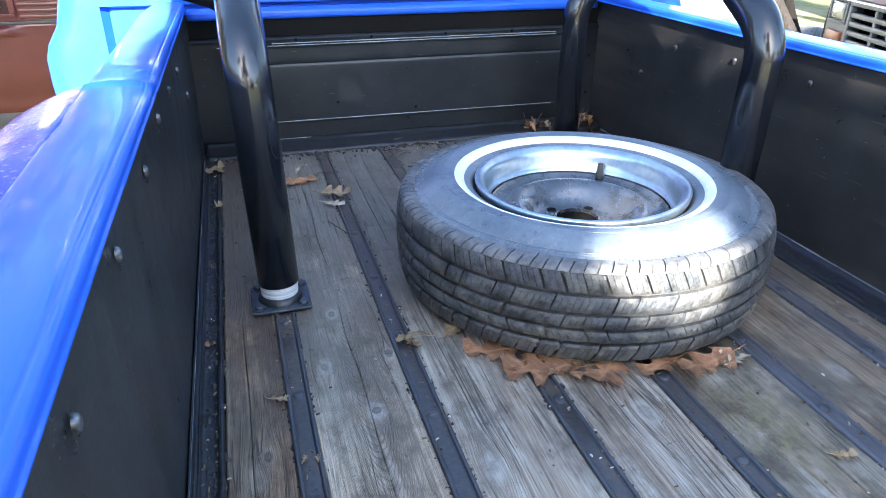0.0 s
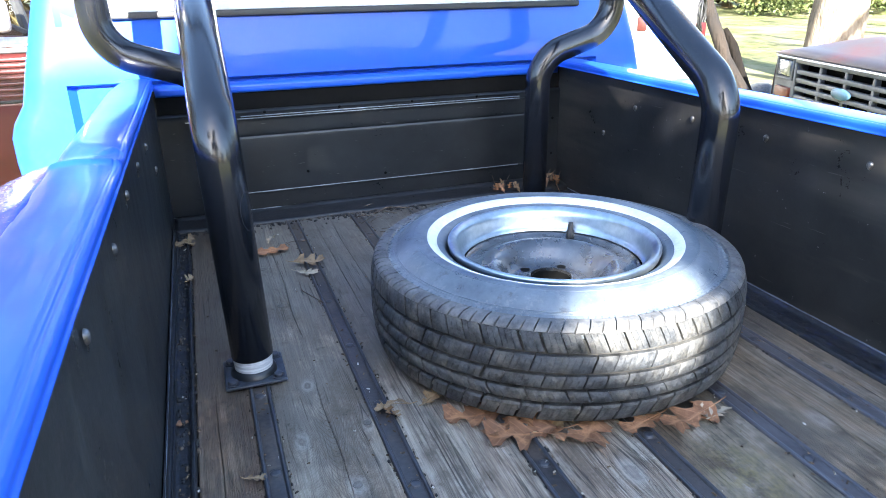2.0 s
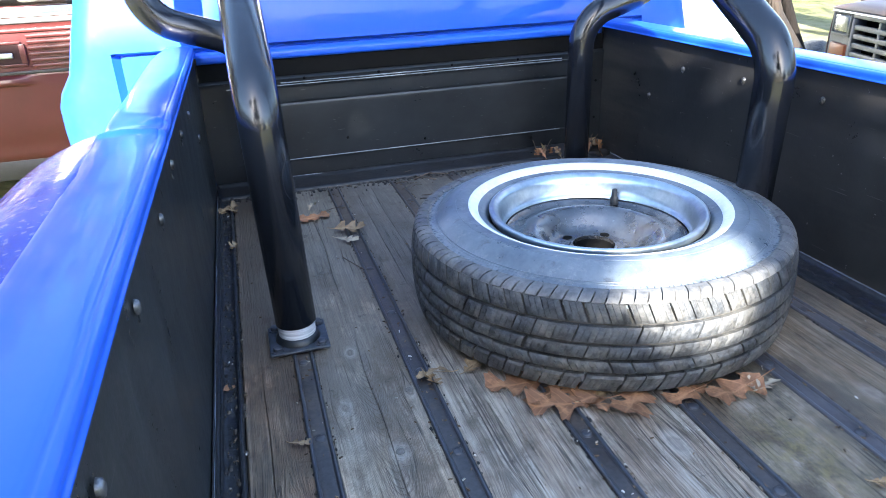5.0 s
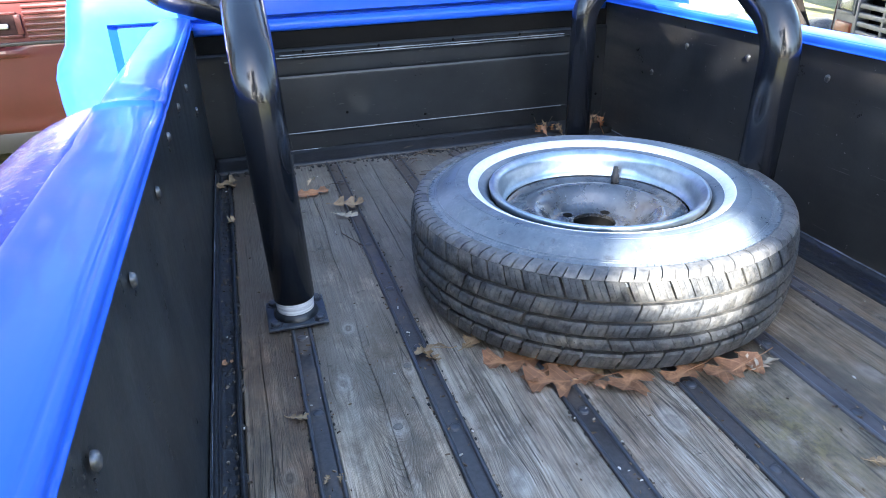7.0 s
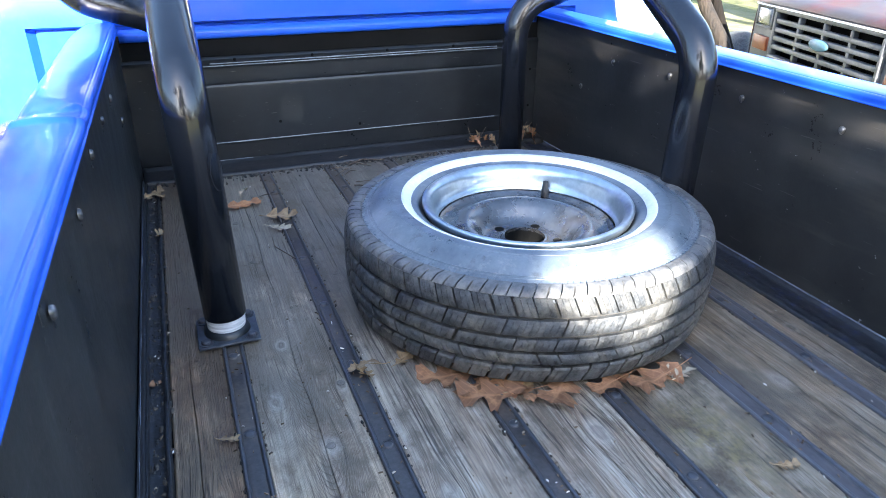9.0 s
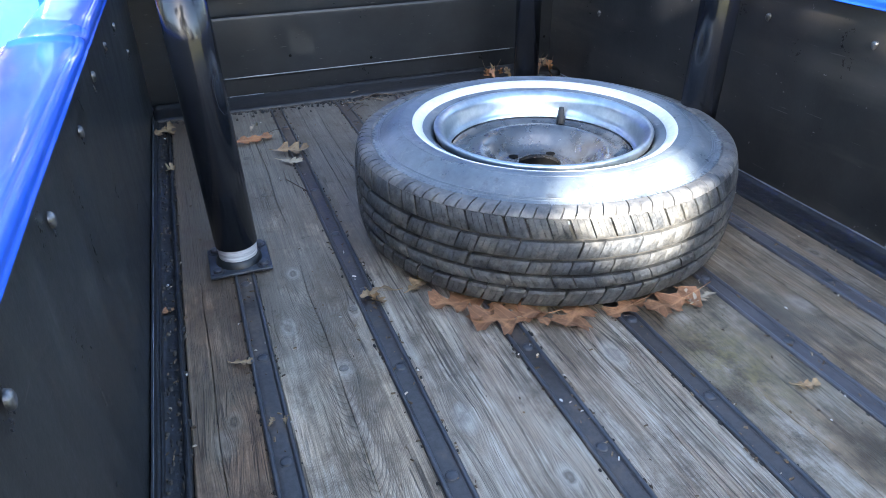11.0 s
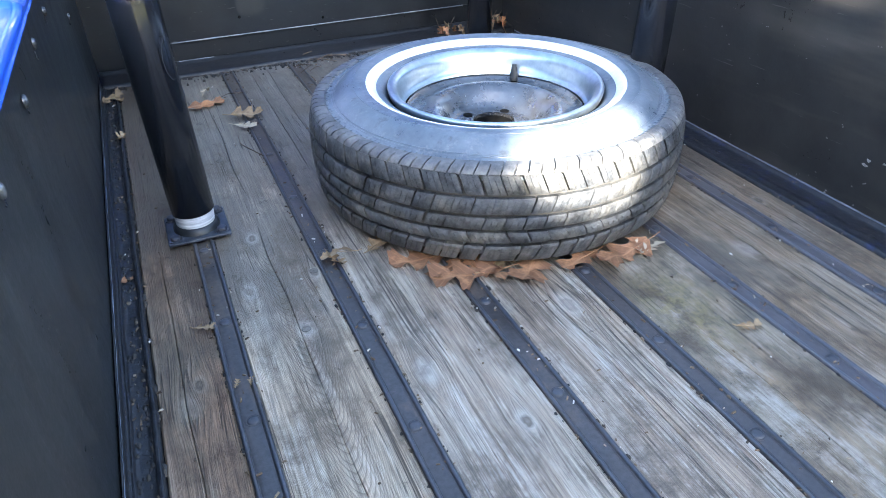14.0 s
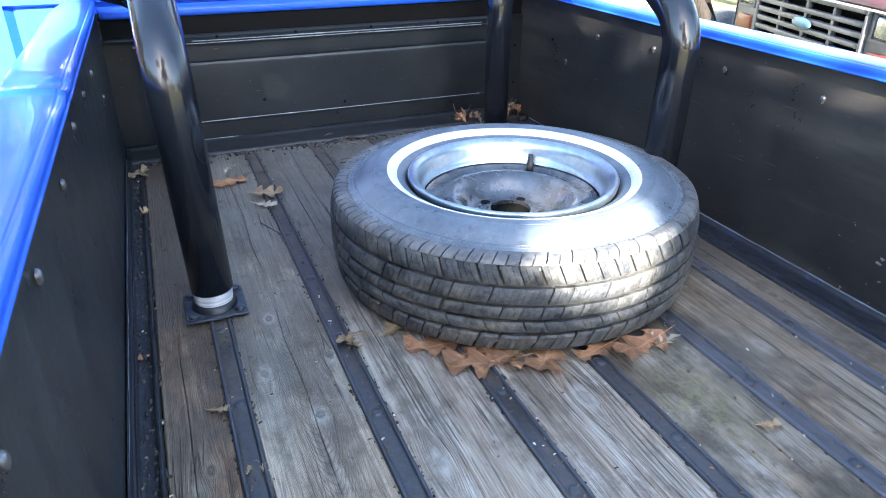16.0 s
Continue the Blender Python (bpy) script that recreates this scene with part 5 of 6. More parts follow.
# steel wheel with a bright trim ring
trim = lathe(bmesh.new(), [(0.2035, ZC + 0.0740), (0.2062, ZC + 0.0820), (0.2070, ZC + 0.0875), (0.2055, ZC + 0.0905), (0.2015, ZC + 0.0912), (0.1970, ZC + 0.0897), (0.1932, ZC + 0.0862), (0.1905, ZC + 0.0845), (0.1880, ZC + 0.0800),
                           (0.1862, ZC + 0.0715), (0.1845, ZC + 0.0610), (0.1820, ZC + 0.0525), (0.1795, ZC + 0.0482), (0.1768, ZC + 0.0465), (0.1758, ZC + 0.0420)], 128)
wheel = part("rim", lathe(bmesh.new(), [(0.200, ZC + 0.0740), (0.198, ZC + 0.0550), (0.190, ZC + 0.0360), (0.178, ZC + 0.0060), (0.175, ZC - 0.02), (0.175, ZC - 0.06), (0.19, ZC - 0.085), (0.20, ZC - 0.085)], 96), WHEEL, spare, "dark steel wheel rim", smooth=True)
part("trim_ring", trim, CHROME, wheel, "bright chrome trim ring", smooth=True)
disc = [(0.1752, ZC + 0.025), (0.1735, ZC + 0.0395), (0.1700, ZC + 0.0370), (0.1620, ZC + 0.0335), (0.1540, ZC + 0.0335), (0.1460, ZC + 0.0365), (0.1350, ZC + 0.0415), (0.1230, ZC + 0.0430), (0.1120, ZC + 0.0385), (0.1010, ZC + 0.0275),
        (0.0920, ZC + 0.0145), (0.0840, ZC + 0.0060), (0.0760, ZC + 0.0030), (0.0500, ZC + 0.0030), (0.0450, ZC + 0.0090), (0.0410, ZC + 0.0095), (0.0398, ZC + 0.0030)]
wdisc = sharp_by_angle(part("wheel_disc", lathe(bmesh.new(), disc, 96), WHEEL, spare, "glossy black dished wheel centre"), 42)
hole_in = part("hub_hole", lathe(bmesh.new(), [(0.0397, ZC + 0.0034), (0.039, ZC - 0.075), (0, ZC - 0.075)], 40), DARK_VOID, wdisc, "dark hub hole")
for k in range(5):
    a = 2 * math.pi * k / 5 + radians(43)
    h = part("lug_hole", lathe(bmesh.new(), [(0.0098, 0.0012), (0.0085, 0.0018), (0.0075, 0.0008), (0.0070, 0.0004), (0, 0.0004)], 16), DARK_VOID, wdisc)
    h.matrix_basis = pose(0.0660 * math.cos(a), 0.0660 * math.sin(a), ZC + 0.0028)
va = radians(48)
valve = part("valve", lathe(bmesh.new(), [(0.0085, 0.0), (0.0085, 0.014), (0.0068, 0.017), (0.0062, 0.028), (0.0054, 0.029), (0.0052, 0.0335), (0.0, 0.034)], 14), SEAL, wheel, "black rubber valve stem", smooth=True)
valve.matrix_basis = pose(0.167 * math.cos(va), 0.167 * math.sin(va), ZC + 0.0345, 0, 0, 0)


# ---- leaves and litter in the bed ----
def oak_leaf_mesh(seed, length, lobes=4, curl=0.25, width=0.62):
    """A dry oak leaf: pointed lobes and deep notches on both sides of a midrib, curled, with a stalk."""
    rnd = random.Random(seed)
    bm = bmesh.new()
    mid, left, right = [], [], []
    tw = rnd.uniform(-0.4, 0.4)
    bend_x = rnd.uniform(-0.5, 0.5)
    def lift(x, y):
        return length * curl * (abs(y / length) * 0.55 + 0.5 * (x / length - 0.5) ** 2 * 4 * bend_x + 0.6 * noise.noise(Vector((x * 28, y * 28, seed))) + tw * y / length)
    jit = [rnd.uniform(-0.12, 0.12) for _ in range(lobes + 1)]
    steps = ((0.0, 0.26), (0.18, 0.46), (0.36, 0.95), (0.50, 0.84), (0.64, 1.0), (0.82, 0.52))
    shapes = [[rnd.uniform(0.55, 1.35) for _ in range(lobes + 1)] for _ in (0, 1)]
    stations = [(k, o, w) for k in range(lobes) for o, w in steps] + [(lobes, 0.0, 0.08)]
    for k, o, w in stations:
        u = (k + o + (jit[k] if 0 < o else 0.0)) / lobes
        env = 0.25 + 0.75 * math.sin(math.pi * min(1.0, u * 0.80 + 0.08)) ** 0.8
        lead = 0.11 * length * max(0.0, w - 0.24)
        for store, s, sh in ((left, 1, shapes[0][k]), (right, -1, shapes[1][k])):
            y = s * 0.5 * width * length * env * w * (sh if w > 0.3 else 1.0)
            x = u * length + lead * sh
            store.append(bm.verts.new((x, y, lift(x, y))))
        mid.append(bm.verts.new((u * length, 0, lift(u * length, 0) - 0.0015)))
    for i in range(len(stations) - 1):
        bm.faces.new((mid[i], mid[i + 1], left[i + 1], left[i]))
        bm.faces.new((mid[i + 1], mid[i], right[i], right[i + 1]))
    tube(bm, [(-0.26 * length, 0.04 * length * tw, lift(0, 0) + 0.003), (-0.1 * length, 0, lift(0, 0)), (0.5 * length, 0, lift(0.5 * length, 0) - 0.001)], [0.0009, 0.0009, 0.0005], 5)
    low = min(v.co.z for v in bm.verts)
    for v in bm.verts:
        v.co.z -= low
        v.co.x -= length * 0.5
    return bm


def lay_leaf(x, y, rz, length, mat, label, seed, curl=0.2, tilt=(0, 0), z=0.006, lobes=3, width=0.66):
    if mat is not LEAF_BROWN:
        lobes, width = 3, 0.62
    ob = part("dry_leaf", oak_leaf_mesh(seed, length, lobes, curl, width), mat, None, smooth=True)
    ob.matrix_basis = pose(x, y, z, tilt[0], tilt[1], rz)
    return tagged(ob, label, "leaf", "dry leaves in the bed")


BR_L = "brown dry lobed oak leaf on the bed boards"
TY_L = "brown dry oak leaf partly under the tyre"
TN_L = "tan curled dry leaf on the bed boards"
TYRE_LEAVES = [
    (0.478, -0.215, 172, 0.100, LEAF_BROWN, TY_L, 1, 0.14), (0.508, -0.262, 200, 0.070, LEAF_BROWN, TY_L, 2, 0.18), (0.532, -0.290, 170, 0.120, LEAF_BROWN, BR_L, 3, 0.24),
    (0.572, -0.305, -75, 0.062, LEAF_BROWN, BR_L, 4, 0.35), (0.552, -0.262, 100, 0.055, LEAF_BROWN, TY_L, 31, 0.30), (0.648, -0.308, 222, 0.118, LEAF_BROWN, TY_L, 5, 0.20),
    (0.722, -0.335, 196, 0.090, LEAF_BROWN, TY_L, 7, 0.22), (0.800, -0.350, 190, 0.115, LEAF_BROWN, TY_L, 8, 0.24), (0.43, -0.14, 40, 0.055, LEAF_TAN, TY_L, 12, 0.2),
    (0.592, -0.290, 5, 0.058, LEAF_TAN, TN_L, 15, 0.45),
]
BOARD_LEAVES = [
    (0.355, -0.150, 160, 0.058, LEAF_TAN, TN_L, 13, 0.55), (0.352, -0.160, -70, 0.045, LEAF_TAN, TN_L, 14, 0.6),
    (0.829, -0.345, 80, 0.032, LEAF_PALE, "pale curled dry leaf beside the tyre", 16, 0.7), (0.858, -0.352, 20, 0.050, LEAF_PALE, "pale curled dry leaf beside the tyre", 17, 0.4), (0.880, -0.26, 40, 0.03, LEAF_PALE, "pale small dry leaf beside the tyre", 18, 0.4),
    (0.250, 0.662, 12, 0.095, LEAF_BROWN, "light tan dry oak leaf on the boards", 19, 0.14), (0.332, 0.545, -8, 0.078, LEAF_TAN, TN_L, 20, 0.22), (0.316, 0.478, -30, 0.055, LEAF_PALE, TN_L, 21, 0.5),
]
EDGE_LEAVES = [
    (0.030, 0.812, 30, 0.065, LEAF_TAN, "tan crumpled leaf in the corner of the bed", 22, 0.6), (0.046, 0.800, 100, 0.050, LEAF_TAN, "tan crumpled leaf in the corner of the bed", 23, 0.6), (0.038, 0.540, 70, 0.036, LEAF_TAN, "small crumpled leaf by the wall", 24, 0.7),
    (0.018, -0.065, 10, 0.030, LEAF_BROWN, "small reddish leaf scrap by the wall", 25, 0.3), (0.125, -0.245, -15, 0.030, LEAF_TAN, "small brown leaf scrap on the boards", 26, 0.3), (0.855, -0.580, -20, 0.036, LEAF_TAN, "small tan leaf on the boards", 27, 0.25),
    (0.258, 0.745, 60, 0.04, LEAF_PALE, TN_L, 28, 0.8), (0.165, -0.385, 80, 0.014, LEAF_TAN, "tiny leaf scrap on the steel strip", 29, 0.3), (0.147, -0.383, 60, 0.013, LEAF_TAN, "tiny leaf scrap on the steel strip", 30, 0.3),
]
for x, y, rz, ln, mt, lb, sd, cu in TYRE_LEAVES + BOARD_LEAVES + EDGE_LEAVES:
    lean = (8 if math.cos(radians(rz)) > 0 else -8) if y > 0.4 else 0
    lay_leaf(x, y, rz, ln, mt, lb, sd, cu, (lean, 0), z=(0.001 if not 0.05 < x < 1.2 else 0.003) + (0.003 if lean else 0.0))
rl = random.Random(9)
for i in range(14):
    x = (1.060 if i < 8 else 1.235) + rl.uniform(-0.042, 0.042)
    lay_leaf(x, 0.945 + rl.uniform(-0.025, 0.025), rl.uniform(0, 360), rl.uniform(0.028, 0.048), LEAF_BROWN if i % 3 else LEAF_TAN, "brown dry leaf caught against the front wall", 40 + i, 0.5, (rl.uniform(-40, 40), rl.uniform(-70, -25)), 0.020)


def twig(pts, r, label="thin dry twig on the bed boards"):
    ob = part("twig", tube(bmesh.new(), bend(pts, 0.03, 5), r, 6), TWIG, None, smooth=True)
    tagged(ob, label, "twig", "twigs in the bed")


twig([(0.29, 0.44, 0.003), (0.285, 0.37, 0.012), (0.325, 0.30, 0.003)], 0.0012)
twig([(0.235, 0.66, 0.003), (0.31, 0.71, 0.010), (0.36, 0.72, 0.003)], 0.001)
rt = random.Random(5)
for k in range(11):
    x, y, a, l = 0.565 + rt.uniform(-0.04, 0.06), 0.80 + rt.uniform(-0.14, 0.16), rt.uniform(-1.2, 0.6), rt.uniform(0.04, 0.09)
    twig([(x, y, 0.004), (x + 0.5 * l * math.cos(a), y + 0.5 * l * math.sin(a), rt.uniform(0.006, 0.016)), (x + l * math.cos(a + 0.3), y + l * math.sin(a + 0.3), 0.005)], rt.uniform(0.001, 0.0024), "dark dry twig piled by the front wall")
for k in range(9):
    x, y, a = rt.choice((1.06, 1.235)) + rt.uniform(-0.035, 0.035), 0.955, rt.uniform(-0.9, 0.9)
    twig([(x, y, 0.010), (x + 0.015 * a, y - 0.008, 0.030), (x + 0.05 * a, y - 0.015, rt.uniform(0.045, 0.070))], 0.0011, "dry stalk standing against the front wall")


def litter():
    """Wood chips, seeds and crumbs strewn over the boards, thicker beside the strips and walls."""
    rnd = random.Random(11)
    bm = bmesh.new()
    spots = [(rnd.uniform(0.06, 1.19), rnd.uniform(-1.0, 0.90), rnd.uniform(0.0006, 0.0017)) for _ in range(220)]
    for c in CENTRES:
        spots += [(c + rnd.choice((-1, 1)) * (SW + rnd.gauss(0.0015, 0.0025)), rnd.uniform(-1.0, 0.90), rnd.uniform(0.0006, 0.0018)) for _ in range(130)]
        spots += [(c + rnd.uniform(-0.012, 0.012), rnd.uniform(-1.0, 0.90), rnd.uniform(0.0007, 0.0026)) for _ in range(60)]
    spots += [(rnd.uniform(0.012, 0.05), rnd.uniform(-1.0, 0.90), rnd.uniform(0.0008, 0.0024)) for _ in range(150)]
    spots += [(BW - rnd.uniform(0.064, 0.10), rnd.uniform(-1.0, 0.90), rnd.uniform(0.0008, 0.0024)) for _ in range(150)]
    for x, y, s in spots:
        a, q = rnd.uniform(0, 6.28), rnd.uniform(1.0, 2.6)
        ca, sa = math.cos(a), math.sin(a)
        z = 0.0015
        pts = [(-s * q, -s * 0.6, 0), (s * q, -s * 0.5, 0), (s * q * 0.8, s * 0.6, 0), (-s * q * 0.9, s * 0.5, 0)]
        low = [bm.verts.new((x + px * ca - py * sa, y + px * sa + py * ca, z - 0.001)) for px, py, _ in pts]
        top = [bm.verts.new((x + 0.7 * (px * ca - py * sa), y + 0.7 * (px * sa + py * ca), z + s * rnd.uniform(0.5, 1.0))) for px, py, _ in pts]
        bm.faces.new(top)
        for i in range(4):
            bm.faces.new((low[i], low[(i + 1) % 4], top[(i + 1) % 4], top[i]))
    m = Nodes("litter")
    isl = m.t.nodes.new("ShaderNodeNewGeometry").outputs["Random Per Island"]
    m.set(color=m.ramp(isl, [(0.0, (0.05, 0.035, 0.025)), (0.45, (0.13, 0.09, 0.055)), (0.78, (0.20, 0.15, 0.10)), (0.90, (0.36, 0.32, 0.26)), (1.0, (0.72, 0.70, 0.66))]), rough=0.8)
    tagged(part("litter", bm, m.mat), "crumbs, seeds and wood chips on the boards", "litter", kind="stuff")


litter()


def grime():
    """Dark clods of dirt and rotten leaf packed along the wall angles and beside the strips."""
    rnd = random.Random(17)
    bm = bmesh.new()
    spots = [(rnd.uniform(0.014, 0.046), rnd.uniform(-1.0, 0.90), rnd.uniform(0.0015, 0.0048)) for _ in range(420)]
    spots += [(BW - rnd.uniform(0.062, 0.10), rnd.uniform(-1.0, 0.90), rnd.uniform(0.0015, 0.0045)) for _ in range(300)]
    spots += [(rnd.uniform(0.05, 1.2), BE + 0.004 - abs(rnd.gauss(0, 0.022)), rnd.uniform(0.0015, 0.0065)) for _ in range(520)]
    for c in CENTRES:
        spots += [(c + rnd.choice((-1, 1)) * (SW + abs(rnd.gauss(0, 0.002))), rnd.uniform(-1.0, 0.90), rnd.uniform(0.001, 0.003)) for _ in range(90)]
    for x, y, s in spots:
        n = 6
        a0 = rnd.uniform(0, 6.28)
        long = rnd.uniform(0.8, 2.4)
        low = [bm.verts.new((x + s * rnd.uniform(0.7, 1.2) * math.cos(a0 + k), y + long * s * rnd.uniform(0.7, 1.2) * math.sin(a0 + k), -0.001)) for k in [6.283 * q / n for q in range(n)]]
        top = [bm.verts.new((x + 0.55 * (v.co.x - x), y + 0.55 * (v.co.y - y), 0.0008 + s * rnd.uniform(0.35, 0.8))) for v in low]
        bm.faces.new(top)
        for k in range(n):
            bm.faces.new((low[k], low[(k + 1) % n], top[(k + 1) % n], top[k]))
    m = Nodes("packed_grime")
    isl = m.t.nodes.new("ShaderNodeNewGeometry").outputs["Random Per Island"]
    m.set(color=m.ramp(isl, [(0.0, (0.008, 0.008, 0.009)), (0.6, (0.020, 0.018, 0.016)), (0.9, (0.05, 0.038, 0.026)), (1.0, (0.09, 0.07, 0.05))]), rough=0.75, normal=m.bump(m.noise(400.0, 4), 0.5, 0.001))
    tagged(part("grime", bm, m.mat, None, "", True), "dark packed dirt along the edges of the boards", "dirt", kind="stuff")


grime()


# ---- red car beside the truck, seen past the cab ----
def red_car():
    Y0, Y1 = 3.40, 5.05
    car = thing("red_car", "dull red car with ribbed side trim and a recessed door handle", "car", (-1.4, 4.2, -0.72))
    base = Matrix.Translation((1.4, -4.2, 0.72))
    def cp(name, bm, mat, label="", host=None, smooth=False, angle=35):
        ob = part(name, bm, mat, host or car, label, smooth)
        if host is None:
            ob.matrix_basis = base
        if not smooth:
            sharp_by_angle(ob, angle)
        return ob
    # lower body: side section lofted along the car
    prof = [(0.10, -0.50), (0.05, -0.42), (0.045, -0.36), (0.02, -0.25), (0.004, -0.05), (0.0, 0.0), (-0.02, 0.008), (-0.028, 0.022), (-0.022, 0.045), (0.002, 0.06), (0.004, 0.085), (0.006, 0.20), (0.006, 0.322),
            (0.0, 0.335), (0.004, 0.36), (0.02, 0.42), (0.03, 0.428), (0.09, 0.428)]
    n = len(prof)
    bm = bmesh.new()
    def f(u, v):
        x = -3.4 + 4.3 * u
        k = v * (n - 1)
        py, pz = np.interp(k, range(n), [p[0] for p in prof]), np.interp(k, range(n), [p[1] for p in prof])
        ledge = 1.0 / (1.0 + math.exp((x + 1.06) / 0.02))
        if py < 0 and pz < 0.06:
            py *= ledge
        drop = 0.10 * max(0.0, (x + 0.5) / 1.4) ** 2 if pz > 0.2 else 0
        return Vector((x, Y0 + py + 0.25 * max(0, abs(x + 1.2) - 1.7) ** 2 / 2, pz - drop))
    sheet(bm, f, 130, 60)
    sheet(bm, lambda u, v: Vector((-3.4 + 4.3 * u, Y0 + 0.09 + (Y1 - Y0 - 0.18) * v, 0.428 - (0.10 * max(0.0, (u * 4.3 - 2.9) / 1.4) ** 2)) ) if u * 4.3 > 2.75 or u * 4.3 < 0.4 else Vector((-3.4 + 4.3 * u, Y0 + 0.09 + (Y1 - Y0 - 0.18) * v, 0.05)), 40, 6)
    box(bm, -3.4, 0.9, Y1 - 0.09, Y1 - 0.02, -0.45, 0.42)
    body = cp("body", bm, RED_CAR, "dull red car body side", smooth=True)
    sharp_by_angle(body, 30)
    for i in range(7):
        z = 0.098 + 0.0325 * i
        cp("rib", box(bmesh.new(), -1.005 if i < 6 else -1.6, 0.3, Y0 - 0.010, Y0 + 0.004, z, z + 0.019, 0.006, 2), RED_CAR, host=body)
    for x0, x1 in ((-2.6, -1.235),):
        for i in range(7):
            z = 0.098 + 0.0325 * i
            cp("rib", box(bmesh.new(), x0, x1, Y0 - 0.010, Y0 + 0.004, z, z + 0.019, 0.006, 2), RED_CAR, host=body)
    cp("belt_trim", box(bmesh.new(), -2.6, 0.0, Y0 - 0.008, Y0 + 0.010, 0.372, 0.424, 0.006), ALU, "pale belt-line trim", body)
    cp("lower_trim", box(bmesh.new(), -2.6, 0.3, Y0 - 0.010, Y0 + 0.002, 0.066, 0.084, 0.005), SEAL, "dark lower trim", body)
    cp("upper_trim", box(bmesh.new(), -2.6, 0.3, Y0 - 0.010, Y0 + 0.002, 0.338, 0.350, 0.004), SEAL, "", body)
    hb = bmesh.new()
    box(hb, -1.225, -1.035, Y0 - 0.012, Y0 + 0.002, 0.232, 0.245, 0.003)
    box(hb, -1.225, -1.025, Y0 - 0.012, Y0 + 0.002, 0.110, 0.124, 0.003)
    box(hb, -1.050, -1.018, Y0 - 0.012, Y0 + 0.002, 0.1245, 0.2315, 0.003)
    box(hb, -1.235, -1.222, Y0 - 0.012, Y0 + 0.002, 0.1245, 0.2315, 0.003)
    cp("handle_frame", hb, RED_CAR, "raised red frame round the door handle", body)
    # flat plate: its darker red carries the shade of the recess
    cp("handle_recess", box(bmesh.new(), -1.222, -1.0505, Y0 - 0.004, Y0 + 0.002, 0.1245, 0.2315), RED_DARK, "dark red handle recess", body)
    cp("handle", box(bmesh.new(), -1.215, -1.085, Y0 - 0.022, Y0 - 0.008, 0.158, 0.188, 0.006, 3), CHROME, "bright door handle", body)
    # glasshouse
    for nm, a, b, r in (("pillar", (-0.728, Y0 + 0.04, 0.43), (-0.80, Y0 + 0.12, 0.80), 0.028), ("pillar", (-2.1, Y0 + 0.04, 0.43), (-2.05, Y0 + 0.14, 0.80), 0.03)):
        cp(nm, tube(bmesh.new(), [a, b], r, 8), SEAL, "black window pillar")
    cp("roof", box(bmesh.new(), -2.9, -0.85, Y0 + 0.10, Y1 - 0.12, 0.79, 0.85, 0.03, 3), RED_CAR, "dull red roof")
    g = cp("window_pane", sheet(bmesh.new(), lambda u, v: Vector((-2.08 + 1.32 * u - 0.05 * v, Y0 + 0.045 + 0.08 * v, 0.432 + 0.36 * v)), 2, 2), GLASS, "side window glass")
    g.visible_shadow = False
    cp("seat", box(bmesh.new(), -1.95, -1.62, Y0 + 0.25, Y1 - 0.3, 0.0, 0.62, 0.06, 3), UPHOLSTERY, "brown seat back")
    cp("seat", box(bmesh.new(), -1.60, -1.0, Y0 + 0.25, Y1 - 0.3, 0.06, 0.20, 0.05, 3), UPHOLSTERY, "brown seat cushion")
    cp("far_door", box(bmesh.new(), -2.6, -0.7, Y1 - 0.20, Y1 - 0.12, 0.0, 0.52, 0.03, 3), UPHOLSTERY, "brown inner door panel")
    mir = bmesh.new()
    box(mir, -0.965, -0.765, Y0 - 0.17, Y0 - 0.10, 0.455, 0.625, 0.03, 4)
    mi = cp("mirror", mir, MIRROR_BACK, "pale rounded door mirror")
    cp("mirror_arm", tube(bmesh.new(), [(-0.80, Y0 - 0.11, 0.50), (-0.735, Y0 + 0.01, 0.45)], 0.014, 10), SEAL, "", mi)
    cp("hood", sheet(bmesh.new(), lambda u, v: Vector((-0.72 + 1.55 * u, Y0 + 0.08 + (Y1 - Y0 - 0.16) * v, 0.44 - 0.09 * u * u + 0.02 * math.sin(math.pi * v))), 14, 10), RED_CAR, "dull red hood", smooth=True)
    cp("sill", box(bmesh.new(), -3.3, 0.8, Y0 + 0.06, Y0 + 0.12, -0.56, -0.44, 0.01), SEAL, "dark sill")
    for x in (-2.75, 0.15):
        w = part("wheel", lathe(bmesh.new(), [(0.18, -0.08), (0.26, -0.10), (0.31, -0.09), (0.33, -0.06), (0.33, 0.06), (0.31, 0.09), (0.26, 0.10), (0.18, 0.08), (0.0, 0.06)], 36), RUBBER, car, "black road wheel", smooth=True)
        w.matrix_basis = base @ pose(x, Y0 + 0.12, -0.39, 90, 0, 0)
    return car


red_car()


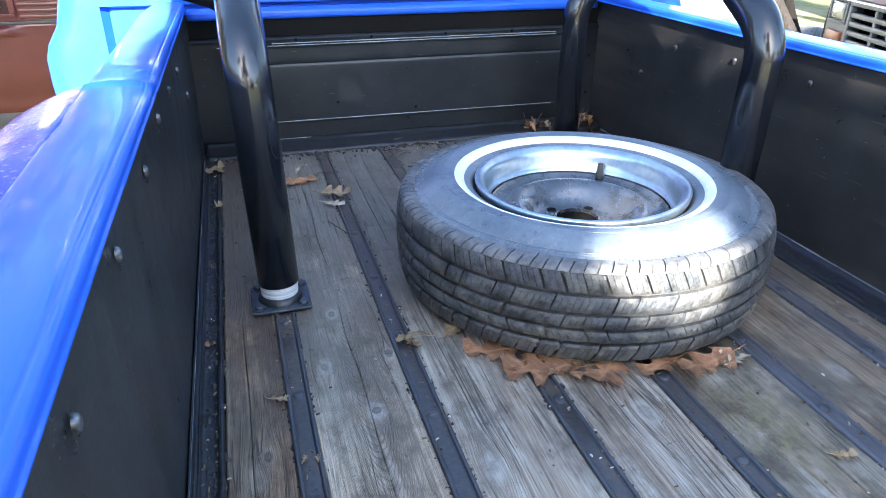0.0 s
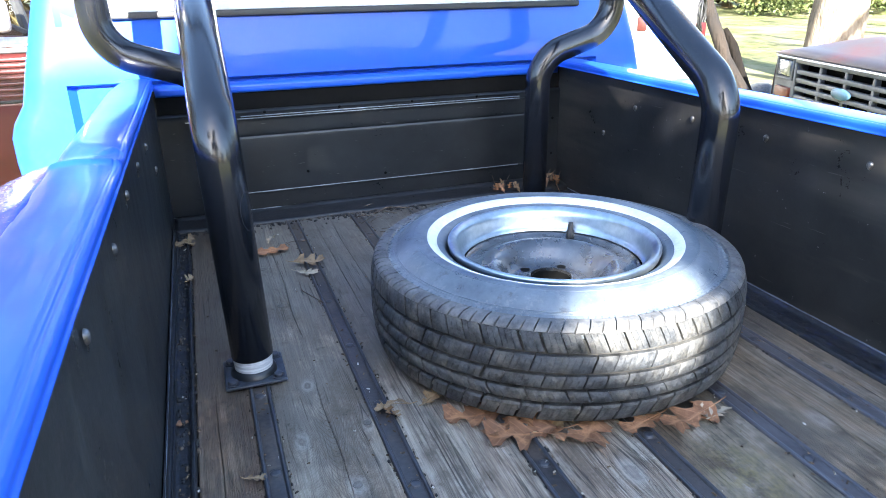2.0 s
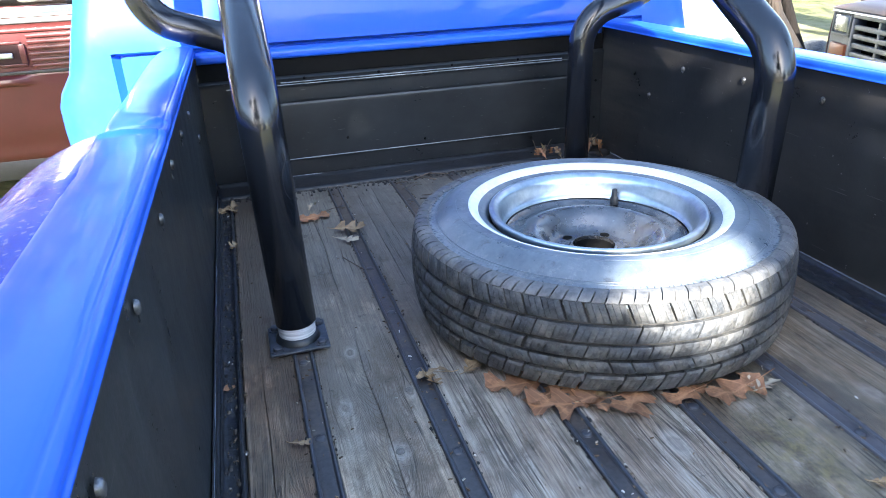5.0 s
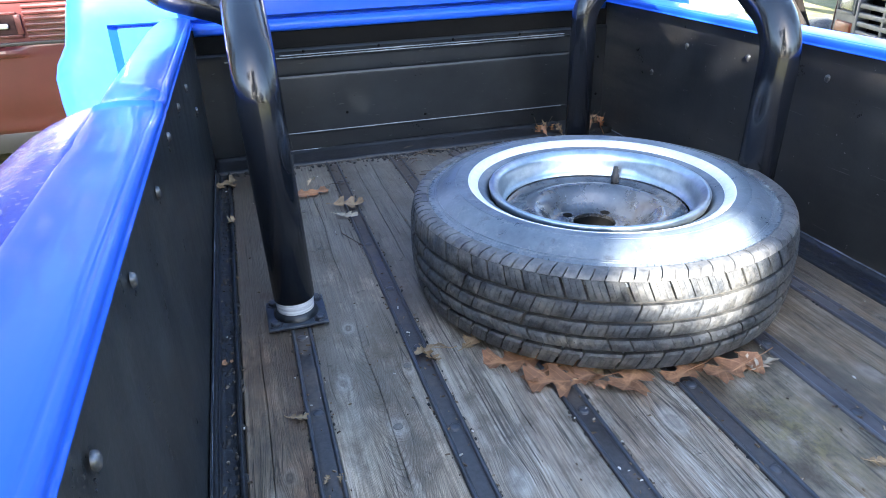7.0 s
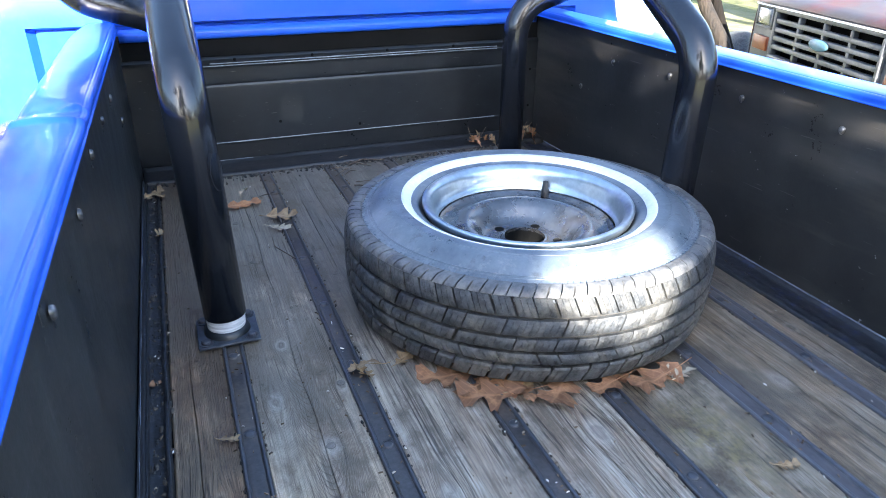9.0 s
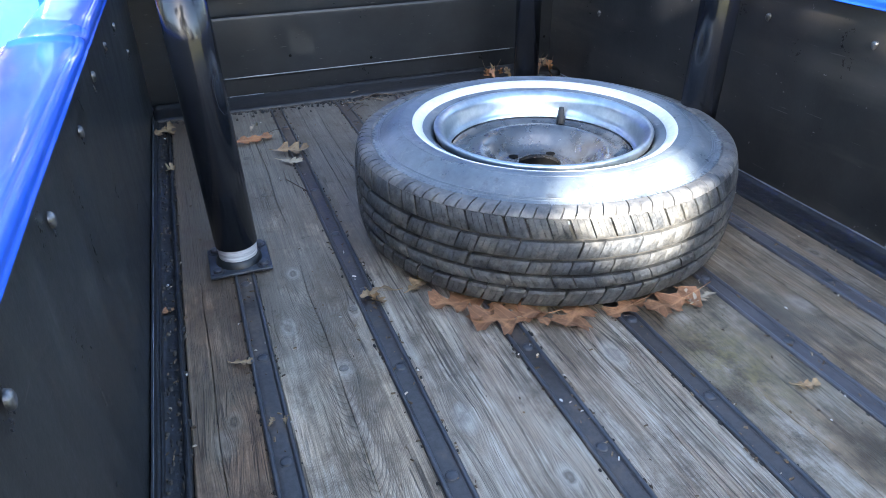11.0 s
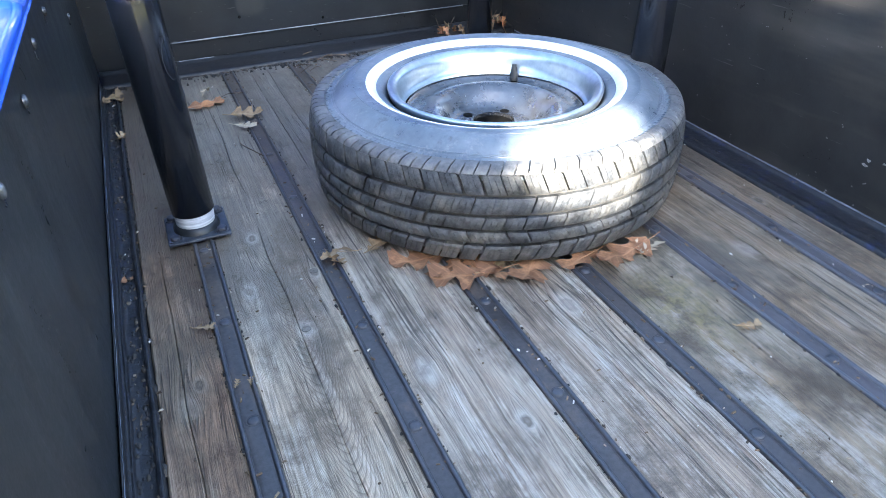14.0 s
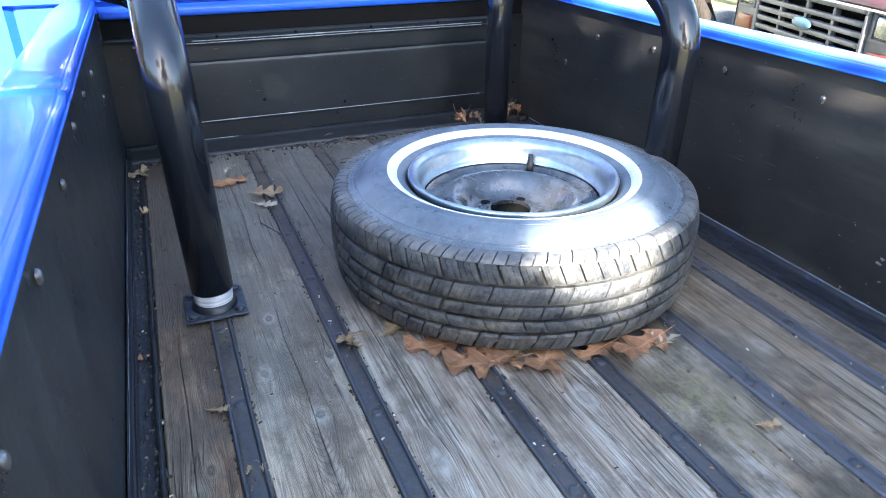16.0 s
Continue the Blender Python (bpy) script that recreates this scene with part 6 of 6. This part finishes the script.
# ---- old pickup that faces the blue truck's side ----
def old_pickup():
    FX, FY = 4.08, 2.28
    gz = ground_z(FX + 0.4, FY) - 0.03
    truck2 = thing("old_pickup", "old pickup with faded red hood and grey slatted grille", "pickup truck", (FX, FY, gz))
    truck2.matrix_basis = pose(FX, FY, gz, 0, 0, -106.3)
    def q(name, bm, mat, label="", host=None, smooth=False):
        ob = part(name, bm, mat, host or truck2, label, smooth)
        return ob if smooth else sharp_by_angle(ob)
    hw = 0.90
    nose = bmesh.new()
    box(nose, -hw, -0.60, 0.012, 0.10, 0.66, 1.115, 0.012)
    box(nose, 0.60, hw, 0.012, 0.10, 0.66, 1.115, 0.012)
    box(nose, -0.6, 0.6, 0.03, 0.10, 0.66, 0.735, 0.01)
    face = q("front_panel", nose, GREY_PLASTIC, "faded grey front panel")
    frame_bm = bmesh.new()
    box(frame_bm, -0.60, 0.60, -0.012, 0.05, 0.735, 0.765, 0.008)
    box(frame_bm, -0.60, -0.572, -0.012, 0.05, 0.765, 1.062, 0.008)
    box(frame_bm, 0.572, 0.60, -0.012, 0.05, 0.765, 1.062, 0.008)
    grille = q("grille", frame_bm, GREY_PLASTIC, "grey plastic grille frame")
    q("top_trim", box(bmesh.new(), -0.60, 0.60, -0.014, 0.05, 1.062, 1.104, 0.010), GREY_PLASTIC, "", grille)
    q("trim_line", box(bmesh.new(), -0.86, 0.86, -0.020, -0.0145, 1.088, 1.100, 0.002), ALU, "thin bright trim line", grille)
    for k in range(1, 5):
        z = 0.765 + 0.297 * k / 5
        q("slat", box(bmesh.new(), -0.572, 0.572, -0.006, 0.03, z - 0.016, z + 0.016, 0.006), GREY_PLASTIC, host=grille)
    for k in range(1, 4):
        x = -0.572 + 1.144 * k / 4
        q("upright", box(bmesh.new(), x - 0.015, x + 0.015, -0.004, 0.034, 0.766, 1.061, 0.004), GREY_PLASTIC, host=grille)
    q("radiator", box(bmesh.new(), -0.88, 0.88, 0.12, 0.16, 0.60, 1.10), DARK_VOID, "dark radiator behind the grille")
    em = bmesh.new()
    lathe(em, [(0.0, 0.012), (0.085, 0.010), (0.10, 0.004), (0.10, -0.004)], 36)
    e = q("emblem", em, EMBLEM, "pale blue oval emblem", grille, True)
    e.matrix_basis = pose(0, -0.016, 0.925, 90, 0, 0) @ Matrix.Diagonal((1.05, 0.36, 1, 1))
    for s in (-1, 1):
        x0, x1 = (-0.87, -0.635) if s < 0 else (0.635, 0.87)
        bz = bmesh.new()
        for d in ((x0, x1, 0.0, 0.03, 1.075, 1.095), (x0, x1, 0.0, 0.03, 0.925, 0.945), (x0, x0 + 0.02, 0.0, 0.03, 0.945, 1.075), (x1 - 0.02, x1, 0.0, 0.03, 0.945, 1.075)):
            box(bz, *d, 0.004)
        q("lamp_bezel", bz, GREY_PLASTIC, "", face)
        lamp = bmesh.new()
        box(lamp, x0 + 0.022, x1 - 0.022, -0.002, 0.03, 0.948, 1.073, 0.02, 3)
        q("headlight", lamp, LAMP_GLASS, "rectangular glass headlight")
        amb = bmesh.new()
        box(amb, x0 + 0.015, x1 - 0.015, -0.004, 0.03, 0.770, 0.875, 0.012, 3)
        q("turn_signal", amb, AMBER, "amber turn signal lens")
    q("bumper", box(bmesh.new(), -0.93, 0.93, -0.10, 0.02, 0.46, 0.63, 0.03, 3), CHROME, "dull chrome front bumper")
    hd = bmesh.new()
    def f(u, v):
        x = (u - 0.5) * 2 * (hw - 0.005)
        y = -0.01 + 1.45 * v
        z = 1.118 + 0.075 * (1 - abs(2 * u - 1) ** 7.0) * min(1.0, 0.3 + v * 2) + 0.10 * v
        if v < 0.02:
            z = 1.110
        return Vector((x, y, z))
    sheet(hd, f, 40, 24)
    thicken(hd, 0.004)
    q("hood", hd, FADED, "faded patchy red and grey hood", smooth=True)
    for s in (-1, 1):
        sd = bmesh.new()
        sheet(sd, lambda u, v: Vector((s * (hw + 0.03 * math.sin(math.pi * v)), 0.02 + 1.5 * u, 0.52 + 0.60 * v + 0.10 * u * v)), 20, 10)
        thicken(sd, 0.004)
        q("fender", sd, FADED, "faded red front fender", smooth=True)
    q("cab", box(bmesh.new(), -0.86, 0.86, 1.45, 3.0, 0.45, 1.24, 0.04, 3), FADED, "faded cab body")
    for s in (-1, 1):
        q("windscreen_pillar", tube(bmesh.new(), [(s * 0.80, 1.5, 1.23), (s * 0.66, 1.95, 1.72)], 0.035, 8), FADED, "")
    q("roof", box(bmesh.new(), -0.70, 0.70, 1.92, 2.95, 1.70, 1.77, 0.03, 3), FADED, "")
    wp = q("windscreen", sheet(bmesh.new(), lambda u, v: Vector(((u - 0.5) * (1.58 - 0.26 * v), 1.50 + 0.45 * v, 1.235 + 0.47 * v)), 2, 2), GLASS, "windscreen glass")
    wp.visible_shadow = False
    for x in (-0.78, 0.78):
        for y in (0.62,):
            w = part("wheel", lathe(bmesh.new(), [(0.19, -0.09), (0.28, -0.11), (0.35, -0.10), (0.37, -0.06), (0.37, 0.06), (0.35, 0.10), (0.28, 0.11), (0.19, 0.09), (0, 0.06)], 36), RUBBER, truck2, "black road wheel", smooth=True)
            w.matrix_basis = pose(x, y, 0.36, 0, 90, 0)


old_pickup()


# ---- white camper behind, with a marker light ----
def camper():
    m = pose(5.79, 5.89, -1.06, 0, 0, math.degrees(math.atan2(-0.6, 0.8)))
    c = thing("camper", "white camper body with panel seams and red marker light", "camper")
    c.matrix_basis = m
    b = bmesh.new()
    box(b, -5.0, 0.0, 0.0, 2.2, 0.45, 2.75, 0.06, 3)
    body = sharp_by_angle(part("body", b, WHITE_SIDE, c, "bright white siding"))
    for x in (-0.62, -1.84, -3.06, -4.3):
        sharp_by_angle(part("seam", box(bmesh.new(), x - 0.012, x + 0.012, -0.007, -0.0005, 0.52, 2.68, 0.003), ALU, body))
    sharp_by_angle(part("marker_light", box(bmesh.new(), -0.68, -0.57, -0.03, -0.008, 1.13, 1.30, 0.01), RED_LENS, body, "small red marker light"))
    sharp_by_angle(part("skirt", box(bmesh.new(), -4.95, -0.05, 0.05, 2.15, 0.12, 0.448, 0.01), SEAL, c, "dark skirt below"))
    for x in (-1.1, -3.9):
        w = part("wheel", lathe(bmesh.new(), [(0.18, -0.08), (0.27, -0.10), (0.32, -0.09), (0.34, -0.06), (0.34, 0.06), (0.32, 0.09), (0.27, 0.10), (0.18, 0.08), (0, 0.06)], 30), RUBBER, c, "black wheel", smooth=True)
        w.matrix_basis = pose(x, 0.16, 0.34, 90, 0, 0)


camper()


# ---- trees ----
def limbs(bm, start, way, length, r, depth, rnd, tips, n=7):
    """A branching limb of tapered tubes; the ends are collected in tips."""
    pts, rad = [Vector(start)], [r]
    d = Vector(way).normalized()
    k = 5
    for i in range(k):
        d = (d + Vector((rnd.gauss(0, 0.13), rnd.gauss(0, 0.13), rnd.gauss(0.03, 0.09)))).normalized()
        pts.append(pts[-1] + d * length / k)
        rad.append(r * (1 - 0.55 * (i + 1) / k))
    tube(bm, pts, rad, n)
    tips.append(pts[-1])
    if depth:
        for i in range(rnd.choice((2, 3)) + 1):
            j = rnd.randint(2, k)
            side = Vector((rnd.uniform(-1, 1), rnd.uniform(-1, 1), rnd.uniform(-0.1, 0.8))).normalized()
            limbs(bm, pts[j], (d + side * 0.9), length * rnd.uniform(0.5, 0.75), rad[j] * 0.62, depth - 1, rnd, tips, max(4, n - 1))


def tree(name, label, trunk_pts, radii, bark, seed, depth=3, spread=2.4, leaf=None, count=0, leaf_size=0.09, group="trees on the grass"):
    rnd = random.Random(seed)
    t = thing(name, label, "tree", trunk_pts[0], group)
    base = Matrix.Translation(-Vector(trunk_pts[0]))
    pts = []
    P = [Vector(p) for p in trunk_pts]
    for a, b in zip(P, P[1:]):
        for k in range(6):
            pts.append(a.lerp(b, k / 6))
    pts.append(P[-1])
    rad = [float(np.interp(i / (len(pts) - 1), np.linspace(0, 1, len(radii)), radii)) for i in range(len(pts))]
    bm = bmesh.new()
    tube(bm, pts, rad, 22)
    for v in bm.verts:
        v.co += Vector((noise.noise(v.co * 2.5), noise.noise(v.co * 2.5 + Vector((9, 0, 0))), 0)) * rad[0] * 0.16
    tr = part("trunk", bm, bark, t, "", True)
    tr.matrix_basis = base
    tips = []
    bl = bmesh.new()
    for i in range(5 if depth >= 0 else 0):
        at = pts[-1 - (i % 3)]
        a = 2 * math.pi * i / 5 + rnd.uniform(-0.4, 0.4)
        limbs(bl, at, (math.cos(a), math.sin(a), rnd.uniform(0.5, 1.2)), spread, radii[-1] * 0.7, depth, rnd, tips)
    if depth >= 0:
        lb = part("limb", bl, bark, t, "bare branching limbs", True)
        lb.matrix_basis = base
    if leaf:
        bm = bmesh.new()
        for _ in range(count):
            c = rnd.choice(tips) + Vector((rnd.gauss(0, 0.35), rnd.gauss(0, 0.35), rnd.gauss(0, 0.25)))
            leaf_card(bm, c, leaf_size * rnd.uniform(0.6, 1.3), rnd)
        cr = part("crown", bm, leaf, t, "thin autumn leaves", False)
        cr.matrix_basis = base
    return t


def leaf_card(bm, c, s, rnd):
    """A folded little leaf of two quads."""
    u = Vector((rnd.gauss(0, 1), rnd.gauss(0, 1), rnd.gauss(0, 0.6))).normalized()
    w = u.orthogonal().normalized()
    w = (w * math.cos(rnd.uniform(0, 6.28)) + u.cross(w) * math.sin(rnd.uniform(0, 6.28))).normalized()
    n = u.cross(w)
    a, b = c - u * s, c + u * s
    m0, m1 = c - w * s * 0.62 + n * s * 0.2, c + w * s * 0.62 + n * s * 0.2
    va, vb, v0, v1 = (bm.verts.new(p) for p in (a, b, m0, m1))
    bm.faces.new((va, vb, v0))
    bm.faces.new((vb, va, v1))


G1 = ground_z(4.6, 3.3)
tree("leaning_tree", "slender leaning tree with weathered grey-brown bark", [(4.57, 3.25, G1 - 0.05), (4.42, 3.52, -0.24), (4.31, 3.68, 0.03), (4.15, 3.86, 0.60), (3.95, 4.1, 2.0), (3.7, 4.4, 4.2)], [0.085, 0.058, 0.053, 0.050, 0.048, 0.04], BARK, 3, 2, 1.6)
tree("leaning_tree", "dark broken stem beside the leaning tree", [(4.71, 3.45, G1 - 0.05), (4.57, 3.61, -0.35), (4.47, 3.78, 0.12), (4.43, 3.85, 0.26)], [0.09, 0.060, 0.042, 0.02], BARK_DARK, 4, -1, 0.15)
tree("big_tree", "huge old tree with pale peeling bark", [(10.58, 8.2, -1.2), (10.56, 8.2, 0.2), (10.55, 8.2, 3.0), (10.5, 8.2, 6.5)], [0.47, 0.42, 0.41, 0.36], BARK_PALE, 7, 3, 3.5)
# unseen trees, placed so their branches cast shadows over the grass
for i, (x, y, h) in enumerate(((6.8, -3.2, 5.0), (12.5, -1.5, 6.0), (17.0, 3.5, 7.0), (21.0, 9.0, 7.5))):
    tree("bare_tree", "bare autumn tree on the grass", [(x, y, -1.15), (x + 0.1, y, h * 0.4), (x - 0.1, y + 0.1, h)], [0.30, 0.22, 0.15], BARK, 20 + i, 3, 3.2)

# a tyre stood against the dark stem
old = thing("discarded_wheel", "worn black tyre standing on the grass by tree", "wheel", (4.95, 3.82, ground_z(4.95, 3.8)))
ot = part("carcass", lathe(bmesh.new(), [(0.21, -0.08), (0.25, -0.105), (0.31, -0.11), (0.36, -0.10), (0.385, -0.07), (0.39, 0.0), (0.385, 0.07), (0.36, 0.10), (0.31, 0.11), (0.25, 0.105), (0.21, 0.08), (0.20, 0.0)], 48, close=True), RUBBER, old, "", True)
ot.matrix_basis = pose(0, 0, 0.385, 80, 0, 40)

# red fuel can and a coil of black cable hung on the leaning tree
can = thing("red_can", "small red can hanging on the leaning tree", "can", (4.02, 3.66, 0.22))
sharp_by_angle(part("shell", box(bmesh.new(), -0.035, 0.035, -0.03, 0.03, 0.0, 0.11, 0.012, 3), RED_CAR, can))
coil = bmesh.new()
tube(coil, [(0.09 * math.cos(k * 0.5) * (1 + 0.2 * math.sin(k * 1.7)), 0.015 * math.sin(k * 0.9), 0.12 * math.sin(k * 0.5)) for k in range(52)], 0.008, 8)
cb = part("cable_coil", coil, SEAL, None, "", True)
cb.matrix_basis = pose(3.99, 3.63, 0.39, 0, 0, 40)
tagged(cb, "coil of black cable hung on the leaning tree", "cable")


def shade_tree():
    """Unseen tree added behind the truck: its crown shades the bed, leaving a few sun gaps."""
    rnd = random.Random(31)
    t = thing("shade_tree", "unseen leafy tree added behind the truck to shade the bed", "tree", (-3.6, -6.4, -0.75))
    base = Matrix.Translation((3.6, 6.4, 0.75))
    bm = bmesh.new()
    tube(bm, [(-3.6, -6.4, -0.8), (-3.5, -6.3, 0.8), (-3.2, -6.1, 2.2), (-2.7, -5.8, 3.4)], [0.24, 0.19, 0.16, 0.12], 16)
    tr = part("trunk", bm, BARK, t, "", True)
    tr.matrix_basis = base
    for a, b, c in (((-3.2, -6.1, 2.2), (-1.9, -5.6, 2.5), (-0.3, -5.3, 2.3)), ((-2.9, -5.9, 3.0), (-1.4, -5.4, 3.05), (0.4, -5.0, 2.9))):
        lm = part("limb", tube(bmesh.new(), bend([a, b, c], 0.6, 8), 0.035, 8), BARK, t, "", True)
        lm.matrix_basis = base
    cr = bmesh.new()
    for _ in range(33000):
        a, b = rnd.uniform(-0.95, 2.1), rnd.uniform(-0.9, 2.0)
        # extra leaves out to the left, added to shade the red car
        if rnd.random() < 0.22:
            a, b = rnd.uniform(-3.2, -1.25), rnd.uniform(1.1, 1.97)
        y = -5.2 + rnd.gauss(0, 0.45)
        edge = 0.03 * noise.noise(Vector((a * 6, b * 6, 2)))
        if gap(a + edge, b + edge) and rnd.random() > 0.002:
            continue
        # thinner crown where some sun should reach the right and front walls
        if a > 1.02 and 0.16 < b < 0.88 and rnd.random() < 0.50:
            continue
        if 0.0 < a < 0.52 and 0.62 < b < 0.80 and rnd.random() < 0.35:
            continue
        leaf_card(cr, Vector((a + 0.30 * y, y, b - 0.52 * y)), rnd.uniform(0.045, 0.080), rnd)
    c = part("crown", cr, FOLIAGE, t, "dense green crown with gaps placed for the sun")
    c.matrix_basis = base


def gap(a, b):
    """Openings in the crown where sun should land, in the sun's own slant coordinates."""
    edge = -0.22 if b > 1.02 else -0.31 if b > 0.86 else -0.27 if b > 0.82 else float(np.interp(b, [0.43, 0.484, 0.587, 0.68, 0.75, 0.82], [-0.02, -0.050, -0.115, -0.125, -0.150, -0.192]))
    if -1.2 < a < edge and b > 0.455:
        return True
    if 0.24 < b < 0.45 and a + b > 0.285 and a < 0.252 - 0.577 * b:
        return True
    if b > 0.36 + 1.733 * (1.28 - a) and a > 0.9 and (b < 0.95 or a > 1.4):
        return True
    return ((a - 0.828) / 0.155) ** 2 + ((b - 0.035) / 0.145) ** 2 < 1.0


shade_tree()


def bushes():
    """Hedge and far woods round the place, the woods added mostly for reflections: clumps of leaves over short stems.
    """
    rnd = random.Random(77)
    bm = bmesh.new()
    for k in range(330):
        ang = rnd.uniform(0, 2 * math.pi)
        dist = rnd.uniform(40, 60)
        # heights differ by direction to set what the blue paint reflects
        hgt = rnd.uniform(3.5, 6.0) if 0.25 < ang < 0.95 else rnd.uniform(14.0, 25.0) if 0.4 < ang < 2.9 else rnd.uniform(5.0, 13.0)
        cx, cy = 0.6 + dist * math.cos(ang), dist * math.sin(ang)
        for _ in range(110 if hgt < 13.5 else 240):
            p = Vector((cx + rnd.gauss(0, 1.8), cy + rnd.gauss(0, 1.8), -1.0 + hgt * rnd.random() ** 0.8))
            leaf_card(bm, p, rnd.uniform(0.35, 0.8), rnd)
    tagged(part("far_woods", bm, FOLIAGE_DRY), "far autumn woods round the grass, mostly unseen, added for reflections", "woods", kind="stuff")
    bm = bmesh.new()
    for k in range(46):
        u = rnd.random()
        cx, cy = 18 + 22 * u + rnd.gauss(0, 1.0), 31 - 14 * u + rnd.gauss(0, 1.0)
        r = rnd.uniform(0.8, 1.7)
        for _ in range(420):
            d = Vector((rnd.gauss(0, 1), rnd.gauss(0, 1), rnd.gauss(0, 1))).normalized() * rnd.uniform(0.6, 1.0)
            p = Vector((cx, cy, -0.5 + r * 0.5)) + d * r
            if p.z > -1.1:
                leaf_card(bm, p, rnd.uniform(0.06, 0.12), rnd)
    tagged(part("hedge", bm, FOLIAGE), "sunlit green bushes beyond the grass", "bushes", kind="stuff")


bushes()
